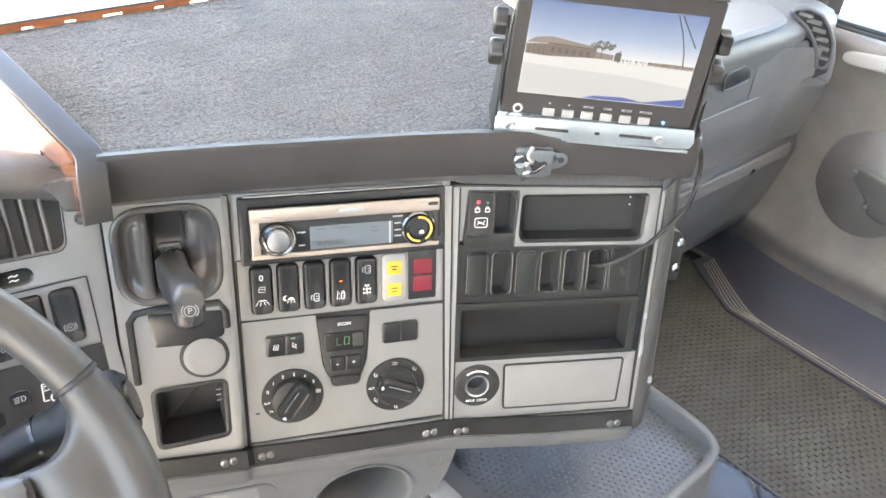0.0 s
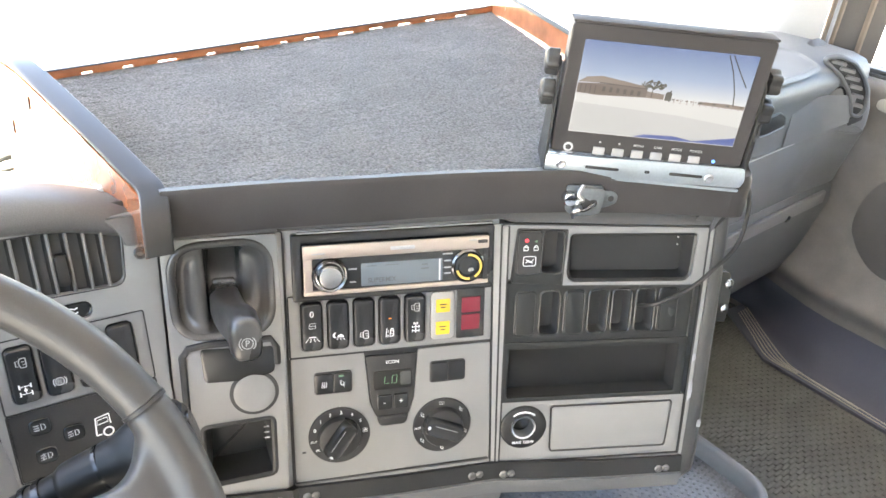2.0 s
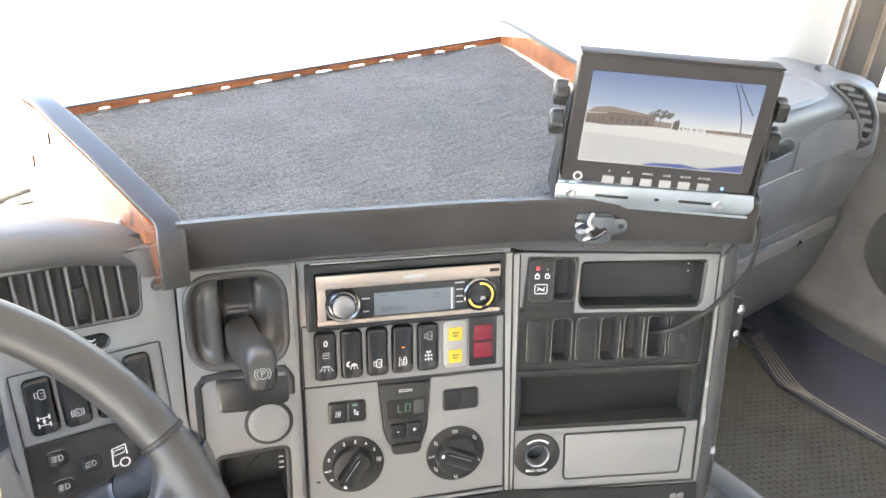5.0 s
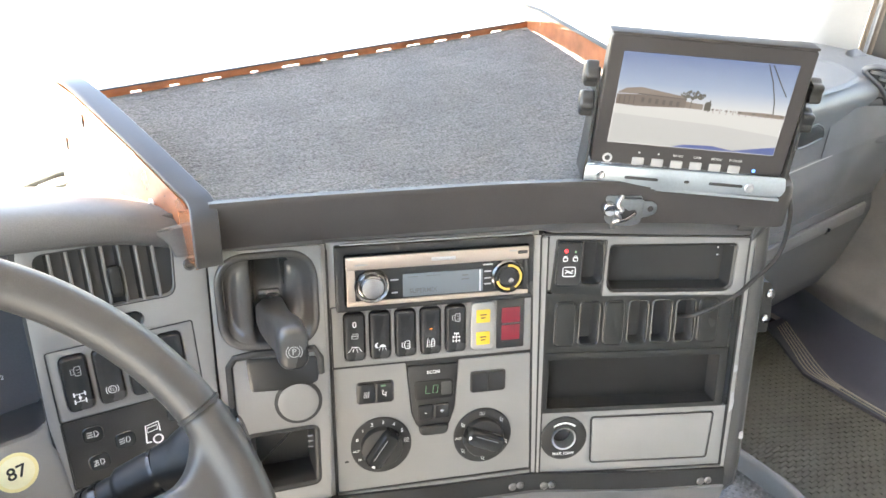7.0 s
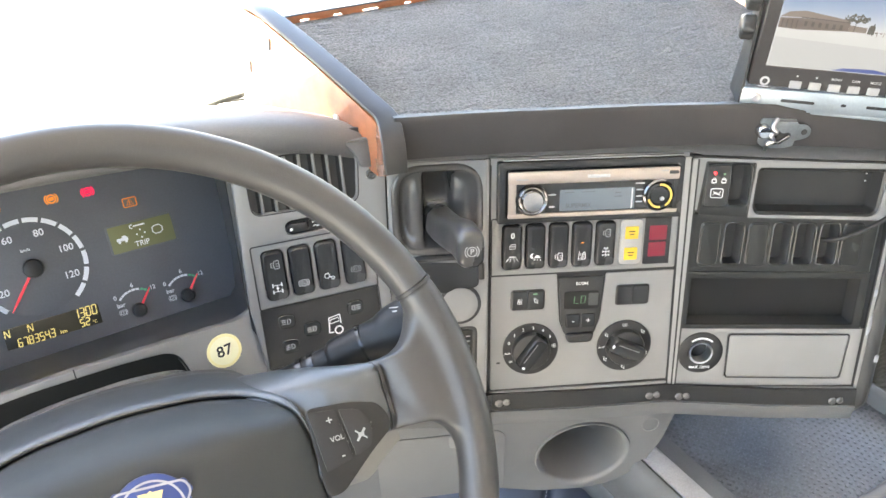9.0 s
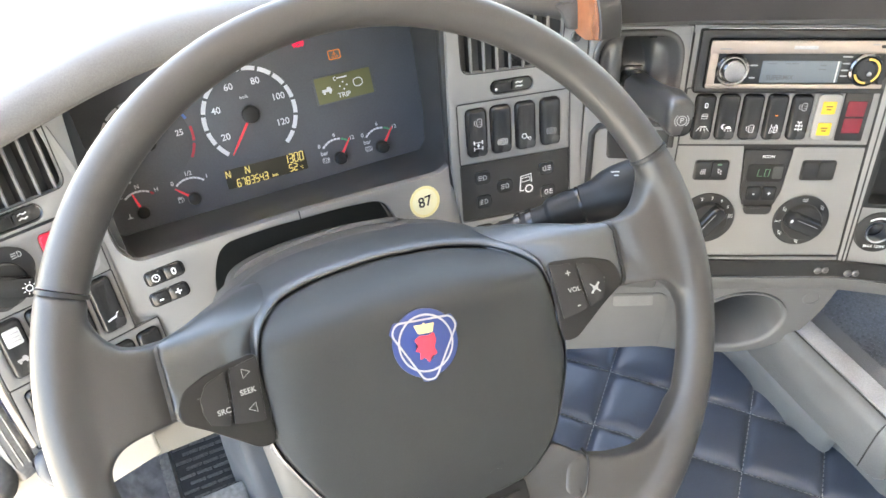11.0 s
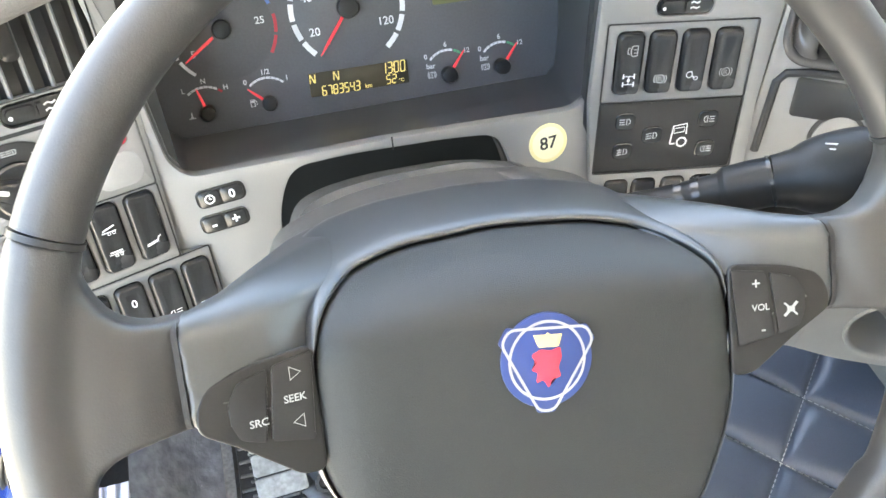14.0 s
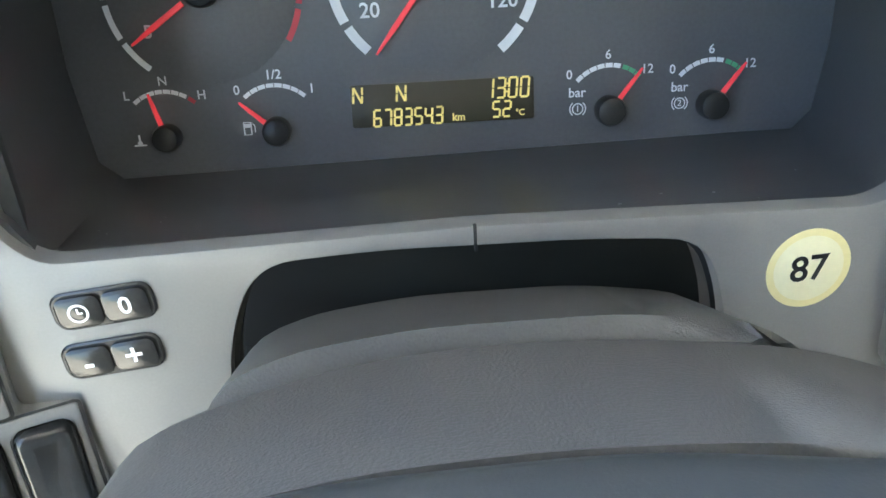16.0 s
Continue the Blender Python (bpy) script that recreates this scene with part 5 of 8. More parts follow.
# button pods
for s, keys in ((1, (("+", 115, 11), ("VOL", 117, -1.5), ("-", 118, -13), ("x", 133, -4))), (-1, (("^", -111, 12), ("SEEK", -112, 0.5), ("v", -111, -10.5), ("SRC", -129, -7)))):
    pf = P_WHEEL @ at(s * 113, 0 if s > 0 else -4, -11.6) @ pose(0, 0, 0, 0, -s * 10.5, 0) @ at(-s * 108, 0, 0)
    pod = part("button_pod", pillow(rounded(mirrored([(101, 23), (132, 19), (149, 13), (154, 5), (155, -6), (138, -17), (112, -37), (101, -37)], s), 6, 4), -26, 0.4, 1.2), POD, wheel, "black button pod", m=pf)
    for shape in ([(102, 20), (120.4, 17), (124.4, -17), (105, -21)], [(122.5, 16.5), (136, 12.5), (141, 4), (141, -5), (138, -13), (126.5, -17)]):
        part("button_key", slab(rounded(mirrored(shape, s), 2.0, 3), 0.2, 1.7, 0.6), POD_KEY, pod, m=pf)
    for text, x, y in keys:
        if text in "^v":
            bm, d = bmesh.new(), 1 if text == "^" else -1
            stroke(bm, [(-2 * d, -3), (-2 * d, 3), (3 * d, 0)], 0.6, closed=True)
            part("symbol", bm, ICON_DIM, pod, m=pf @ at(x, y, 1.6))
        elif text == "x":
            bm = bmesh.new()
            stroke(bm, [(-3.5, -3.5), (3.5, 3.5)], 1.6), stroke(bm, [(-3.5, 3.5), (3.5, -3.5)], 1.0), fill(bm, rrect(4, 3, 0.4, 1))
            part("symbol", bm, ICON_DIM, pod, m=pf @ at(x, y, 1.6))
        else:
            words(text, 6 if len(text) == 1 else 3.6, ICON_DIM, pod, pf @ at(x, y, 1.9), "symbol")
part("pad_word_bar", slab(rrect(66, 4.5, 1.5, 3, 4, -103), -5.2, -4.6, 0.3), WHEEL_PAD, wheel, "faint raised line of print", m=P_WHEEL)
pod = part("lower_button_pod", pillow(rounded([(-54, -119), (0, -123), (51, -120), (52, -148), (0, -156), (-54, -151)], 3, 3), -24, -9.0, 1.2), POD, wheel, "black lower button pod", m=P_WHEEL)
low_m = P_WHEEL @ at(2, -2, -6.2)
for shape in ([(-53, -124), (-26, -125), (-26, -149), (-53, -147)], [(-23, -125), (-3, -126), (-3, -151), (-23, -150)], [(3, -126), (44, -124), (46, -146), (3, -151)]):
    part("button_key", slab(rounded(shape, 2, 3), -2.6, -1.2, 0.5), POD_KEY, pod, m=low_m)
words("INFO", 3.4, ICON_DIM, pod, low_m @ at(23, -137, -0.9), "symbol")
words("OFF", 2.8, ICON_DIM, pod, low_m @ at(-29, -137, -0.9, 90), "symbol")
words("RES", 2.8, ICON_DIM, pod, low_m @ at(-50, -137, -0.9, 90), "symbol")
words("+", 4.4, ICON_DIM, pod, low_m @ at(-40, -128, -0.9), "symbol"), words("-", 4.4, ICON_DIM, pod, low_m @ at(-40, -146, -0.9), "symbol")
symbol(sym_cruise, pod, low_m @ at(-40, -137, -1.1), ICON_DIM)
for x, y, a in ((23, -129, 90), (23, -146, 270), (9, -137, 180), (38, -137, 0)):
    bm = bmesh.new()
    stroke(bm, [(x + 2.6 * math.cos(radians(a + k)), y + 2.6 * math.sin(radians(a + k))) for k in (0, 130, 230)], 0.5, -1.0, True)
    part("arrow_symbol", bm, ICON_DIM, pod, m=low_m)
for s in (1, -1):
    part("spoke_seam", tube([P_WHEEL @ Vector((s * x / 1000, y / 1000, z / 1000)) for x, y, z in ((101, -116, -12), (100, -118.5, -4), (98, -123, -0.6), (94.5, -133, 0.3), (91, -143, -0.6), (89.5, -147.5, -4), (89, -150, -12))], 0.0011, 6), BLACK, wheel)

def beam_round(path):
    """A stalk end that widens and closes in a round tip."""
    prof = (0.0160, 0.0164, 0.017, 0.0178, 0.0182, 0.02, 0.0216, 0.0229, 0.0239, 0.0247, 0.0252, 0.0256, 0.0258, 0.0259, 0.0259, 0.0257, 0.0252, 0.0243, 0.0228, 0.0208, 0.0204)
    n = len(prof) - 1
    return tube(path, lambda t: prof[min(n, round(t * n))], 22)


col = thing("steering_column", "dark grey steering column shroud with control stalk", "steering column", (-0.1, 0.6, 0.4))
P_COL = panel(-0.0997, 0.3651, 1.0279, 2.9, 40.5)
near = [(-116, 20), (-108, 53), (-80, 65), (-43, 70), (-5, 70), (34, 67), (75, 60), (104, 49), (119, 22), (112, -50), (60, -80), (-60, -80), (-110, -50)]
far_ = [(-123, 20), (-106, 60), (-82, 68), (-50, 75), (-10, 77), (33, 74), (80, 66), (117, 52), (133, 20), (118, -50), (60, -80), (-60, -80), (-116, -50)]
mid_ = [(-98, 10), (-96, 46), (-84, 70), (-62, 77), (-26, 80), (34, 78), (74, 71), (93, 55), (97, 10), (90, -60), (50, -80), (-50, -80), (-92, -60)]
end_ = [(-94, 0), (-90, 38), (-78, 58), (-58, 64), (-26, 66), (30, 64), (68, 58), (86, 42), (92, 0), (86, -60), (50, -80), (-50, -80), (-88, -60)]
soft = lambda l: rounded(l, 14, 3)
part("upper_shroud", loft([(offset(soft(near), -12), -119), (offset(soft(near), -4), -120), (offset(soft(near), -1), -122), (soft(near), -127), (soft(far_), -190), (offset(soft(far_), -1), -197), (offset(soft(far_), -5), -200), (offset(soft(far_), -20), -201)], None, False), SHROUD, col, "grey moulded upper shroud", m=P_COL, angle=60)
part("rear_shroud", loft([(offset(soft(mid_), -4), -190), (soft(mid_), -206), (soft(mid_), -268), (offset(soft(mid_), -3), -276), (offset(soft(end_), -1), -280), (offset(soft(end_), -3), -296), (offset(soft(end_), -10), -300)], None, True), SHROUD, col, "darker rear shroud", m=P_COL, angle=60)
def skirt(stations, turn):
    """A moulded cover of rounded square sections: middle and half widths, from top to bottom."""
    c, sn = math.cos(radians(turn)), math.sin(radians(turn))
    rows = [[(x + p / 1000 * c - q / 1000 * sn, y + p / 1000 * sn + q / 1000 * c, z) for p, q in rrect(2 * w_, 2 * d_, min(w_, d_) * 0.5, 5)] for x, y, z, w_, d_ in stations]
    bm = bmesh.new()
    grid = [[bm.verts.new(p) for p in row] for row in rows]
    for a, b in zip(grid, grid[1:]):
        bridge(bm, a, b)
    bm.faces.new(grid[-1])
    return bm


part("column_boot", skirt([(-0.135, 0.63, 0.76, 72, 64), (-0.135, 0.64, 0.64, 70, 62), (-0.138, 0.655, 0.52, 68, 58), (-0.142, 0.665, 0.43, 64, 54), (-0.145, 0.672, 0.385, 56, 48), (-0.146, 0.676, 0.37, 44, 40)], 10), PAD_WARM, col, "pale grey lower column cover", angle=60)
part("column_bracket", skirt([(-0.224, 0.72, 0.70, 18, 50), (-0.222, 0.70, 0.56, 20, 58), (-0.206, 0.687, 0.475, 38, 66), (-0.186, 0.69, 0.42, 60, 66), (-0.166, 0.694, 0.382, 80, 66), (-0.164, 0.70, 0.362, 80, 64)], 12), BLUE_BLACK, col, "dark blue-grey column bracket", angle=60)
put("bolt", finish(lathe([(12, 0), (12, 4), (8, 5), (6, 2)], 18), "bolt", BLACK), col, panel(-0.2195, 0.606, 0.435, 12, 50))
path = spline([(0, 0.502, 0.9530), (0.03, 0.488, 0.9670), (0.055, 0.478, 0.9800), (0.07, 0.472, 0.9882)], 5)
STALK = material("matt_black_stalk", (0.013, 0.013, 0.0127), 0.45, 0, 0.08, 900, 0.1, 0.1, spec=0.22)
st = part("stalk", tube(path, lambda t: 0.0112 + 0.0012 * t, 18), STALK, col, "black control stalk")
path = spline([(0.064, 0.474, 0.9847), (0.069, 0.472, 0.9871), (0.08, 0.468, 0.9930), (0.089, 0.464, 0.9977)], 5)
part("stalk_sleeve", tube(path, lambda t: 0.0135 + 0.0022 * min(1.0, t * 4), 20), STALK, st, "stepped black sleeve", angle=50)
path = spline([(0.0895, 0.4638, 0.9983), (0.103, 0.458, 1.0028), (0.12, 0.452, 1.0082), (0.136, 0.446, 1.0140), (0.143, 0.4435, 1.0160)], 5)
part("stalk_knob", beam_round(path), STALK, st, "wide black stalk end", angle=60)
part("stalk_button", tube([(0.1425, 0.4437, 1.0158), (0.1455, 0.4427, 1.0167)], 0.0145, 20), BLACK_GLOSS, st, "black end button", angle=50)
for a, b in (((0.042, 0.4834, 0.9729), (0.046, 0.4818, 0.9750)), ((0.051, 0.4797, 0.9777), (0.055, 0.478, 0.98))):
    part("stalk_ring", tube([a, b], 0.0134, 20), BLACK_GLOSS, st)
part("stalk_ring", tube([(0.0885, 0.4642, 0.9975), (0.0905, 0.4634, 0.9985)], 0.0162, 20), BLACK_GLOSS, st)
bm = bmesh.new()
stroke(bm, [(-6, 2), (6, 2)], 1.2), stroke(bm, [(-4, -1.5), (4, -1.5)], 1.2)
part("symbol", bm, ICON_DIM, st, m=panel(0.112, 0.4515, 1.0318, -20, 70))

# ---- parking brake ----
brake = thing("parking_brake", "black parking brake lever in moulded recess", "parking brake", P_BRAKE)
well = rounded([(-67, 59), (-68, 152), (24, 153), (24, 58)], 31, 9)
part("recess_lip", loft([(offset(well, 1), 0.3), (offset(well, 0.3), 1.5), (offset(well, -0.8), 2.2), (offset(well, -2.4), 2.4), (offset(well, -4.2), 1.8), (offset(well, -5.8), 0.4), (offset(well, -6.8), -1.6), (offset(well, -7.2), -5)], None, False), BRAKE_GREY, brake, "rounded grey lip of the recess", m=P_BRAKE, angle=60)


def bowl_z(x, y):
    """Depth of the lever recess: a rounded cheek on each side of a deep channel."""
    ease = lambda a, b, v: (lambda t: t * t * (3 - 2 * t))(min(1.0, max(0.0, (v - a) / (b - a))))
    left = -3 - 0.06 * (x + 43) ** 2 - 0.004 * max(0.0, y - 124) ** 2 - 0.005 * max(0.0, 74 - y) ** 2
    right = -7 - 0.034 * (x - 8) ** 2 - 0.004 * max(0.0, y - 124) ** 2 - 0.005 * max(0.0, 74 - y) ** 2
    deep = -20 - 24 * ease(106, 140, y)
    into, out = ease(-37, -32, x), ease(-9, -4, x)
    z = left * (1 - into) + deep * into * (1 - out) + right * out
    rho = (abs((x + 22) / 42) ** 4 + abs((y - 105.5) / 43.5) ** 4) ** 0.25
    edge = ease(0.74, 1.0, rho)
    return z * (1 - edge) + 0.4 * edge


rows = []
for i in range(41):
    v = -1 + i / 20
    row = []
    for j in range(57):
        u = -1 + j / 28
        x, y = -22 + 42 * u * math.sqrt(1 - 0.3 * v * v), 105.5 + 43.5 * v * math.sqrt(1 - 0.3 * u * u)
        row.append(P_BRAKE @ Vector((x / 1000, y / 1000, bowl_z(x, y) / 1000)))
    rows.append(row)
part("recess_bowl", sheet(rows), BRAKE_GREY, brake, "glossy dark bowl with two rounded cheeks", angle=70)
part("lever_slot", slab(rrect(21, 30, 3, 4, -20, 96), -32, -17, 2), BRAKE_GREY, brake, m=P_BRAKE)
grip = part("lever_grip", loft([(rrect(26, 30, 8, 5, -21, 92), -30), (rrect(27, 32, 9, 5, -20, 93), 0), (rrect(27, 32, 9, 5, -18, 95), 24), (rrect(26, 32, 9, 5, -15, 97.5), 48), (rrect(25.5, 34, 9, 5, -11.5, 100), 66), (rrect(25, 36, 9, 5, -8, 101.5), 80), (rrect(25.5, 37, 10, 5, -6.6, 101), 102), (rrect(24.5, 36, 10, 5, -6, 100.6), 107), (rrect(22, 33, 9, 5, -5.8, 100.4), 110), (rrect(18, 28, 8, 5, -5.6, 100.2), 111.4)]), SATIN_DARK, brake, "glossy dark lever grip", m=P_BRAKE, angle=60)
mp = P_BRAKE @ at(-5.6, 99.6, 111.5)
bm = bmesh.new()
stroke(bm, arc(0, 0, 4.4, 0, 360, 24)[:-1], 0.8, closed=True), stroke(bm, arc(0, 0, 6.4, 130, 230, 8), 0.8), stroke(bm, arc(0, 0, 6.4, -50, 50, 8), 0.8)
part("symbol", bm, ICON_DIM, grip, m=mp)
words("P", 5.4, ICON_DIM, grip, mp @ at(0, 0, 0.3), "symbol")

# ---- centre console ----
con = thing("centre_console", "dark centre console with silver switch and climate panels", "console", (0.45, 0.5, 0.72))
# brake panel
part("brake_fascia", plate(rounded([(-72, 156), (29, 156), (31, 30), (27, -112), (-72, -108)], 4, 3), [offset(well, -1), rounded([(-52, -29), (18, -27), (17, -92), (-52, -96)], 8, 4)], 6), SILVER, con, m=P_BRAKE)
part("brake_backing", slab(rrect(96, 262, 4, 2, -20, 20), -60, -45, 1), DARK_VOID, con, m=P_BRAKE)
bn = rounded([(-52, -29), (18, -27), (17, -92), (-52, -96)], 8, 4)
part("cubby", loft([(offset(bn, 1), 0.8), (offset(bn, -2), 1.2), (offset(bn, -4), 0), (offset(bn, -8), -40)]), BLACK, con, "black open cubby", m=P_BRAKE)
part("black_insert", loft([(rounded([(-46, 50), (22, 46), (20, 20), (-2, 14), (-44, 16)], 4, 3), -1), (rounded([(-46, 50), (22, 46), (20, 20), (-2, 14), (-44, 16)], 4, 3), 1.2), (rounded([(-44, 48), (20, 44), (18, 22), (-2, 16), (-42, 18)], 4, 3), 1.8)]), BLACK_GLOSS, con, m=P_BRAKE)
part("outline_groove", tube([P_BRAKE @ Vector((x / 1000, y / 1000, 0.0003)) for x, y in ((-62, -20), (-62, 44), (-56, 52), (-40, 54), (18, 54), (23, 44), (23, 28))], 0.0036, 8), INK, con)
cap = part("round_cap", loft([(circle(19.4, 40), 0), (circle(19.4, 40), 2.0), (circle(18, 40), 2.6), (circle(12, 40), 2.2)]), SILVER, con, "round silver cap", m=P_BRAKE)
part("cap_gap", slab(circle(23.0, 40), 0, 0.7, 0.2), INK, cap, m=P_BRAKE)
for y in (-40, -46, -52):
    part("cubby_mark", slab(rrect(5, 1.1, 0.3, 2, 9, y), -4, -2.4, 0.3), ICON_DIM, con, m=P_BRAKE)
# dark gaps and trims between the panels
part("trim_strip", slab(rrect(9, 282, 1, 2, -157, 16), -8, 1.5, 0.8), SILVER_EDGE, con, m=P_CENTRE)
# middle panel: switches and climate
xs6 = [-127.5, -102.2, -76.8, -51.3, -25.5]
part("switch_fascia", plate(rrect(204, 63, 1.5, 2, -47, 60), [rrect(22.8, 52.6, 5.6, 4, x, 60) for x in xs6] + [rrect(25, 52, 5, 4, 3, 60), rrect(29.5, 54, 1.5, 2, 32.5, 60)], 6, 0.4), SILVER, con, m=P_CENTRE)
part("climate_fascia", plate(rounded([(-149, 27), (-77, 27), (-72, -30), (-66, -46), (-32, -47), (-26, -30), (-22, 25), (55, 25), (58, -111), (-149, -112)], 2, 2), [], 6, 0.5), SILVER, con, m=P_CENTRE, angle=15)
part("climate_surround", plate(rrect(214, 278, 2, 2, -46, 18), [], 6, 0.6), SILVER_EDGE, con, m=P_CENTRE @ at(0, 0, -2.5))
part("console_backing", slab(rrect(206, 142, 1, 2, -46, -42), -3, -1.2, 0.3), INK, con, m=P_CENTRE)
mk6 = (
    (("0", 0, 14, ICON, {"size": 5}), (sym_cab, 0, 2, ICON, {"s": 0.9}), (sym_light, 0, -12, ICON, {})),
    ((sym_moon, 0, -11.5, ICON, {}),),
    ((sym_mirror, 0, -11.5, ICON, {}),),
    ((sym_lock, 0, -11.5, ICON, {}),),
    ((sym_mirror, 0, 13, ICON_DIM, {}), (sym_shaft, 0, -9, ICON, {})),
)
for x, mk in zip(xs6, mk6):
    m = P_CENTRE @ at(x, 60)
    r = rocker(con, m, mk)
    if mk[0][0] is sym_lock:
        part("indicator", slab(rrect(3.4, 1.6, 0.5, 2, 0, 3), 3.4, 4.0, 0.2), AMBER_LAMP, r, m=m)
m = P_CENTRE @ at(3, 60)
yb = part("label_plate", loft([(rrect(24, 51, 4.5, 4), -3), (rrect(24, 51, 4.5, 4), 1.2), (rrect(22, 49, 4, 4), 1.8)]), SILVER_EDGE, con, "silver double button with yellow labels", m=m)
for y in (11, -13):
    lb = part("yellow_label", slab(rrect(14.5, 14, 0.8, 2, 0, y), 1.6, 2.4, 0.2), YELLOW, yb, m=m)
    for k in (1.5, -1.8):
        part("print_bar", slab(rrect(7 if k > 0 else 5, 1.3, 0.2, 1, 0, y + k), 2.4, 2.5, 0.02), INK, lb, m=m)
m = P_CENTRE @ at(32.5, 60)
rb = part("red_lens_unit", slab(rrect(29, 53.4, 1.2, 2), -3, 0.6, 0.4), BLACK_GLOSS, con, "black unit with two dark red lenses", m=m)
for y in (9.5, -9.5):
    part("red_lens", slab(rrect(19.5, 16.5, 0.8, 2, 0, y), 0.4, 1.4, 0.3), DARK_RED, rb, m=m)
m = P_CENTRE @ at(-108.7, -2)
hb = part("heater_buttons", loft([(rrect(38, 24, 3.5, 4), -1), (rrect(38, 24, 3.5, 4), 0.8), (rrect(36.6, 22.6, 3, 4), 1.2)]), BLACK, con, m=m)
for s, draw in ((-1, sym_heat), (1, sym_person)):
    k = part("button_key", slab(rrect(17.4, 21.4, 2, 3, s * 9), 1.0, 2.6, 0.7), SWITCH, hb, m=m)
    symbol(draw, k, m @ at(s * 9, -1, 2.4), ICON)
part("indicator", slab(rrect(5, 1.8, 0.4, 1, 8, 7.5), 2.5, 3.0, 0.1), GREEN_LED, hb, m=m)
m = P_CENTRE @ at(9.2, -2)
hb = part("blank_buttons", loft([(rrect(38, 24, 3.5, 4), -1), (rrect(38, 24, 3.5, 4), 0.8), (rrect(36.6, 22.6, 3, 4), 1.2)]), BLACK, con, m=m)
for s in (-1, 1):
    part("button_key", slab(rrect(17.4, 21.4, 2, 3, s * 9), 1.0, 2.4, 0.7), SWITCH, hb, m=m)
ec = part("thermostat", slab(rounded([(-76, 23), (-23, 22), (-27, -28), (-32, -45), (-38, -50), (-60, -50), (-66, -45), (-71, -28)], 4, 4), -4, 2.2, 0.8), BLACK, con, "black thermostat with small display", m=P_CENTRE)
part("thermostat_display", slab(rrect(41, 21, 4, 4, -48.5, -4.5), 2.0, 2.8, 0.4), POD, ec, m=P_CENTRE)
for x, lines in ((-54.5, [(-2.4, 4.2), (-2.4, -4.2), (2.2, -4.2)]), (-47, [(-2.4, 4.2), (-2.4, -4.2), (2.4, -4.2), (2.4, 4.2), (-2.4, 4.2)])):
    bm = bmesh.new()
    stroke(bm, [(x + a + 0.08 * b, b - 4) for a, b in lines], 0.8, 2.9)
    part("segment_digit", bm, GREEN_LED, ec, "dim green display digit", m=P_CENTRE)
part("lower_lip", pillow(rounded([(-66, -44), (-32, -44), (-35, -56), (-63, -56)], 5, 4), -2, 5.5, 3), BLACK, ec, m=P_CENTRE)
part("display_patch", slab(rrect(11, 15, 1.5, 3, -35.5, -4), 2.8, 2.95, 0.03), CHEEK, ec, m=P_CENTRE)
words("ECON", 3.6, ICON, ec, P_CENTRE @ at(-49, 15, 2.5), "lettering")
for x, t in ((-57.5, "-"), (-40.5, "+")):
    k = part("button_key", slab(rrect(15.6, 16, 2, 3, x, -29), 2.0, 4.2, 0.8), SWITCH, ec, m=P_CENTRE)
    words(t, 6, ICON, k, P_CENTRE @ at(x, -29, 4.4), "symbol")


def rotary(cx, cy, turn, marks):
    m = P_CENTRE @ at(cx, cy)
    ob = part("rotary_knob", loft([(circle(31.5, 48), -2), (circle(31.5, 48), 1.5), (circle(30.6, 48), 2.4), (circle(22, 48), 2.6), (circle(21.5, 48), 8), (circle(20.6, 48), 9.4), (circle(19, 48), 10)]), BLACK, con, "black rotary climate knob", m=m)
    part("knob_grip", loft([(rounded([(-22, -11), (22, -11), (22, 11), (-22, 11)], 9, 5), 4), (rounded([(-21.5, -10), (21.5, -10), (21.5, 10), (-21.5, 10)], 8.5, 5), 13), (rounded([(-20.6, -8.6), (20.6, -8.6), (20.6, 8.6), (-20.6, 8.6)], 7.6, 5), 16), (rounded([(-19, -7), (19, -7), (19, 7), (-19, 7)], 6.2, 5), 17.4), (rounded([(-16, -5), (16, -5), (16, 5), (-16, 5)], 4.4, 5), 16.8)]), SWITCH, ob, m=m @ at(0, 0, 0, turn))
    # White tip and pale line are highlights of the glossy grip, drawn as colour.
    part("pointer", slab(rounded([(17, -1.0), (19.2, -2.4), (20, 0), (19.2, 2.4), (17, 1.0)], 0.8, 2), 16.6, 17.5, 0.1), ICON, ob, m=m @ at(0, 0, 0, turn))
    part("grip_groove", slab(rrect(26, 0.5, 0.2, 1, 0, -3.4), 16.8, 17.3, 0.1), ICON_DIM, ob, m=m @ at(0, 0, 0, turn))
    for what, a in marks:
        p = m @ at(26.4 * math.cos(radians(a)), 26.4 * math.sin(radians(a)), 2.9)
        if isinstance(what, str):
            words(what, 3.8 if len(what) == 1 else 2.6, ICON, ob, p, "numeral")
        else:
            symbol(what, ob, p @ at(0, 0, -0.3) @ Matrix.Diagonal((0.82, 0.82, 1, 1)), ICON)


rotary(-104, -62, 235, (("PR", 212), ("AUT", 188), ("0", 160), ("1", 135), ("2", 110), ("3", 85), ("4", 60), ("5", 35), (sym_fan, 8)))
rotary(4, -64.5, 157, ((sym_defrost, 92), (sym_person, 40), (sym_person, -20), (sym_person, -90), (sym_person, 215), ("AUT", 180), (sym_person, 145)))
part("print_mark", slab(rrect(4, 2, 0.3, 1, -140, -78), 0, 0.2, 0.05), INK, con, m=P_CENTRE)

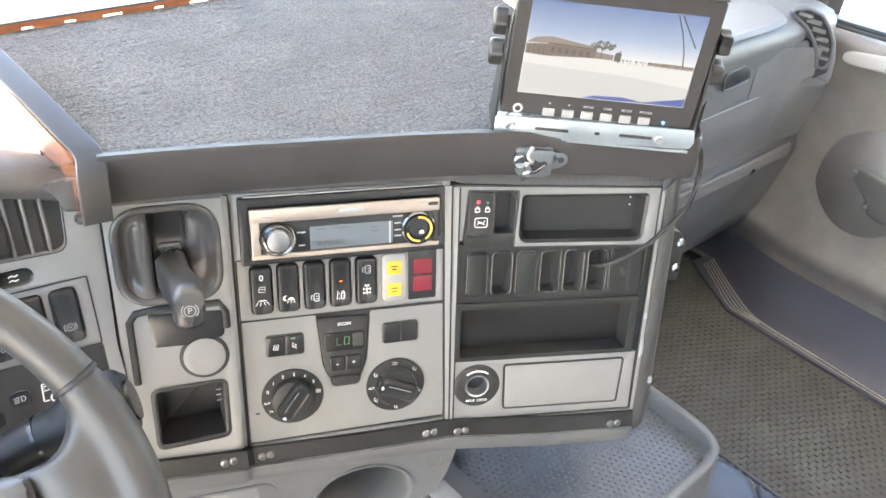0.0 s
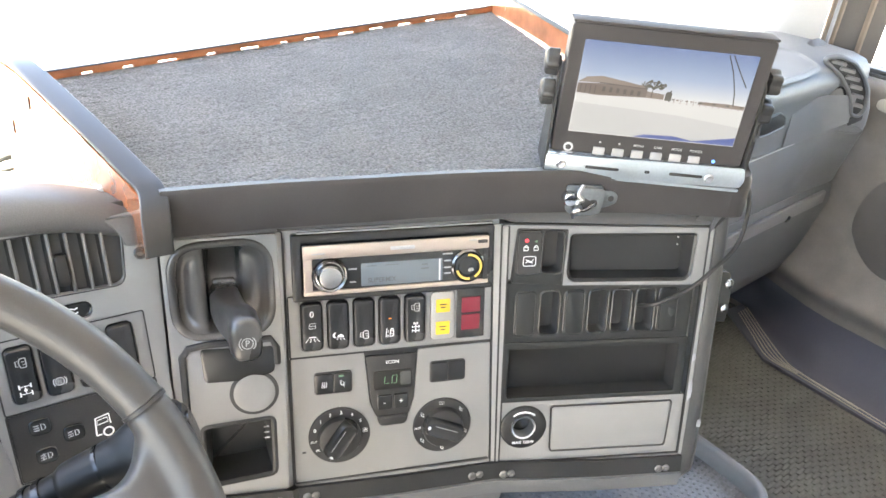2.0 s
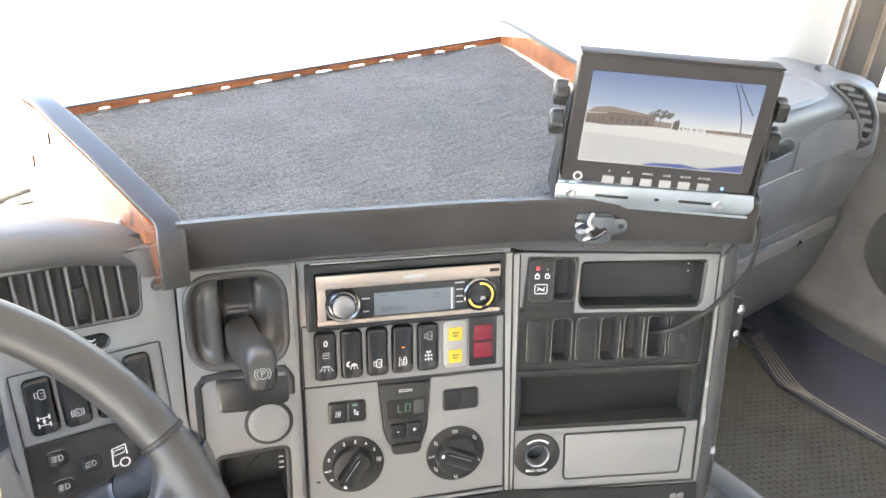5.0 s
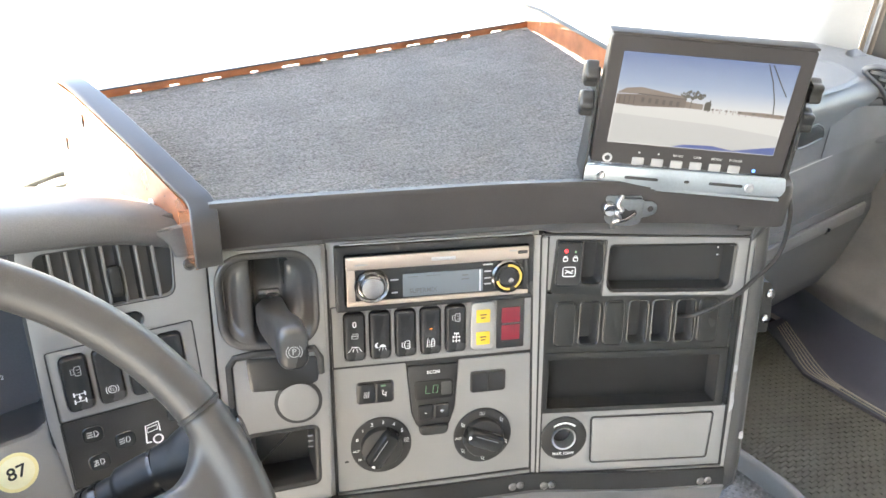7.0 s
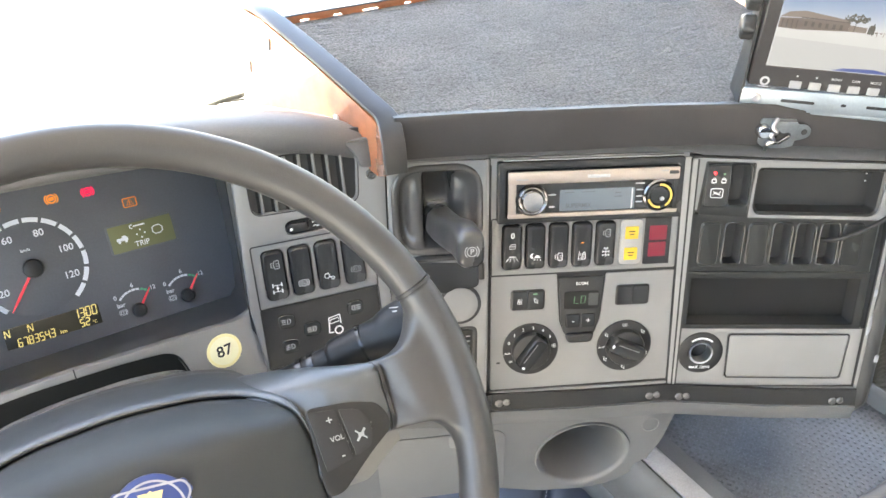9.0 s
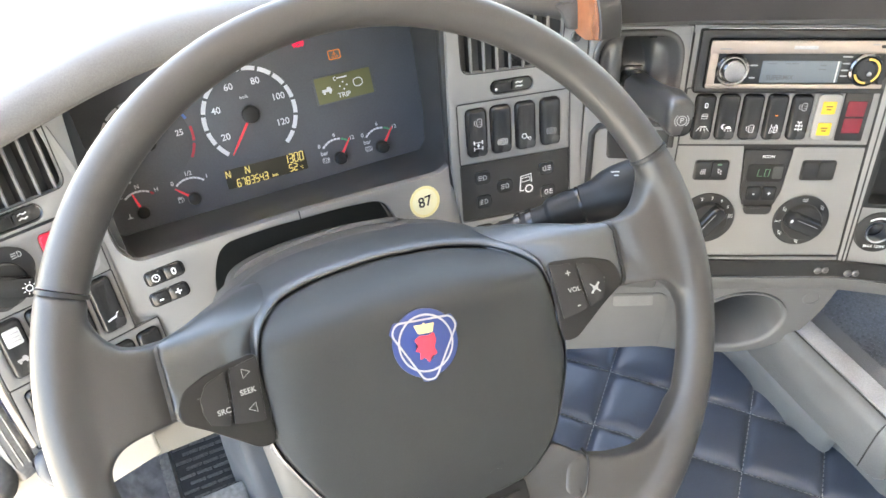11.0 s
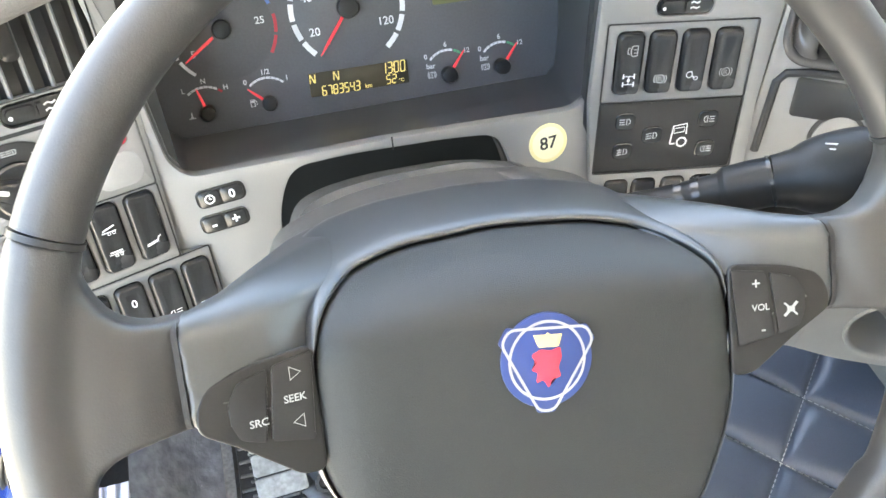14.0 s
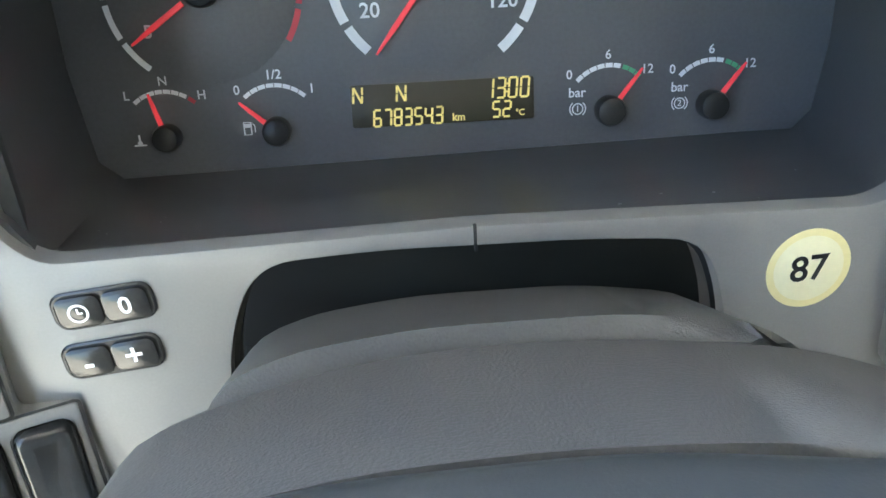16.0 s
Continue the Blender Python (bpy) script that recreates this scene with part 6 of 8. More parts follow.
# right panel with slots and trays
rp = P_RIGHT
slots = [rrect(21, 48, 5, 4, x, 35) for x in (9.5, 36, 62.5, 89, 115, 141.5, 167)]
big = rounded([(52, 121), (192, 120), (190, 72), (182, 67), (56, 69), (51, 76)], 6, 4)
two = [rrect(25.5, 46, 4, 4, 10, 101), rrect(23.5, 46, 6, 4, 34.5, 101.5)]
top_rim = rounded([(-20, 132), (208, 126), (204, 62), (46.5, 65), (48.6, 125.5), (-4, 127), (-8, 73), (-15, 73)], 1.5, 2)
part("right_fascia_top", plate(top_rim, [big], 6, 0.6), SILVER, con, m=rp)
part("switch_insert", plate(rounded([(-3, 126), (48, 125), (46, 66), (-7, 69)], 1.5, 2), two, 6, 0.5), CHARCOAL, con, "charcoal insert round the lock switch", m=rp @ at(0, 0, -0.3))
part("right_surround", plate(rounded([(-22, 134), (212, 129), (207, -144), (-14, -142)], 3, 3), [], 6, 0.6), SILVER_EDGE, con, m=rp @ at(0, 0, -26))
part("right_backing", slab(rounded([(-18, 130), (206, 125), (202, -140), (-12, -138)], 3, 3), -24, -20, 0.6), DARK_VOID, con, m=rp)
part("slot_fascia", plate(rrect(206, 67, 2, 2, 90, 35.5), slots, 8, 0.6), CHARCOAL, con, "charcoal plate with open switch slots", m=rp @ at(0, 0, -0.5))
for x in (9.5, 62.5, 167):
    part("slot_blank", slab(rrect(20, 47, 4.5, 4, x, 35), -6, 1.8, 1.0), CHARCOAL, con, m=rp)
part("blank_notch", slab(rounded([(-4, 5), (4, 1), (4, -4), (0, -7), (-4, -1)], 1, 2), -1, 2.0, 0.1), DARK_VOID, con, m=rp @ at(171, 34))
for x in (36, 89, 115, 141.5):
    part("open_slot", loft([(rrect(20.4, 47.4, 5, 4, x, 35), -1), (rrect(18, 45, 4, 4, x, 35), -3), (rrect(16, 43, 4, 4, x, 35), -18)]), DARK_VOID, con, m=rp)
part("big_slot", loft([(offset(big, -0.5), -1), (offset(big, -3), -3), (offset(big, -7), -18.5)]), BLACK, con, "dark open storage slot", m=rp)
for y in (112, 104):
    part("slot_pin", lathe([(0.9, 0), (0.9, 1), (0.4, 1.2)], 8), WHITE_PLASTIC, con, m=rp @ at(176, y, -14))
m = rp @ at(10, 101)
al = part("alarm_panel", slab(rrect(24.6, 45, 3.6, 4), -4, 1.2, 0.8), BLACK, con, "black switch panel with red lamp", m=m)
part("red_lamp", lathe([(1.9, 0.8), (1.9, 1.6), (1.2, 2.2)], 16), RED_LED, al, m=m @ at(-4, 14))
part("green_lamp", lathe([(1.2, 0.8), (1.2, 1.5), (0.8, 1.8)], 12), GREEN_LED, al, m=m @ at(6, 13))
bm = bmesh.new()
for x in (-4.5, 6):
    stroke(bm, rrect(4.4, 3.6, 0.4, 1, x, 5.2), 0.9, closed=True), stroke(bm, arc(x, 7.2, 1.5, 0, 180, 6), 0.7)
stroke(bm, rrect(13, 10, 2, 3, 0, -8), 0.9, closed=True), stroke(bm, [(-4, -10), (-1, -7), (2, -9), (4, -6)], 1.0), stroke(bm, [(-4, -6), (0, -9), (4, -10)], 0.8)
part("symbol", bm, ICON, al, m=m @ at(0, 0, 1.1))
part("open_slot", loft([(rrect(23, 45.4, 6, 4, 34.5, 101.5), -1), (rrect(21, 43, 5, 4, 34.5, 101.5), -3), (rrect(19, 41, 5, 4, 34.5, 101.5), -18)]), DARK_VOID, con, m=rp)
dn = rrect(207, 69, 2, 2, 91.5, -31.5)
part("tray_frame", plate(dn, [rrect(190, 56, 1.5, 2, 90, -33)], 8, 1.2), CHARCOAL, con, "charcoal frame of the open tray", m=rp @ at(0, 0, 1.2))
part("tray_inside", loft([(rrect(190, 56, 1.5, 2, 90, -33), -2), (rrect(186, 52, 1.5, 2, 90, -33), -20)]), BLACK, con, "dark open tray", m=rp)
part("right_fascia_low", plate(rrect(209, 73, 1.5, 2, 95, -103), [circle(25.5, 40, 16, -97), rounded([(45, -73), (187, -73), (184, -131), (47, -130)], 5, 4)], 6, 0.6), SILVER, con, m=rp)
part("flap_gap", slab(rounded([(45, -73), (187, -73), (184, -131), (47, -130)], 5, 4), -8, -4.5, 0.4), INK, con, m=rp)
part("flap", slab(rounded([(47, -75), (185, -75), (182, -129), (49, -128)], 4, 4), -4, 1.0, 1.2), SILVER, con, "closed silver flap", m=rp)
sk = part("power_socket", loft([(circle(25, 40, 16, -97), -3), (circle(25, 40, 16, -97), 1.0), (circle(23.6, 40, 16, -97), 1.8), (circle(14, 40, 16, -97), 1.6), (circle(12.5, 40, 16, -97), -14)]), BLACK, con, "black power socket with chrome ring", m=rp)
part("socket_ring", loft([(circle(13.6, 36), 1.4), (circle(13.4, 36), 2.6), (circle(11.6, 36), 2.2), (circle(11.0, 36), -12)], None, False), STEEL, sk, m=rp @ at(16, -97))
bm = bmesh.new()
stroke(bm, arc(16, -97, 18.5, 130, 50, 10), 2.0, 2.0)
part("symbol", bm, ICON, sk, m=rp)
words("MAX 120W", 3.6, ICON, sk, rp @ at(16, -115, 2.2), "lettering")
# console body: dark frame round the panels, lower rail with screws
q = lambda P, x, y, z=0.0: P @ Vector((x / 1000, y / 1000, z / 1000))
top = [q(P_DRIVER, 78, 128, 6), q(P_BRAKE, -76, 158, 3), q(P_BRAKE, 30, 158, 3), q(P_CENTRE, -155, 160, 3), q(P_CENTRE, -46, 160, 4), q(P_CENTRE, 62, 158, 3), q(P_RIGHT, -10, 135, 2), q(P_RIGHT, 110, 131, 3), q(P_RIGHT, 205, 128.5, 2), q(P_RIGHT, 222, 124, -6), q(P_RIGHT, 230, 118, -30)]
rows = [top, [p + Vector((0.004, 0.008, 0.018)) for p in top], [p + Vector((0.02, 0.045, 0.022)) for p in top], [p + Vector((0.08, 0.16, -0.02)) for p in top]]
part("top_rail", thickened(sheet(rows), 0.004), DASH_PAD, con, "grey soft upper rail", angle=60)
low = [q(P_BRAKE, -76, -112, 2), q(P_BRAKE, 26, -118, 2), q(P_CENTRE, -152, -122, 2), q(P_CENTRE, -46, -124, 3), q(P_CENTRE, 60, -124, 2), q(P_RIGHT, -14, -144, 1), q(P_RIGHT, 100, -149, 3), q(P_RIGHT, 205, -150, 2)]
rows = [[p + Vector((0.002, 0.004, 0.006)) for p in low], [p + Vector((0.001, 0.0, -0.014)) for p in low]]
part("screw_rail", thickened(sheet(rows), 0.006), BLACK, con, "black lower rail with screws", angle=60)
rows = [[p + Vector((-0.002, -0.004, -0.013)) for p in low], [p + Vector((-0.002, -0.003, -0.03)) for p in low], [p + Vector((0.006, 0.012, -0.042)) for p in low], [p + Vector((0.06, 0.12, -0.045)) for p in low]]
part("lower_rail", thickened(sheet(rows), 0.004), PAD_MID, con, "grey lower rail", angle=60)
for P, x, y in ((P_BRAKE, 8, -121), (P_CENTRE, -139, -127), (P_CENTRE, 38, -130), (P_RIGHT, -4, -152), (P_RIGHT, 178, -158)):
    mm_ = P @ at(x, y, 4.5)
    put("screw", SCREW, con, mm_)
    put("screw", SCREW, con, mm_ @ at(8.5, 0.8, 0) @ Matrix.Diagonal((0.9, 0.9, 1.2, 1)))
part("edge_strip", tube([q(rp, 207, 130, -1.5), q(rp, 205.5, 0, -1.5), q(rp, 204, -144, -1.5)], 0.003, section=rrect(5, 5, 1, 2), up=rp.to_3x3() @ Vector((0, 0, 1))), SILVER, con, "thin silver edge strip")
turn_in = lambda pts, z: spline([q(rp, x, y, z) for x, y in pts], 6)
rows = [turn_in(((186, 134), (206, 132), (209.5, 126), (208, -30), (205.5, -138), (203, -150), (186, -168)), 1),
        turn_in(((188, 140), (210, 138), (215, 128), (214, -30), (212, -142), (208, -158), (188, -176)), 3.2),
        turn_in(((190, 143), (214, 141), (221, 129), (221, -30), (219, -146), (212, -167), (190, -182)), 2.0),
        turn_in(((190, 145), (217, 143), (226, 130), (226.5, -30), (225, -150), (216, -173), (190, -187)), -3),
        turn_in(((190, 145), (219, 143), (229, 130), (229.5, -30), (228, -152), (218, -176), (190, -189)), -14),
        turn_in(((190, 144), (221, 142), (231, 129), (232, -30), (231, -152), (220, -176), (190, -189)), -170)]
part("side_cheek", thickened(sheet(rows), 0.003), CHEEK, con, "grey rounded side cheek", angle=60)
part("cheek_scar", slab(rrect(5, 9, 1.5, 3), -2, 1.0, 0.6), WEATHERED, con, "pale worn scar", m=rp @ at(221, -104, 2))
for x, y, h in ((205.5, -62, 26), (205, -22, 10)):
    part("strip_chip", slab(rounded([(-2, -h / 2), (1.5, -h / 3), (2.4, 0), (1, h / 2), (-2.4, h / 3)], 0.8, 2), 0, 0.5, 0.2), WEATHERED, con, m=rp @ at(x, y, 1.3))
br = part("side_bracket", slab(rounded([(218, 76), (240, 72), (243, 44), (241, 15), (220, 17)], 3, 3), -26, 0.5, 1.0), CHARCOAL, con, "black side bracket with bolts", m=rp @ at(0, 0, -8) @ at(0, 0, 0))
for x, y in ((238, 60), (236, 32)):
    put("bolt", finish(lathe([(6, 0), (6, 1.2), (5, 3), (2.5, 4)], 18), "bolt", CHROME), br, rp @ at(x, y, -7.5) @ pose(0, 0, 0, 0, 20, 0))

groove(rrect(205, 64, 1.5, 2, -47, 60), P_CENTRE, con)
groove(rrect(208, 140, 1.5, 2, -46, -42.5), P_CENTRE, con)
groove(rrect(10, 283, 1, 2, -157, 16), P_CENTRE @ at(0, 0, 0.4), con, 1.2)
part("trim_strip", slab([(53.5, 152), (62, 152), (64.5, -128), (59, -128)], -10, 1.4, 0.8), SILVER_EDGE, con, m=P_CENTRE)
part("trim_strip", slab([(-21, 130), (-13.5, 130), (-9.5, -140), (-15.5, -140)], -26, 1.6, 0.8), SILVER_EDGE, con, m=rp)
groove(top_rim, rp, con)
groove(rrect(210, 74, 1.5, 2, 95, -103), rp, con)
groove(rounded([(46, -74), (186, -74), (183, -130), (48, -129)], 4, 4), rp @ at(0, 0, 0.4), con, 1.3)
groove(circle(25.4, 40, 16, -97), rp, con, 1.2)
for x in (9.5, 62.5, 167):
    groove(rrect(20.6, 47.6, 4.5, 4, x, 35), rp @ at(0, 0, -0.3), con, 0.9)
def joint(m, a, b, width=1.6, z=0.9):
    part("panel_joint", slab([(a[0] - width / 2, a[1]), (a[0] + width / 2, a[1]), (b[0] + width / 2, b[1]), (b[0] - width / 2, b[1])], -3, z, 0.1), INK, con, m=m)


joint(P_CENTRE, (53.4, 150), (59, -122), 1.8, 1.6), joint(P_CENTRE, (62.3, 150), (64.8, -122), 2.0, 1.5)
joint(rp, (-13.2, 130), (-9.4, -140), 1.8, 1.7), joint(rp, (203.6, 126), (201, -141), 1.6)
joint(P_CENTRE, (-151.6, 150), (-151.6, -120), 2.2, 1.6), joint(P_CENTRE, (-162.4, 150), (-162.4, -120), 2.2, 1.6)
part("lower_trim", slab([(-150, -114), (58, -114), (58.5, -121), (-150, -120)], -6, 1.4, 0.6), SILVER, con, "silver trim over the lower rail", m=P_CENTRE)
part("lower_trim", slab([(-9, -141.6), (202, -142), (202, -148), (-9, -146)], -6, 1.4, 0.6), SILVER, con, m=rp)
SLOT_LIP = material("glossy_slot_lip", (0.03, 0.0305, 0.03), 0.2, 0, 0.05, 800, 0, 0.1, spec=0.7)
for loop in [rrect(21, 48, 5, 4, x, 35) for x in (9.5, 36, 62.5, 89, 115, 141.5, 167)] + two:
    part("slot_lip", loft([(offset(loop, 1.5), -0.6), (offset(loop, 1.1), 0.5), (offset(loop, 0.4), 0.9), (offset(loop, -0.3), 0.6), (offset(loop, -0.7), -0.4), (offset(loop, -0.8), -2.5)], None, False), SLOT_LIP, con, "raised glossy slot lip", m=rp, angle=60)

# ---- radio ----
radio = thing("car_radio", "single-DIN car radio with champagne trim and two chrome knobs", "radio", P_CENTRE @ at(-45, 118, 4))
rm = P_CENTRE @ at(-44, 120)
part("mounting_frame", plate(rrect(198, 66, 2.5, 3, -1.5, 1), [rrect(183, 51, 2, 3)], 10, 1.2), BLACK_GLOSS, radio, "glossy black mounting frame", m=rm @ at(0, 0, 6))
part("face", slab(rrect(182, 50, 2, 3), -6, 9, 1.0), BLACK_GLOSS, radio, "glossy black face", m=rm)
part("top_trim", slab(rrect(181, 13, 1.5, 3, 0, 18), 8, 11, 0.8), BRONZE, radio, "champagne metal strip", m=rm)
part("bottom_trim", slab(rrect(181, 4.5, 1, 3, 0, -22.6), 8, 11, 0.8), BRONZE, radio, m=rm)
part("side_trim", slab(rrect(8, 36, 1, 3, -86, -5), 8, 10.6, 0.8), BRONZE, radio, m=rm)
part("side_trim", slab(rrect(5, 36, 1, 3, 87.5, -5), 8, 10.6, 0.8), BLACK_GLOSS, radio, m=rm)
sd = part("display", slab(rrect(80, 23, 1, 3, 4, -7.5), 8.5, 9.6, 0.2), LCD_RADIO, radio, "grey-blue lit display", m=rm)
part("display_edge", slab(rrect(1.6, 22, 0.4, 2, 41, -7.5), 9.6, 9.8, 0.05), STEEL, sd, m=rm)
words("SUPERMIX", 5.0, LCD_DIGIT, sd, rm @ at(-16, -13.5, 9.9), "segment_text", stretch=0.9)
for x, y, w_, h_ in ((-26, 1, 10, 0.8), (-6, 1, 14, 0.8), (26, -1, 6, 1.4), (26, -5, 8, 1.2)):
    part("display_bar", slab(rrect(w_, h_, 0.2, 1, x, y), 9.6, 9.8, 0.03), LCD_DIGIT, sd, m=rm)
part("name_bar", slab(rrect(24, 3.6, 1, 2, 4, 18), 11, 11.5, 0.2), STEEL, radio, "plain metal bar in place of the maker's name", m=rm)
for x, y, w_ in ((-44, -1, 8), (-44, -14, 6), (-76, 16.5, 12), (49, 1, 7), (49, -6, 7), (49, -12, 7), (49, 8, 10), (74, 21, 8)):
    part("print_bar", slab(rrect(w_, 1.4, 0.2, 1, x, y), 9, 11.2 if y > 15 else 9.3, 0.05), ICON_DIM, radio, m=rm)
part("usb_mark", slab(rrect(10, 3.4, 0.8, 2, 84, 19), 10.8, 11.4, 0.2), INK, radio, m=rm)
SPUN = material("spun_aluminium", (0.36, 0.36, 0.365), 0.34, 1.0, 0.1, 1200, 0.1, 0.2)
KNOB_METAL = material("dark_knob_chrome", (0.2, 0.2, 0.205), 0.22, 1.0, 0.05, 800, 0, 0.15)
kn = part("volume_knob", loft([(circle(17, 40), 8), (circle(17, 40), 12), (circle(15.8, 40), 13.4), (circle(13.6, 40), 12.6), (circle(12.4, 40), 13), (circle(11.6, 40), 18), (circle(10.6, 40), 19)]), KNOB_METAL, radio, "ribbed chrome volume knob", m=rm @ at(-66, -5))
part("knob_face", slab(circle(10.2, 32), 18.4, 19.6, 0.5), SPUN, kn, m=rm @ at(-66, -5))
kn = part("tuner_knob", loft([(circle(17, 40), 8), (circle(17, 40), 12.5), (circle(15.2, 40), 14), (circle(13, 40), 12)]), KNOB_METAL, radio, "chrome tuner knob with amber ring", m=rm @ at(69, -5))
bm = bmesh.new()
for a0, a1 in ((-60, 95), (195, 275)):
    stroke(bm, arc(0, 0, 12.2, a0, a1, 16), 2.4, 15.4)
part("knob_ring", bm, AMBER_RING, kn, "amber crescent ring", m=rm @ at(69, -5))
part("knob_face", loft([(circle(14, 32), 12), (circle(13.6, 32), 15.2), (circle(11, 32), 15.2), (circle(9, 32), 12.4)]), BLACK_GLOSS, kn, m=rm @ at(69, -5))
part("knob_stud", slab(circle(3, 16, 2, -3), 12, 17, 1.0), CHROME, kn, m=rm @ at(69, -5))
part("pale_strip", slab(rrect(190, 1.6, 0.4, 1, 0, 36.2), 4, 7.4, 0.3), SILVER_EDGE, radio, m=rm)


# ---- tray on the dash top ----
TZ = 1.106
tray = thing("dash_tray", "black felt-lined tray board with orange varnished sides", "tray", (0.55, 0.75, TZ))
front = [Vector((x, y, TZ)) for x, y in ((0.206, 0.624), (0.28, 0.596), (0.361, 0.560), (0.44, 0.525), (0.517, 0.485), (0.60, 0.432), (0.655, 0.389), (0.671, 0.376))]
front = spline(front, 8)
backs = [Vector((0.200 + 0.715 * k / (len(front) - 1), 0.952 + 0.034 * k / (len(front) - 1), TZ)) for k in range(len(front))]
rows = []
for k in range(49):
    t = k / 48
    rows.append([a.lerp(b, t) for a, b in zip(front, backs)])
rows = [[p + Vector((0, 0, 0.0010 * noise.noise(p * 22) + 0.0007 * noise.noise(p * 60) + 0.0009 * noise.noise(Vector((p.x * 14 + p.y * 30, p.y * 75, 0))))) for p in row] for row in rows]
part("felt", sheet(rows), FELT, tray, "charcoal felt lining", angle=80)
corner = spline([front[-2], front[-1], Vector((0.681, 0.3705, TZ)), Vector((0.690, 0.3735, TZ)), Vector((0.695, 0.385, TZ)), Vector((0.700, 0.42, TZ)), Vector((0.706, 0.48, TZ))], 5)
lip_run = front[:-2] + corner
rows = [[p + Vector((0, 0.004, -0.001)) for p in lip_run], [p + Vector((-0.001, -0.002, -0.0005)) for p in lip_run], [p + Vector((-0.002, -0.004, -0.003)) for p in lip_run], [p + Vector((-0.002, -0.004, -0.037)) for p in lip_run], [p + Vector((0.0, 0.0, -0.038)) for p in lip_run]]
part("front_lip", thickened(sheet(rows), 0.003), TRAY_BLACK, tray, "black folded front lip", angle=50)
part("felt_edge", tube([p + Vector((-0.001, -0.0015, 0.0006)) for p in front[7:]], 0.0008, 6), WEATHERED, tray, "pale cut edge of the felt")
specks(tray, 26, lambda u, v: Matrix.Translation(front[round(u * (len(front) - 1))].lerp(backs[round(u * (len(front) - 1))], 0.05 + 0.9 * v) + Vector((0, 0, 0.0012))), 0.0005, ICON_DIM, 9, "lint")
# left side board, seen from outside
bm = bmesh.new()
prof = [(0.586, 1.071), (0.591, 1.083), (0.604, 1.096), (0.630, 1.104), (0.660, 1.111), (0.74, 1.128), (0.85, 1.147), (0.893, 1.149), (0.904, 1.142), (0.918, 1.016), (0.912, 1.004), (0.86, 1.02), (0.80, 1.03), (0.70, 1.045), (0.66, 1.05), (0.625, 1.05)]
wx = lambda y: 0.2015 - 0.115 * max(0.0, y - 0.62) - 0.36 * max(0.0, 0.632 - y)
def side_board(x_of, th):
    bm = bmesh.new()
    a = [bm.verts.new((x_of(y), y, z)) for y, z in prof]
    b = [bm.verts.new((x_of(y) + th, y, z)) for y, z in prof]
    bmesh.ops.triangle_fill(bm, use_beauty=True, edges=[bm.edges.new((a[k - 1], a[k])) for k in range(len(a))])
    bmesh.ops.triangle_fill(bm, use_beauty=True, edges=[bm.edges.new((b[k - 1], b[k])) for k in range(len(b))])
    bridge(bm, a, b)
    return bm
part("left_board", side_board(lambda y: wx(y) - 0.010, 0.006), WOOD, tray, "glossy orange left side board")
# black edging along its upper edge
EDGING = material("satin_black_coated_edging", (0.026, 0.0255, 0.025), 0.33, 0, 0.05, 600, 0.1, 0.05, spec=0.35)
edge = spline([(wx(y) + 0.0015, y, z) for y, z in ((0.584, 1.072), (0.588, 1.084), (0.602, 1.098), (0.630, 1.107), (0.660, 1.114), (0.74, 1.131), (0.85, 1.150), (0.898, 1.152))], 6)
part("edging", tube(edge, 0.006, section=rrect(4, 23, 1.6, 3), up=(1, 0, 0)), EDGING, tray, "flat black edging flange", angle=50)
part("board_bolt", lathe([(5, 0), (5, 2), (3, 3)], 16), STEEL, tray, m=panel(wx(0.70) - 0.010, 0.70, 1.083, -90, 0))
for y, z in ((0.834, 1.124), (0.889, 1.083)):
    part("board_slot", slab(rrect(15, 5, 2.4, 3), 0, 0.5, 0.1), INK, tray, m=panel(wx(y) - 0.0102, y, z, -90, 0, 80))
# back board with slots that let the sun through
span = (backs[-1] - backs[0])
bx = span.normalized()
pb = Matrix.Translation(backs[0]) @ Matrix((bx, Vector((0, 0, 1)), bx.cross(Vector((0, 0, 1))))).transposed().to_4x4()
length = span.length * 1000
cuts = []
for x, w_ in ((58, 13), (105, 13), (154, 24), (212, 12), (266, 27), (318, 12), (362, 26), (420, 28), (474, 26), (528, 26), (580, 20), (646, 26)):
    cuts.append(rrect(w_, 2.6, 1.2, 3, x, 1.4))
part("back_board", plate([(-12, -6), (length + 4, -6), (length + 4, 9), (-12, 9)], cuts, 4, 0.4), WOOD, tray, "orange back board with slots", m=pb @ at(0, 0, 4))
part("back_edging", slab([(-12, 8.8), (length + 4, 8.8), (length + 4, 10.0), (-12, 10.0)], -1, 5, 0.4), BLACK, tray, m=pb)
# right board
ra, rb_ = Vector((0.692, 0.370, TZ)), backs[-1] + Vector((0.01, 0.012, 0))
rx = (rb_ - ra).normalized()
pr = Matrix.Translation(ra) @ Matrix((rx, Vector((0, 0, 1)), rx.cross(Vector((0, 0, 1))))).transposed().to_4x4()
lr = (rb_ - ra).length * 1000
part("right_board", slab([(150, -6), (lr, -6), (lr, 30), (lr - 60, 34), (220, 30), (150, 12)], -4, 4, 0.6), WOOD, tray, "orange right side board", m=pr)
part("right_edging", tube([pr @ Vector((x / 1000, y / 1000, 0)) for x, y in ((150, 12), (220, 31), (lr - 60, 35), (lr, 31))], 0.004, 10), BLACK, tray)
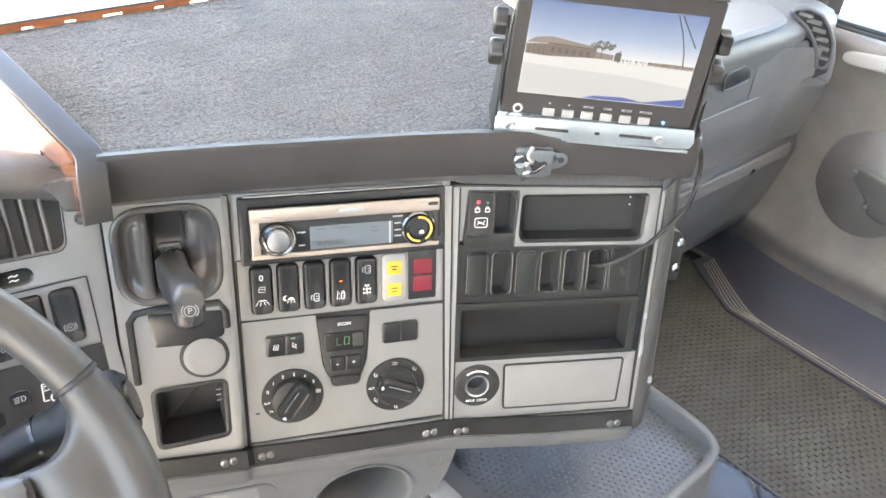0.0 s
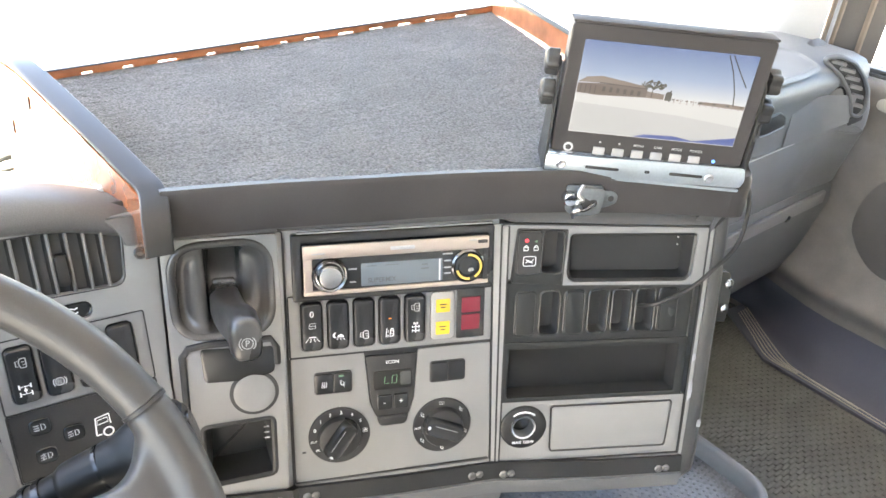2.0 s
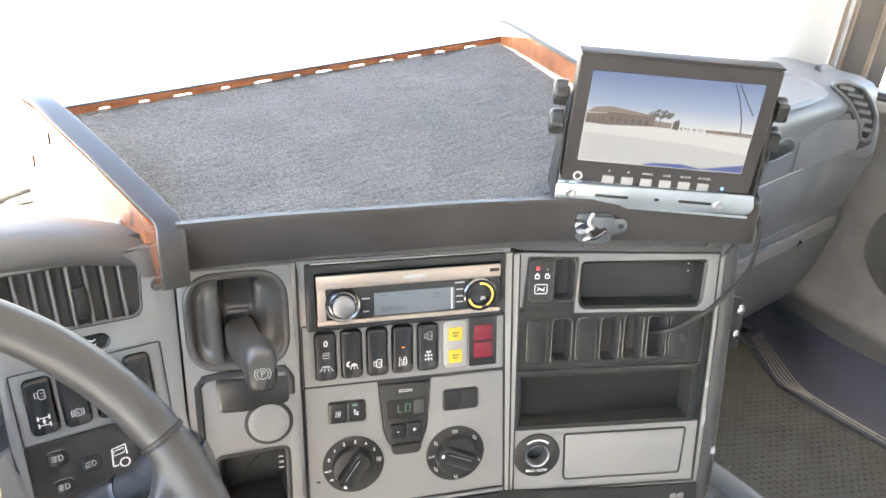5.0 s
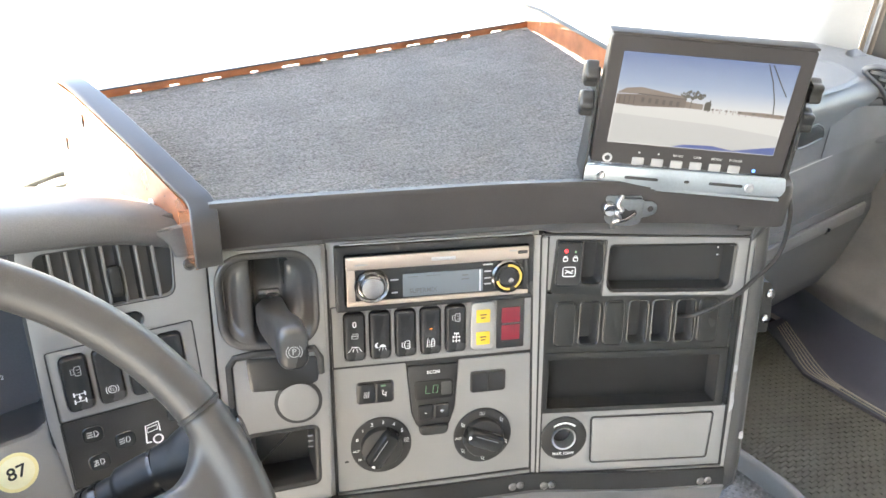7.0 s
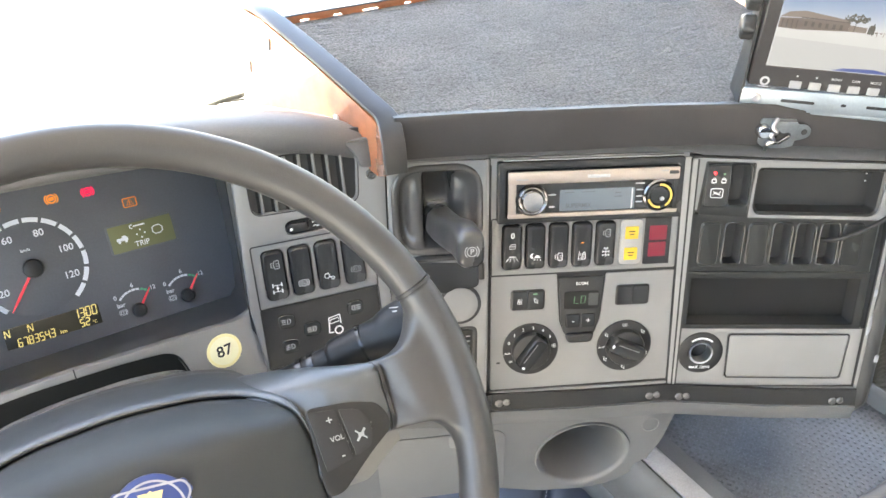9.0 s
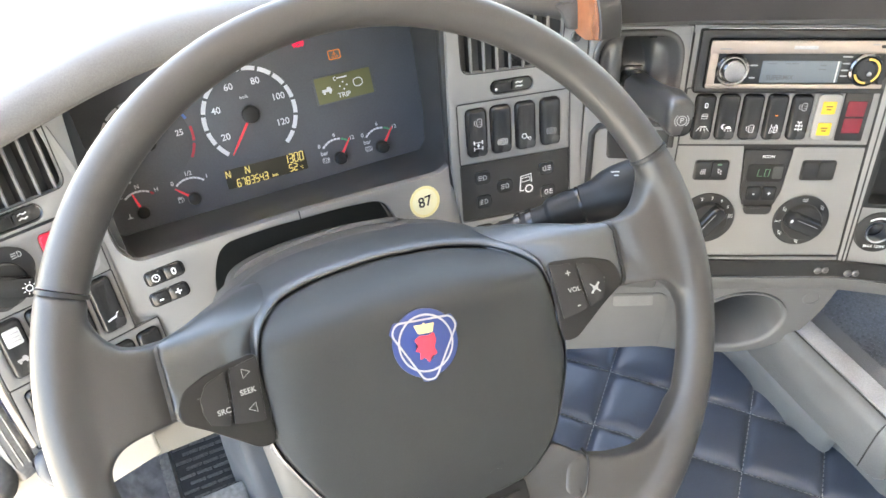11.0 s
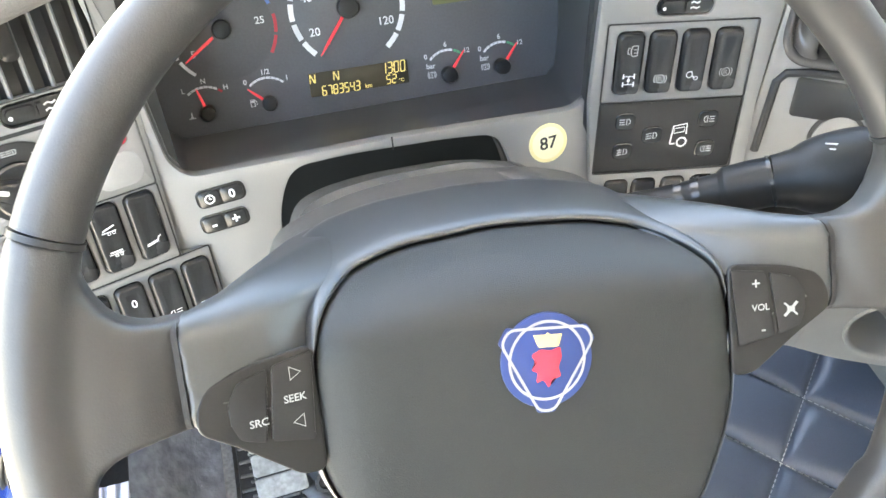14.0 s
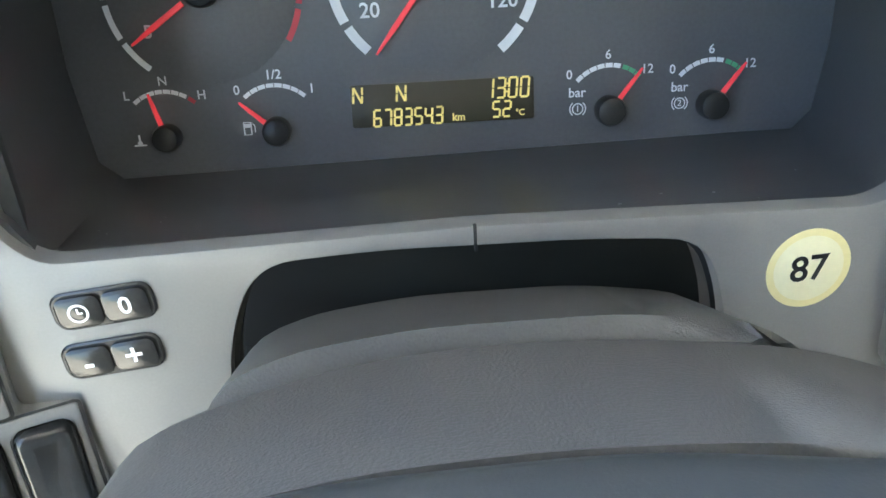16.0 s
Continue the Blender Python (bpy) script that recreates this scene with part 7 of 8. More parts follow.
# toggle latch on the lip
LATCH_ZINC = material("dull_latch_zinc", (0.22, 0.235, 0.245), 0.36, 0.8, 0.08, 400, 0.1, 0.25)
lt = Matrix.Translation((0.549, 0.466, 1.082)) @ panel(0, 0, 0, -30, 0) @ at(0, 0, 9)
latch = thing("toggle_latch", "chrome toggle latch screwed to the tray lip", "latch", lt)
ear = rounded([(-15, 15), (21, 14), (23, 8), (31, 8.5), (38, 4), (38, -4), (31, -8), (23, -9), (21, -16), (-6, -17), (-13, -12)], 3.5, 4)
part("latch_plate", slab(ear, 0, 2.0, 0.5), LATCH_ZINC, latch, "dull zinc base plate with ear", m=lt)
cover = rounded([(-5, 14), (20, 13), (22, 9), (21, -12), (14, -15), (-5, -15)], 3, 3)
part("latch_cover", slab(cover, 2, 7.5, 1.2), LATCH_ZINC, latch, "folded steel cover", m=lt)
key = rounded([(-3, 3), (3, 4.5), (7, 1), (13, 3), (16, -1), (14, -5), (8, -6), (2, -11), (-3, -10)], 2.4, 3)
part("key_hole", slab(key, 7.3, 7.7, 0.1), INK, latch, m=lt)
part("latch_lever", tube([lt @ Vector((x / 1000, y / 1000, z / 1000)) for x, y, z in ((-1, -9, 8), (4, -7, 10), (9, -3, 10), (13, -1, 8.5))], 0.0018, 8), KNOB_METAL, latch, "bent steel lever")
hook = spline([lt @ Vector((x / 1000, y / 1000, z / 1000)) for x, y, z in ((-0.5, 17, 6), (-5, 9, 9), (-1, 4, 11), (-6, 1, 11), (-2, -5, 11), (-7, -9, 9), (-6, -17, 6))], 5)
part("latch_hook", tube(hook, 0.0021, 8), SPUN, latch, "twisted chrome hook")
part("latch_stud", loft([(circle(7, 24), 0), (circle(7, 24), 7), (circle(5.6, 24), 9), (circle(3, 24), 8.4)]), CHROME, latch, m=lt @ at(-12, 3, 1))
part("latch_hole", lathe([(3.0, 0), (3.0, 0.3), (2, 0.35)], 16), INK, latch, m=lt @ at(31, 0.5, 2.0))

# ---- monitor ----
pm = panel(0.5948, 0.4256, 1.1867, -40.57, -1.1, -1.7)
mon = thing("reversing_monitor", "black 7-inch monitor on zinc bracket showing a yard", "monitor", pm @ at(0, -84))
shell = rrect(181, 120.5, 4, 4, 0, -3.2)
part("housing", loft([(offset(shell, -8), -28), (offset(shell, -1), -22), (shell, -8), (shell, -1), (offset(shell, -1.2), 0), (rrect(160, 98, 2, 4, 0, -3.2), -0.6)], None, True, True), TRAY_BLACK, mon, "matt black monitor housing", m=pm)
part("sun_hood", slab(rrect(181, 2.4, 1, 2, 0, 58), -20, 0.6, 0.6), TRAY_BLACK, mon, m=pm)
scr = part("screen", slab(rrect(155, 85.5, 0.5, 2), -1, 0.1, 0.1), SCR_SKY, mon, "lit screen with a sunny yard", m=pm)
def on_screen(name, loop, mt, z):
    bm = bmesh.new()
    fill(bm, loop, z)
    part(name, bm, mt, scr, m=pm)
on_screen("picture_far_ground", [(-77, -30), (77, -30), (77, -6), (20, -5), (-20, -4), (-77, -5)], SCR_GROUND_FAR, 0.28)
on_screen("picture_ground", [(-77, -42), (77, -42), (77, -24), (20, -18), (-77, -14)], SCR_GROUND, 0.3)
on_screen("picture_house", [(-77, -5), (-77, 4), (-58, 5), (-14, 4), (-14, -4), (-58, -6)], SCR_HOUSE, 0.4)
on_screen("picture_roof", [(-77, 5), (-70, 10), (-56, 12), (-14, 6), (-14, 4), (-58, 5.5)], SCR_ROOF, 0.42)
on_screen("picture_eaves", [(-58, 5.2), (-14, 3.6), (-14, 4.4), (-58, 6.2)], SCR_DARK, 0.5)
for k in range(6):
    on_screen("picture_window", rrect(2.6, 4.6, 0.2, 1, -53 + 6.4 * k, 0.2 - 0.25 * k), SCR_DARK, 0.5)
for k in range(4):
    on_screen("picture_porch_post", rrect(0.9, 8, 0.2, 1, -74 + 4.4 * k, -0.8), SCR_DARK, 0.52)
rnd = random.Random(4)
bm = bmesh.new()
for k in range(260):
    a, r = rnd.uniform(0, 6.28), rnd.random() ** 0.4
    cx, cy = -9 + 11 * r * math.cos(a), 7.5 + (4.4 if math.sin(a) > 0 else 2.2) * r * math.sin(a)
    fill(bm, circle(0.35 + 0.55 * rnd.random(), 5, cx, cy + 0.8 * math.sin(cx * 0.9)), 0.55 + 0.001 * k)
part("picture_tree", bm, SCR_TREE, scr, m=pm)
on_screen("picture_trunk", [(-9.6, -4), (-8.8, -4), (-8.9, 6), (-9.5, 6)], SCR_DARK, 0.5)
on_screen("picture_wall", [(-14, -4), (2, -4.4), (2, 0.6), (-14, 2)], SCR_ROOF, 0.46)
on_screen("picture_vehicle", rounded([(3, -5), (9, -5), (9, 2), (7.6, 3.6), (4, 3.2), (3, 1)], 0.6, 2), SCR_TREE, 0.53)
on_screen("picture_post", [(7, -6), (8, -6), (8, 5), (7, 5)], SCR_DARK, 0.5)
on_screen("picture_shed", [(34, -5.6), (77, -7.0), (77, -3.6), (60, -2.6), (34, -2.8)], SCR_ROOF, 0.45)
for k in range(16):
    on_screen("picture_bush", circle(1.1 + 0.7 * math.sin(k * 2.3), 7, 11 + 4.2 * k, -3.4 - 0.08 * k, 0.8), SCR_ROOF if k % 3 else SCR_TREE, 0.46 + 0.002 * k)
for k in range(11):
    on_screen("picture_fence_post", rrect(0.6, 4.5, 0.1, 1, 12 + 6 * k, -4.4 - 0.1 * k), SCR_ROOF, 0.47)
on_screen("picture_bumper", [(-18, -42), (-8, -39), (20, -38), (38, -41), (60, -37), (77, -34), (77, -42)], SCR_BLUE, 0.45)
for pts in ([(50, 42), (58, 26), (64, 8), (66, -4)], [(54, 42), (66, 24), (73, 14)]):
    bm = bmesh.new()
    stroke(bm, pts, 1.0, 0.6)
    part("picture_cable", bm, SCR_DARK, scr, m=pm)
for k in range(6):
    x = -45.7 + 18.1 * k
    part("key", slab(rrect(11, 7.5, 0.8, 2, x, -59.5), -1, 1.2, 0.4), KEY_GREY, mon, "pale grey push key", m=pm)
    if k < 2:
        part("key_mark", slab(rrect(1.6, 1.6, 0.3, 1, x, -51), -0.6, 0.1, 0.05), ICON_DIM, mon, m=pm)
    else:
        words(("MENU", "CAM", "MODE", "POWER")[k - 2], 2.6, ICON_DIM, mon, pm @ at(x, -51, 0.2), "lettering")
part("status_led", lathe([(1.7, -0.5), (1.7, 0.4), (1.0, 0.8)], 12), BLUE_LED, mon, m=pm @ at(63.6, -59.3))
lg = part("round_mark", slab(circle(4.6, 24, -74.6, -58.5), -1, 0.1, 0.1), ICON_DIM, mon, m=pm)
part("round_mark_inner", slab(circle(2.6, 16, -74.6, -58.5), 0.1, 0.2, 0.05), INK, lg, m=pm)
part("print_bar", slab(rrect(10, 1, 0.2, 1, -74.6, -64), -0.6, 0.1, 0.05), ICON_DIM, mon, m=pm)
lobes = [((11.2 + 1.5 * math.cos(5 * a)) * math.cos(a), (11.2 + 1.5 * math.cos(5 * a)) * math.sin(a)) for a in (k * math.pi / 20 for k in range(40))]
bk = part("bracket", slab(rounded([(-94, -65.5), (94, -62.5), (97, -75), (94, -82), (-94, -87)], 2, 2), 2, 4.5, 0.4), ZINC, mon, "pale zinc bracket front", m=pm)
part("bracket_base", bevelled(box(bmesh.new(), (-0.094, -0.087, -0.045), (0.094, -0.084, 0.004)), 0.0008), ZINC, mon, m=pm)
for s in (-1, 1):
    part("bracket_arm", slab(rounded([(-46, -86), (4, -86), (4, -60), (-6, 14), (-16, 24), (-28, 14), (-40, -60)], 6, 4), -1.2, 1.2, 0.4), BLACK, mon, "black folded bracket arm", m=pm @ at(s * 94, 0) @ pose(0, 0, 0, 0, 90, 0) @ Matrix.Diagonal((-1, 1, 1, 1)))
    for y in (17, -11):
        part("clamp_knob", loft([(lobes, 0), (lobes, 9), (offset(lobes, -1), 10.5), (offset(lobes, -3), 11.5)]), BLACK, mon, "black lobed clamping knob", m=pm @ at(s * 96, y, -14) @ pose(0, 0, 0, 0, s * 90, 0))
for x, y in ((-79.4, -74.5), (62.6, -75.3)):
    part("bracket_screw", lathe([(4.8, 4), (4.8, 4.8), (3.4, 6), (1.6, 5.6)], 18), STEEL, mon, m=pm @ at(x, y))
for x, w_ in ((-40, 32), (40, 32), (3, 5)):
    part("bracket_slot", slab(rrect(w_, 3, 1.4, 3, x, -74.6 + x * 0.012), 4.4, 4.7, 0.05), INK, bk, m=pm)

# ---- cable from the monitor into the console ----
hang = ((229, 186, 2), (238, 165, 6), (239, 140, 8), (229, 108, 12), (203, 82, 15), (183, 64, 14), (160, 50, 10), (146, 42, 3), (139, 36, -14))
cable = spline([pm @ Vector((0.092, -0.062, -0.02))] + [rp @ Vector((x / 1000, y / 1000, z / 1000)) for x, y, z in hang], 6)
solid("cable", tube(cable, 0.0024, 10), BLACK, "thin black cable hanging from monitor into a switch slot", "cable")


# ---- below the console ----
P_LOW = panel(0.40, 0.497, 0.70, -24.0, 0.0)
low = thing("lower_console", "mid-grey lower console with hatch and round bottle holder", "console", (0.4, 0.52, 0.56))
oval = circle(58, 40, -8, -29, 51)
part("lower_fascia", plate(rounded([(-320, 60), (112, 60), (104, 34), (92, -20), (72, -62), (40, -86), (0, -94), (-60, -90), (-111, -78), (-320, -84)], 12, 4), [oval], 6, 1.0), PAD_MID, low, m=P_LOW)
part("bottle_holder", loft([(circle(60, 40, -8, -29, 53), 0.5), (circle(59, 40, -8, -29, 52), 3), (circle(56.5, 40, -8, -29, 49.5), 2.6), (circle(54, 40, -8, -29, 47), -3), (circle(51, 40, -6, -31, 43), -60), (circle(49, 40, -4, -33, 40), -95)]), PAD_MID, low, "deep round bottle holder", m=P_LOW, angle=60)
part("hatch", slab(rounded([(-262, 22), (-116, 24), (-106, 14), (-104, -76), (-256, -81)], 5, 3), -2, 2.0, 1.0), PAD_MID, low, m=P_LOW)
part("hatch_grip", slab(rounded([(-176, 21), (-127, 22), (-124, 4), (-174, 3)], 4, 4), 2, 2.8, 0.5), PAD, low, m=P_LOW)
part("bolt_hole", loft([(circle(11, 28), 0.6), (circle(10, 28), 1.0), (circle(8.5, 28), -12)]), PAD, low, m=P_LOW @ at(73, 10))
# side storage box
bx = thing("storage_box", "grey plastic storage box beside the quilted cover", "storage box", (0.48, 0.4, 0.5))
def box_ring(y, k, section):
    """A section of the box at y, drawn in towards its middle by k."""
    cx, cz = 0.502, 0.60
    return [(cx + (x - cx) * k, y, cz + (z - cz) * k) for x, z in section]


upper = [(0.462, 0.553), (0.4545, 0.562), (0.453, 0.60), (0.453, 0.63), (0.456, 0.641), (0.463, 0.6465), (0.50, 0.6475), (0.525, 0.644), (0.545, 0.61), (0.545, 0.553)]
bm = sheet([box_ring(y, k, upper) for y, k in ((0.56, 1), (0.48, 1), (0.40, 1), (0.313, 1), (0.300, 0.985), (0.291, 0.94), (0.285, 0.84), (0.283, 0.6), (0.283, 0.2))])
part("body", bm, BOX_GREY, bx, "grey moulded box body", angle=50)
lower = [(0.470, 0.47), (0.466, 0.50), (0.464, 0.53), (0.468, 0.556), (0.50, 0.57), (0.53, 0.556), (0.535, 0.47)]
bm = sheet([box_ring(y, k, lower) for y, k in ((0.60, 1.0), (0.50, 1.0), (0.42, 1.0), (0.385, 0.97), (0.37, 0.88), (0.362, 0.7), (0.36, 0.3))])
part("foot", bm, BOX_GREY, bx, "recessed lower body", angle=60)
part("lid_strip", bevelled(box(bmesh.new(), (0.4675, 0.316, 0.646), (0.496, 0.474, 0.6495)), 0.001), WEATHERED, bx, "paler lid strip")
part("lid_gap", tube([(0.474, 0.4765, 0.6480), (0.4655, 0.474, 0.6475), (0.4645, 0.314, 0.6472), (0.4575, 0.3128, 0.6435), (0.4528, 0.3128, 0.632), (0.4528, 0.3128, 0.60), (0.4545, 0.3128, 0.561)], 0.0010, 6), INK, bx)
# ledge with rubber mat
ledge = thing("rubber_ledge", "black rubber-lined ledge tray with grey raised rim", "tray", (0.68, 0.4, 0.63))
outl = [(0.502, 0.50), (0.502, 0.282), (0.70, 0.277), (0.80, 0.279), (0.829, 0.287), (0.846, 0.304), (0.854, 0.33), (0.858, 0.40), (0.86, 0.55), (0.60, 0.58)]
loop = rounded([(x * 1000, y * 1000) for x, y in outl], 12, 5)
part("base", slab(offset(loop, -4), 600, 618, 1), LEDGE_RUBBER, ledge, "dimpled black rubber lining")
part("rim", loft([(offset(loop, 10), 470), (offset(loop, 3), 600), (loop, 640), (offset(loop, -2.5), 643), (offset(loop, -7), 644), (offset(loop, -11), 643), (offset(loop, -13.5), 640), (offset(loop, -16), 617)], None, False), PAD_MID, ledge, "raised grey rim", angle=60)
bm = bmesh.new()
for i in range(40):
    for j in range(34):
        x, y = 515 + i * 9 + (j % 2) * 4.5, 278 + j * 8
        if 520 < x < 850 and 282 < y < 540 and not (x > 800 and (y < 300 or y > 480)):
            loft([(circle(2.9, 6, x, y), 617.8), (circle(1.8, 6, x, y), 619.2)], bm)
part("dimple_relief", bm, LEDGE_RUBBER, ledge, kind="stuff")

# ---- quilted cover over the engine tunnel ----
quilt = thing("quilted_cover", "dark blue quilted leatherette engine cover with pale stitching", "seat cover", (0.5, 0.2, 0.3))
o, ca, sa, cell = Vector((0.297, 0.604)), math.cos(radians(-47)), math.sin(radians(-47)), 0.1
ea, eb = Vector((ca, sa)), Vector((-sa, ca))
def tunnel_z(x, y):
    z = 0.5
    if x < 0.155:
        z -= (0.155 - x) * 3.6
    if x > 0.965:
        z -= min(0.3, (x - 0.965) * 5.0)
    return z
def quilted(x, y):
    p = Vector((x, y)) - o
    a, b = p.dot(ea) / cell, p.dot(eb) / cell
    da, db = abs(a - round(a)), abs(b - round(b))
    puff = (1 - math.exp(-da * 17)) * (1 - math.exp(-db * 17))
    return tunnel_z(x, y) - 0.004 + 0.0095 * puff + 0.0018 * puff * noise.noise(Vector((x * 26, y * 26, 0)))
cuts = (0, 0.02, 0.05, 0.1, 0.17, 0.27, 0.38, 0.5, 0.62, 0.73, 0.83, 0.9, 0.95, 0.98)
lines = [k + c for k in range(-8, 13) for c in cuts]
bm = bmesh.new()
spots = {}
def spot(a, b):
    if (a, b) not in spots:
        p = o + ea * (a * cell) + eb * (b * cell)
        x = max(0.108, p.x)
        spots[a, b] = bm.verts.new((x, p.y, quilted(p.x, p.y) if p.x > 0.108 else tunnel_z(x, p.y)))
    return spots[a, b]
for a0, a1 in zip(lines, lines[1:]):
    for b0, b1 in zip(lines, lines[1:]):
        p = o + ea * (a0 * cell) + eb * (b0 * cell)
        if 0.09 < p.x < 1.18 and -0.4 < p.y < 0.8:
            bm.faces.new((spot(a0, b0), spot(a1, b0), spot(a1, b1), spot(a0, b1)))
part("quilt", bm, LEATHERETTE, quilt, "quilted dark blue leatherette", angle=80)
bm = bmesh.new()
for k in range(-12, 13):
    for way, off in ((ea, eb), (eb, ea)):
        for n in range(-160, 160):
            p = o + off * (k * cell) + way * (n * 0.0075)
            e = p + way * 0.0048
            if 0.11 < p.x < 1.15 and -0.45 < p.y < 0.78:
                z0, z1 = quilted(p.x, p.y) + 0.0009, quilted(e.x, e.y) + 0.0009
                s = off * 0.0006
                bm.faces.new([bm.verts.new((v.x, v.y, z)) for v, z in ((p - s, z0), (e - s, z1), (e + s, z1), (p + s, z0))])
part("edge_piping", tube([(0.966, -0.4, 0.5), (0.966, 0.1, 0.5), (0.967, 0.3, 0.5), (0.974, 0.6, 0.5)], 0.003, 8), LEATHERETTE, quilt, "piped edge of the cover")
part("stitching", bm, THREAD, quilt, "pale stitching", kind="stuff")

# ---- driver's footwell ----
mat_ = thing("driver_floor_mat", "ribbed grey rubber floor mat with dust and grit", "floor mat", (-0.2, 0.6, 0.32))
def mat_z(y):
    return 0.322 if y < 0.74 else 0.322 + (y - 0.74) * 0.45
rows = [[(x, 0.2 + 0.02 * j, mat_z(0.2 + 0.02 * j)) for x in (-0.33, -0.2, 0.12)] for j in range(40)]
part("mat_base", sheet(rows), RUBBER, mat_, angle=60)
rows = [[(-0.352, 0.2 + 0.04 * j, mat_z(0.2 + 0.04 * j) - 0.01) for j in range(20)], [(-0.350, 0.2 + 0.04 * j, mat_z(0.2 + 0.04 * j) + 0.012) for j in range(20)], [(-0.336, 0.2 + 0.04 * j, mat_z(0.2 + 0.04 * j) + 0.012) for j in range(20)], [(-0.332, 0.2 + 0.04 * j, mat_z(0.2 + 0.04 * j)) for j in range(20)]]
part("mat_border", sheet(rows), DUSTY_RIB, mat_, "raised worn border", angle=50)
rib = finish(bevelled(box(bmesh.new(), (-0.0118, -0.0022, 0), (0.0118, 0.0022, 0.0045)), 0.0012, 1), "rib", DUSTY_RIB)
rest = bmesh.new()
rnd = random.Random(8)
count = 0
for j in range(46):
    for i in range(18):
        x, y = -0.318 + i * 0.0255 + (j % 2) * 0.0128, 0.42 + j * 0.0105
        m = Matrix.Translation((x, y, mat_z(y))) @ pose(0, 0, 0, 24 if y > 0.74 else 0, 0, rnd.uniform(-2, 2))
        if 0.58 < y < 0.8 and x < -0.02 and count < 300:
            put("rib", rib, mat_, m)
            count += 1
        else:
            box(rest, (-0.0118, -0.0022, 0), (0.0118, 0.0022, 0.0044), m)
part("rib_relief", rest, DUSTY_RIB, mat_, kind="stuff")
grit = bmesh.new()
for k in range(40):
    x, y, r = rnd.uniform(-0.31, 0.08), rnd.uniform(0.5, 0.8), rnd.uniform(0.0012, 0.003)
    box(grit, (-r, -r, 0), (r, r * 0.7, r), Matrix.Translation((x, y, mat_z(y) + 0.0055)) @ pose(0, 0, 0, 0, 0, rnd.uniform(0, 90)))
part("grit", grit, WHITE_PLASTIC, mat_, "pale scattered grit", kind="stuff")
# dark side mat between floor and door
smat = thing("side_floor_mat", "dark blue-grey patterned side mat by the door", "floor mat", (-0.4, 0.6, 0.4))
rows = [[(-0.352, y, mat_z(y) - 0.005), (-0.38, y, mat_z(y) + 0.01), (-0.41, y, 0.37 + 0.2 * max(0, y - 0.6)), (-0.445, y, 0.43 + 0.1 * max(0, y - 0.6))] for y in (0.2, 0.4, 0.5, 0.6, 0.7, 0.8, 0.92)]
part("mat_sheet", sheet(rows), MOTTLED, smat, angle=60)
for j in range(14):
    for i in range(2):
        x, y = -0.385 - i * 0.026, 0.54 + j * 0.024 + i * 0.012
        part("mat_welt", tube([(x - 0.006, y - 0.006, mat_z(y) + 0.014 + i * 0.045), (x + 0.006, y + 0.006, mat_z(y) + 0.010 + i * 0.042)], 0.0022, 6), MOTTLED, smat)
pedal = thing("foot_pedal", "worn grey rubber pedal pad with three bars", "pedal", (-0.27, 0.64, 0.45))
pp = panel(-0.270, 0.640, 0.450, 14, 62, -10)
part("pedal_plate", slab(rrect(60, 86, 8, 4), -8, 0, 2), BLACK, pedal, m=pp)
worn = material("worn_grey_pedal_rubber", (0.25, 0.25, 0.245), 0.7, 0, 0.25, 160, 0.4, 0.3)
for y in (28, 0, -28):
    part("pedal_bar", slab(rrect(60, 26, 4, 3, 0, y), -1, 5, 2), worn, pedal, "dusty grey rubber bar", m=pp)
part("pedal_arm", tube(spline([pp @ Vector((0.012, -0.03, -0.012)), (-0.246, 0.646, 0.36), (-0.226, 0.62, 0.35), (-0.196, 0.602, 0.348), (-0.162, 0.596, 0.35), (-0.11, 0.60, 0.37)], 6), 0.0105, 12), PEDAL_GREY, pedal, "curved grey pedal arm")
part("pedal_rod", tube([(-0.245, 0.78, 0.46), (-0.250, 0.70, 0.60)], 0.005, 8), STEEL, pedal, "bright pedal rod")

# lower dash over the footwell
knee = thing("knee_panel", "pale warm grey lower dash panel", "panel", (-0.2, 0.6, 0.7))
rows = [[(-0.43, 0.556, 0.83), (-0.33, 0.585, 0.82), (-0.2, 0.60, 0.80), (0.0, 0.605, 0.80), (0.19, 0.60, 0.80)], [(-0.43, 0.545, 0.77), (-0.33, 0.575, 0.76), (-0.2, 0.595, 0.74), (0.0, 0.60, 0.73), (0.19, 0.595, 0.72)], [(-0.43, 0.56, 0.715), (-0.33, 0.59, 0.71), (-0.2, 0.61, 0.69), (0.0, 0.615, 0.68), (0.19, 0.61, 0.66)], [(-0.43, 0.66, 0.70), (-0.33, 0.69, 0.70), (-0.2, 0.70, 0.68), (0.0, 0.70, 0.67), (0.19, 0.7, 0.64)]]
part("panel_skin", thickened(sheet(rows), 0.004), PAD_WARM, knee, angle=60)

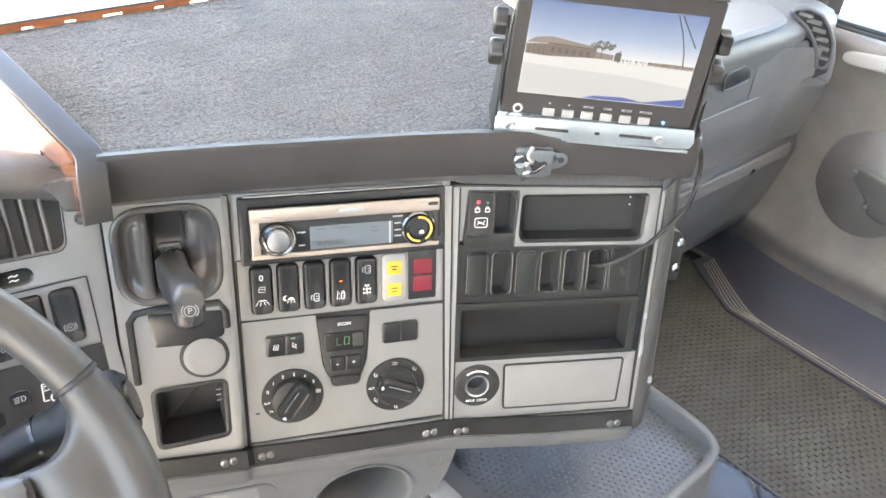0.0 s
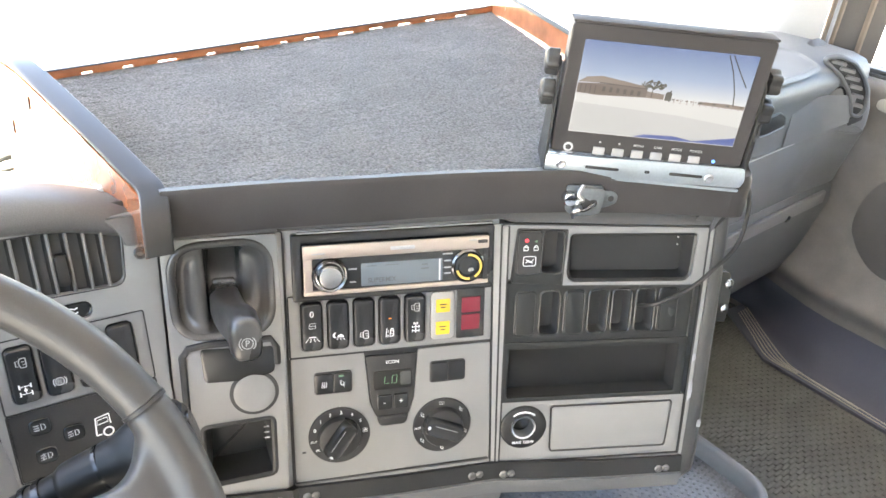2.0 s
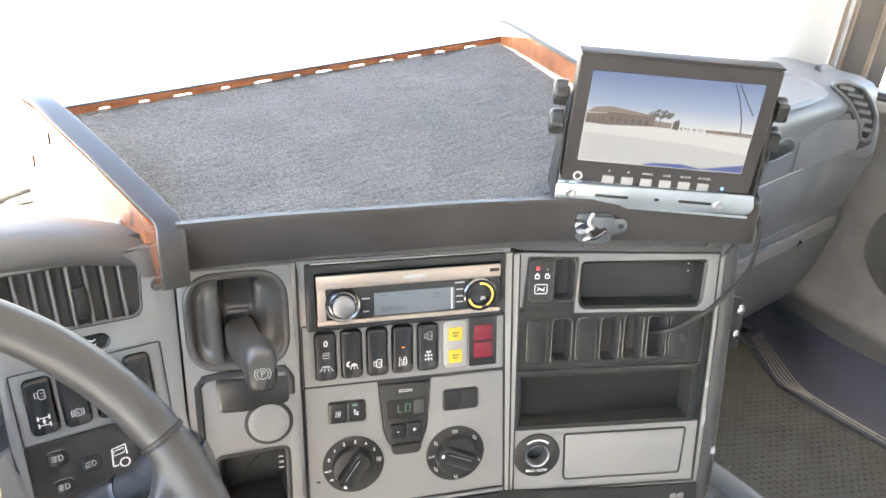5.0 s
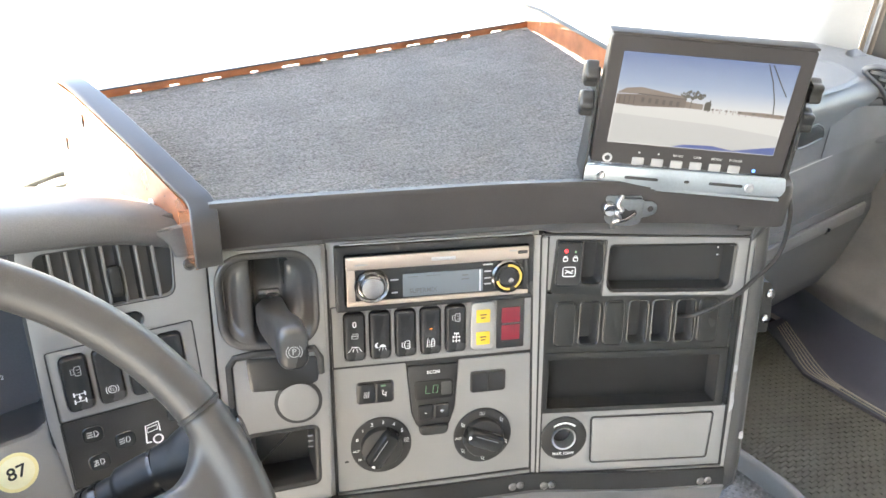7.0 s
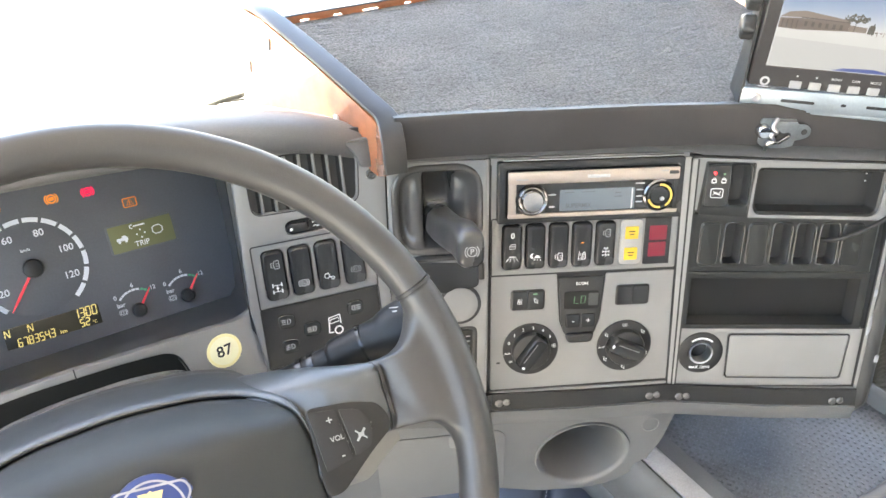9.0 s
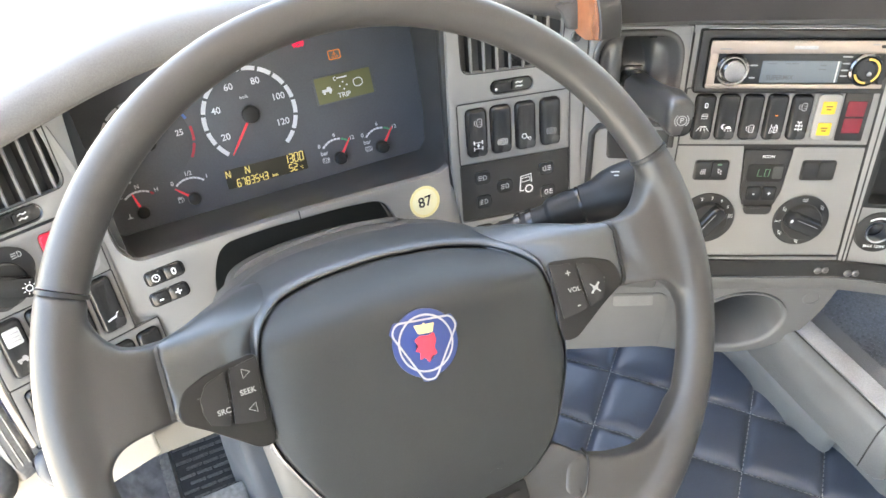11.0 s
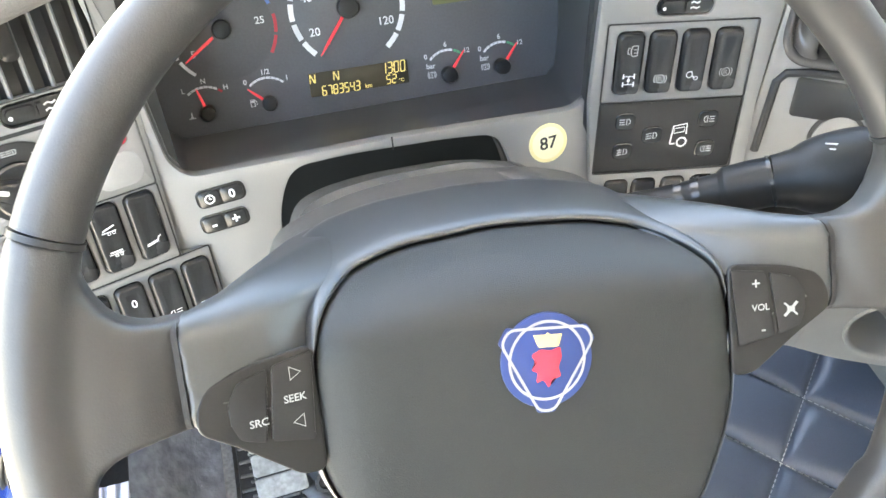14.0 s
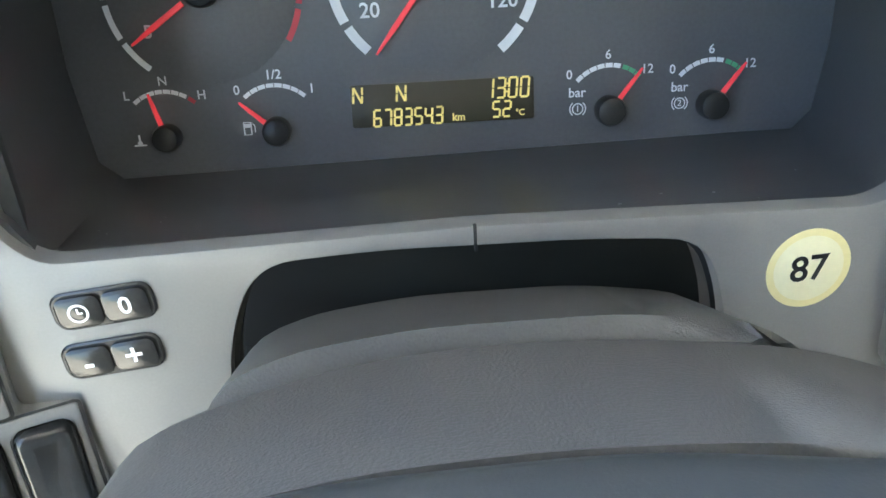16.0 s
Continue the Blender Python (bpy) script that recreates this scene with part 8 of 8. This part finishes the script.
# ---- passenger's side ----
pd = thing("passenger_dashboard", "long grey passenger dashboard with round end vent", "dashboard", (1.3, 0.8, 0.7))
prof = [(1.08, 0.985), (0.90, 1.0), (0.80, 1.002), (0.73, 1.0), (0.70, 0.992), (0.686, 0.975), (0.684, 0.955), (0.694, 0.94), (0.70, 0.90), (0.70, 0.848)]
rows = [[(x, y + 0.05 * max(0, 1.0 - x), z) for y, z in prof] for x in (0.74, 0.9, 1.1, 1.3, 1.45, 1.55, 1.62, 1.68, 1.75)]
part("upper_section", thickened(sheet(rows), 0.004), PAD, pd, "grained grey upper section", angle=60)
run = [(0.74, 0.013), (0.9, 0.005), (1.1, 0.0), (1.3, 0.0), (1.45, 0.0), (1.55, 0.0), (1.61, 0.0), (1.66, 0.0), (1.70, 0.0), (1.76, 0.0), (1.825, 0.002)]
heads = [(x, 0.702 + d, 0.845) for x, d in run[:6]] + [(1.59, 0.6895, 0.855), (1.62, 0.674, 0.869), (1.64, 0.661, 0.880), (1.66, 0.6440, 0.878), (1.672, 0.634, 0.872), (1.679, 0.631, 0.868), (1.686, 0.640, 0.866), (1.695, 0.67, 0.866)]
feet = [(x, 0.712 + d, 0.695) for x, d in run[:6]] + [(1.60, 0.7115, 0.695), (1.645, 0.711, 0.695), (1.68, 0.710, 0.695), (1.72, 0.708, 0.695), (1.76, 0.706, 0.695), (1.79, 0.705, 0.695), (1.81, 0.708, 0.695), (1.825, 0.73, 0.695)]
rows = []
for k in range(13):
    t = k / 12
    rows.append([Vector(a).lerp(Vector(b), t) + Vector((0, -0.006 * math.sin(math.pi * min(1.0, t * 1.2)) if a[0] < 1.6 else 0.0, 0)) for a, b in zip(heads, feet)])
rows = [spline(row, 4) for row in rows]
wrap = spline([Vector(p) for p in ((1.48, 0.6985, 0.846), (1.53, 0.6965, 0.846), (1.56, 0.6935, 0.850), (1.59, 0.687, 0.856), (1.62, 0.6725, 0.870), (1.645, 0.654, 0.884))], 4)
part("lid_end", thickened(sheet([[Vector((p.x, p.y, p.z + (0.942 - p.z) * k / 4)) for p in wrap] for k in range(5)]), 0.001), PAD, pd, "curved end of the lid", angle=60)
part("glove_box_lid", thickened(sheet(rows), 0.004), PAD, pd, "grey glove box lid wrapping into the end", angle=60)
prof = [(0.715, 0.692), (0.708, 0.68), (0.702, 0.652), (0.712, 0.60), (0.732, 0.50), (0.748, 0.45), (0.80, 0.42), (1.05, 0.41)]
rows = [[(x, y + d, z) for y, z in prof] for x, d in run]
part("lower_section", thickened(sheet(rows), 0.004), PAD_MID, pd, "grey lower section", angle=60)
pv = panel(1.60, 0.70, 0.95, -42, 0)
end = rounded([(0, 60), (24, 68), (62, 45), (89, 12), (105, -33), (109, -76), (98, -94), (4, -94), (2, 20)], 10, 4)
cap = part("end_cap", loft([(offset(end, -1), -150), (end, -14), (offset(end, -1.5), -6), (offset(end, -5), -1.5), (offset(end, -10), 0)]), PAD, pd, "rounded grey end cap", m=pv, angle=60)
crescent = rounded([(-18, 59), (7, 64), (40, 53), (63, 30), (80, 2), (86, -32), (80, -47), (67, -46), (60, -22), (46, 4), (22, 32)], 6, 4)
vent = part("end_vent", loft([(offset(crescent, 8), -1), (offset(crescent, 6.5), 7), (offset(crescent, 3), 9), (offset(crescent, 0.5), 8), (offset(crescent, -0.5), 1.2)]), PAD_MID, cap, "arched air vent in the end cap", m=pv, angle=60)
part("vent_inside", slab(offset(crescent, 0), 0.5, 1.6, 0.2), DARK_VOID, vent, m=pv)
for x, y, w_ in ((8, 56, 30), (29, 43, 32), (44, 27, 29), (56, 10, 26), (65, -8, 24), (72, -27, 20)):
    part("vent_slat", loft([(rrect(w_, 7, 1, 2), 1.2), (rrect(w_, 5.5, 1, 2, 0, -1.5), 7.5)]), SLAT, vent, m=pv @ at(x, y, 0, -10))
part("cap_latch", slab(rounded([(62, -58), (90, -42), (92, -58), (66, -74)], 4, 3), -2, 2.5, 1.0), SATIN_DARK, cap, "dark latch under the vent", m=pv)
onto = lambda x, y: pv @ Vector((x / 1000, y / 1000, 0.0006))
part("lid_gap", tube(spline([Vector((1.0, 0.708, 0.94)), Vector((1.3, 0.705, 0.937)), Vector((1.40, 0.704, 0.938)), Vector((1.52, 0.703, 0.938)), Vector((1.59, 0.70, 0.941)), onto(28, 6), onto(43, -12), onto(55, -40), onto(57, -57), onto(48, -69)], 5), 0.0022, 6), INK, pd)
part("seam_line", tube([onto(48, -69), onto(24, -80), onto(0, -92), Vector((1.55, 0.697, 0.848)), Vector((1.3, 0.697, 0.843)), Vector((1.0, 0.70, 0.843))], 0.0014, 6), PILLAR, pd, "pale lid seam")
hand = rounded([(-50, 15), (12, 19), (36, 8), (44, -13), (-22, -18), (-50, -17)], 7, 4)
hd = part("lid_handle", loft([(offset(hand, 2.5), -1), (offset(hand, 2), 1.4), (offset(hand, 0.5), 2.0), (offset(hand, -1), 1.0), (offset(hand, -3), -1)]), PAD_MID, pd, "recessed lid handle with dark well", m=panel(1.405, 0.693, 0.914, 0, 3))
part("handle_well", slab(offset(hand, -2), -1, 0.6, 0.2), BLACK, hd, m=panel(1.405, 0.693, 0.914, 0, 3))
part("lower_band", tube(spline([(x, 0.7 + d - 0.003, 0.668) for x, d in run[2:-1]], 4), 0.01, section=rrect(32, 10, 4, 3), up=(0, -1, 0)), SLAT, pd, "pale lower band", angle=50)
part("band_notch", slab(rrect(9, 16, 2, 3), -1, 1.2, 0.3), SATIN_DARK, pd, m=panel(1.60, 0.694, 0.655, -10, 0) @ at(0, 0, 3, -28))
rec = rounded([(-300, 120), (99, 125), (100, 70), (48, 4), (-40, -10), (-300, -10)], 26, 5)
part("top_recess", loft([(offset(rec, 8), -4), (offset(rec, 4), 2), (offset(rec, 0), 3), (offset(rec, -4), 1.5), (offset(rec, -14), 0.2), (offset(rec, -18), 0)]), PAD, pd, "shallow tray with pale rim", m=Matrix.Translation((1.50, 0.70, 1.003)), angle=60)
part("foot_closing", thickened(sheet([[(0.70, 0.72, 0.86), (0.9, 0.74, 0.86), (1.1, 0.76, 0.86)], [(0.70, 0.74, 0.23), (0.9, 0.76, 0.23), (1.1, 0.78, 0.23)]]), 0.01), CHARCOAL, pd, "dark closing panel beside the console")
part("foot_panel", thickened(sheet([[(0.74, 0.86, 0.64), (1.855, 0.86, 0.64)], [(0.74, 0.96, 0.23), (1.855, 0.96, 0.23)]]), 0.01), CHARCOAL, pd, "dark footwell bulkhead")

pf = thing("passenger_floor_mat", "ribbed grey-brown passenger floor mat", "floor mat", (1.4, 0.4, 0.24))
part("mat_base", box(bmesh.new(), (1.0, -0.4, 0.235), (1.80, 0.98, 0.243)), MAT, pf)
bm = bmesh.new()
rnd_mat = random.Random(5)
for j in range(124):
    for i in range(26):
        x, y = 1.03 + i * 0.030 + (j % 2) * 0.015 + rnd_mat.uniform(-0.001, 0.001), -0.15 + j * 0.0086
        box(bm, (x - 0.0132, y - 0.0034, 0.242), (x + 0.0132, y + 0.0034, 0.2448 + rnd_mat.uniform(-0.0004, 0.0004)))
part("mat_ribs", bm, MAT, pf, kind="stuff")
mm_loop = lambda pts: [(x * 1000, y * 1000) for x, y in pts]
sill = thing("door_sill_trim", "pale ridged sill trim along the mat", "sill trim", (1.72, 0.5, 0.25))
inner = [(1.797, 0.82), (1.738, 0.745), (1.680, 0.668), (1.676, 0.59), (1.668, 0.44), (1.660, 0.284), (1.65, 0.0)]
outer_ = [(1.84, 0.82), (1.775, 0.735), (1.711, 0.643), (1.690, 0.582), (1.680, 0.43), (1.670, 0.289), (1.66, 0.0)]
for k in range(5):
    line = [Vector((a[0] + (b[0] - a[0]) * k / 4, a[1] + (b[1] - a[1]) * k / 4, 0.256)) for a, b in zip(inner, outer_)]
    if k in (1, 2, 3):
        line = line[:5 if k == 3 else 4]
    part("ridge", tube(spline(line, 6), 0.0015, 8), SILL_GREY, sill, "pale ridge")
part("sill_base", slab(mm_loop([(1.785, 0.85), (1.668, 0.67), (1.664, 0.58), (1.642, 0.0), (1.78, 0.0), (1.78, 0.74), (1.85, 0.84)]), 246, 254, 1), NAVY, sill, "dark navy sill base")
dr = thing("door_right", "dark grey closed passenger door with blue painted sill", "door", (1.82, 0.3, 0.3), kind="structure")
def sill_x(y):
    for (x0, y0), (x1, y1) in zip(outer_, outer_[1:]):
        if y >= y1:
            return x1 + (x0 - x1) * (y - y1) / (y0 - y1)
    return outer_[-1][0]


def door_skin(levels):
    """The moulded door from sill to window: height, depth and how far it follows the bend of the sill."""
    run_y = [-0.3 + 0.04 * k for k in range(31)]
    lv = spline([Vector((z, x, f)) for z, x, f in levels], 4)
    return sheet([[(min(1.852, p.y + p.z * (sill_x(y) - 1.683)), y, p.x) for y in run_y] for p in lv])


part("door_panel", door_skin([(0.385, 1.752, 0.45), (0.41, 1.750, 0.4), (0.432, 1.742, 0.32), (0.450, 1.740, 0.28), (0.468, 1.747, 0.25), (0.50, 1.764, 0.28), (0.56, 1.778, 0.32), (0.66, 1.786, 0.36), (0.78, 1.785, 0.3), (0.87, 1.776, 0.12), (0.918, 1.770, 0.0), (0.938, 1.776, 0.0), (0.945, 1.80, 0.0), (0.945, 1.85, 0.0)]), DOOR_GREY, dr, "dark grey moulded door skin with pocket", angle=80)
part("blue_sill", door_skin([(0.253, 1.688, 1.0), (0.263, 1.699, 1.0), (0.28, 1.711, 0.96), (0.30, 1.722, 0.9), (0.33, 1.737, 0.75), (0.36, 1.747, 0.6), (0.387, 1.7525, 0.45)]), NAVY, dr, "dark blue painted sill", angle=80)
rows = []
for j in range(25):
    v = -1 + j / 12
    row = []
    for i in range(25):
        u = -1 + i / 12
        a, b = u * math.sqrt(1 - v * v / 2), v * math.sqrt(1 - u * u / 2)
        row.append((1.790 - 0.05 * max(0.0, 1 - a * a - b * b) ** 1.3, 0.505 - 0.12 * a, 0.640 + 0.145 * b))
    rows.append(row)
part("speaker_bulge", sheet(rows), BULGE, dr, "smooth dark bulge with a blue sheen", angle=80)
grip = part("door_grip", pillow(rounded([(-40, 44), (-16, 50), (70, 30), (70, -60), (24, -52), (2, -14), (-34, 14)], 12, 5), -20, 10, 9), DASH_PAD, dr, "dark door grip", m=panel(1.744, 0.50, 0.655, -90, 0), angle=60)
for y, z in ((0.533, 0.688), (0.484, 0.626)):
    part("grip_bolt", lathe([(8, 0), (8, 3), (6, 5.5), (2, 6.5)], 18), PAD_MID, grip, m=panel(1.734, y, z, -90, 0))
# The handle plate's pale colour stands in for the sky mirrored on it.
plate_m = panel(1.770, 0.60, 0.906, -90, 0)
hp = part("handle_plate", pillow(rounded([(-56, -10), (-55, 7), (-40, 14), (80, 28), (80, -8), (-40, -16)], 8, 5), -4, 6, 5), PILLAR, dr, "oval handle plate, pale to stand for reflected sky", m=plate_m, angle=60)
part("door_lever", pillow(rounded([(36, -4), (80, -6), (80, 18), (44, 12)], 4, 4), 4, 9, 3), SATIN_DARK, hp, "dark inner door lever", m=plate_m, angle=60)
part("window_ledge", bevelled(box(bmesh.new(), (1.79, -0.3, 0.93), (1.86, 0.80, 0.950)), 0.006, 2), WEATHERED, dr, "grey window ledge")
for x, z, mt in ((1.797, 0.9515, RUBBER), (1.822, 0.9545, RUBBER)):
    part("window_seal", tube([(x, -0.3, z), (x, 0.3, z), (x, 0.80, z)], 0.005, 8), mt, dr, "black window seal")

# ---- left edge of the dash by the open door ----
lend = thing("dash_end_trim", "sunlit cream and weathered grey end trim of the dash by the door", "trim", (-0.42, 0.55, 0.75))
ql = lambda x, y, z: lp @ Vector((x / 1000, y / 1000, z / 1000))
nl = lp.to_3x3() @ Vector((0, 0, 1))
part("end_trim", tube([ql(-99, 215, -3), ql(-99, 60, -3), ql(-97, -20, -3), ql(-94, -66, -3)], 0.008, section=rrect(5, 10, 2, 3), up=nl), CREAM, lend, "cream edge strip")
part("outer_strip", tube([ql(-113, 215, -7), ql(-113, 60, -7), ql(-112, -20, -7), ql(-107, -78, -7), ql(-105, -88, -9)], 0.012, section=rrect(21, 16, 6, 4), up=nl), STRIP_GREY, lend, "weathered grey outer strip", angle=50)
for off in (-119, -113, -107):
    part("strip_rib", tube([ql(off, 214, 1.2), ql(off, 60, 1.2), ql(off + 1, -20, 1.2), ql(off + 5, -76, 1.0)], 0.0011, 6), STRIP_GREY, lend)
part("lever_block", pillow(rounded([(-20, 16), (14, 22), (22, 4), (16, -18), (-16, -22), (-24, -4)], 7, 4), -24, 14, 8), BLUE_BLACK, lend, "dark lever block", m=lp @ at(-80, -86, 2), angle=60)
part("lower_block", bevelled(box(bmesh.new(), (-0.028, -0.028, -0.06), (0.028, 0.026, 0.0)), 0.006, 3), CREAM, lend, "beige lower block", m=lp @ at(-98, -112, -4))
part("lower_block", bevelled(box(bmesh.new(), (-0.05, -0.03, -0.06), (0.05, 0.022, 0.0)), 0.006, 3), CREAM, lend, m=lp @ at(-48, -116, -8))
part("seal_channel", sheet([[ql(-122, y, -12) for y in (230, 60, -80)], [ql(-136, y, -26) for y in (230, 60, -78)], [ql(-165, y, -30) for y in (230, 60, -70)], [ql(-185, y, -8) for y in (230, 60, -50)]]), RUBBER, jamb, "dark door seal channel", angle=40)
part("brown_strip", tube([ql(-138, 230, -16), ql(-138, 60, -16), ql(-134, -78, -16)], 0.006, 8), BROWN_SEAL, jamb, "brown seal strip")
loop = spline([(-0.49, 0.76, 1.05), (-0.462, 0.66, 0.955), (-0.441, 0.579, 0.881), (-0.437, 0.555, 0.859), (-0.434, 0.525, 0.834), (-0.428, 0.516, 0.826), (-0.42, 0.521, 0.827), (-0.418, 0.535, 0.838), (-0.42, 0.548, 0.85)], 6)
part("seal_loop", tube(loop, 0.0095, 12), RUBBER, jamb, "black looped door seal end", angle=60)
edge = [p + Vector((-0.022, 0.0, -0.01)) for p in loop[:30]]
part("bright_edge", tube(edge, 0.006, 8), CREAM, jamb, "sunlit cream door edge")
strip = spline([(-0.48, 0.76, 0.85), (-0.471, 0.691, 0.785), (-0.466, 0.648, 0.745), (-0.463, 0.601, 0.707), (-0.454, 0.571, 0.684), (-0.452, 0.534, 0.659), (-0.451, 0.508, 0.644), (-0.452, 0.49, 0.60), (-0.456, 0.50, 0.50), (-0.458, 0.53, 0.42)], 5)
part("rubber_strip", tube(strip, 0.011, 10), RUBBER, jamb, "black rubber strip along the door opening")
part("strip_ridge", tube([p + Vector((0.012, -0.006, 0.004)) for p in strip], 0.004, 8), RUBBER, jamb)
part("jamb_panel", thickened(sheet([[p + Vector((-0.008, 0.004, -0.004)) for p in strip], [p + Vector((-0.035, 0.03, -0.06)) for p in strip]]), 0.004), JAMB_PAINT, jamb, "pale painted door jamb", angle=60)
part("kick_panel", thickened(sheet([[(-0.445, 0.98, 0.84), (-0.44, 0.86, 0.80)], [(-0.45, 0.98, 0.43), (-0.445, 0.86, 0.43)]]), 0.004), PAD, jamb, "grey kick panel")
part("tread_plate", bevelled(box(bmesh.new(), (-0.505, 0.40, 0.418), (-0.442, 0.67, 0.432)), 0.003, 2), ALU, step, "bright ribbed aluminium tread")
for k in range(4):
    part("tread_rib", bevelled(box(bmesh.new(), (-0.502 + k * 0.0155, 0.405, 0.431), (-0.491 + k * 0.0155, 0.668, 0.436)), 0.0015, 1), ALU, step)
part("step_riser", bevelled(box(bmesh.new(), (-0.90, 0.84, -0.05), (-0.50, 0.87, 0.95)), 0.008, 2), BLUE_PAINT, step, "blue painted body panel")
part("step_tread", bevelled(box(bmesh.new(), (-0.90, 0.42, 0.33), (-0.51, 0.84, 0.36)), 0.008, 2), BLUE_PAINT, step, "blue painted upper step")
part("step_lip", tube([(-0.62, 0.42, 0.365), (-0.60, 0.70, 0.375), (-0.57, 0.84, 0.40)], 0.012, 10), BLUE_PAINT, step, "rounded blue lip")
hose = thing("corrugated_hose", "grey corrugated hose with cap beside the entry step", "hose", (-0.6, 0.62, 0.37))
path = spline([(-0.72, 0.62, 0.575), (-0.60, 0.64, 0.578), (-0.553, 0.64, 0.573), (-0.51, 0.642, 0.560), (-0.495, 0.66, 0.535)], 30)
part("hose_body", tube(path, lambda t: 0.017 + 0.003 * math.sin(t * 190), 14), HOSE, hose, angle=70)
part("hose_cap", lathe([(17, 0), (18, 3), (18, 20), (16, 24), (10, 26)], 24), HOSE, hose, "grey plastic cap", m=Matrix.Translation((-0.545, 0.672, 0.575)) @ pose(0, 0, 0, -50, 20, 0))
part("hose_clip", box(bmesh.new(), (-0.66, 0.635, 0.36), (-0.64, 0.65, 0.565)), BLACK, hose)
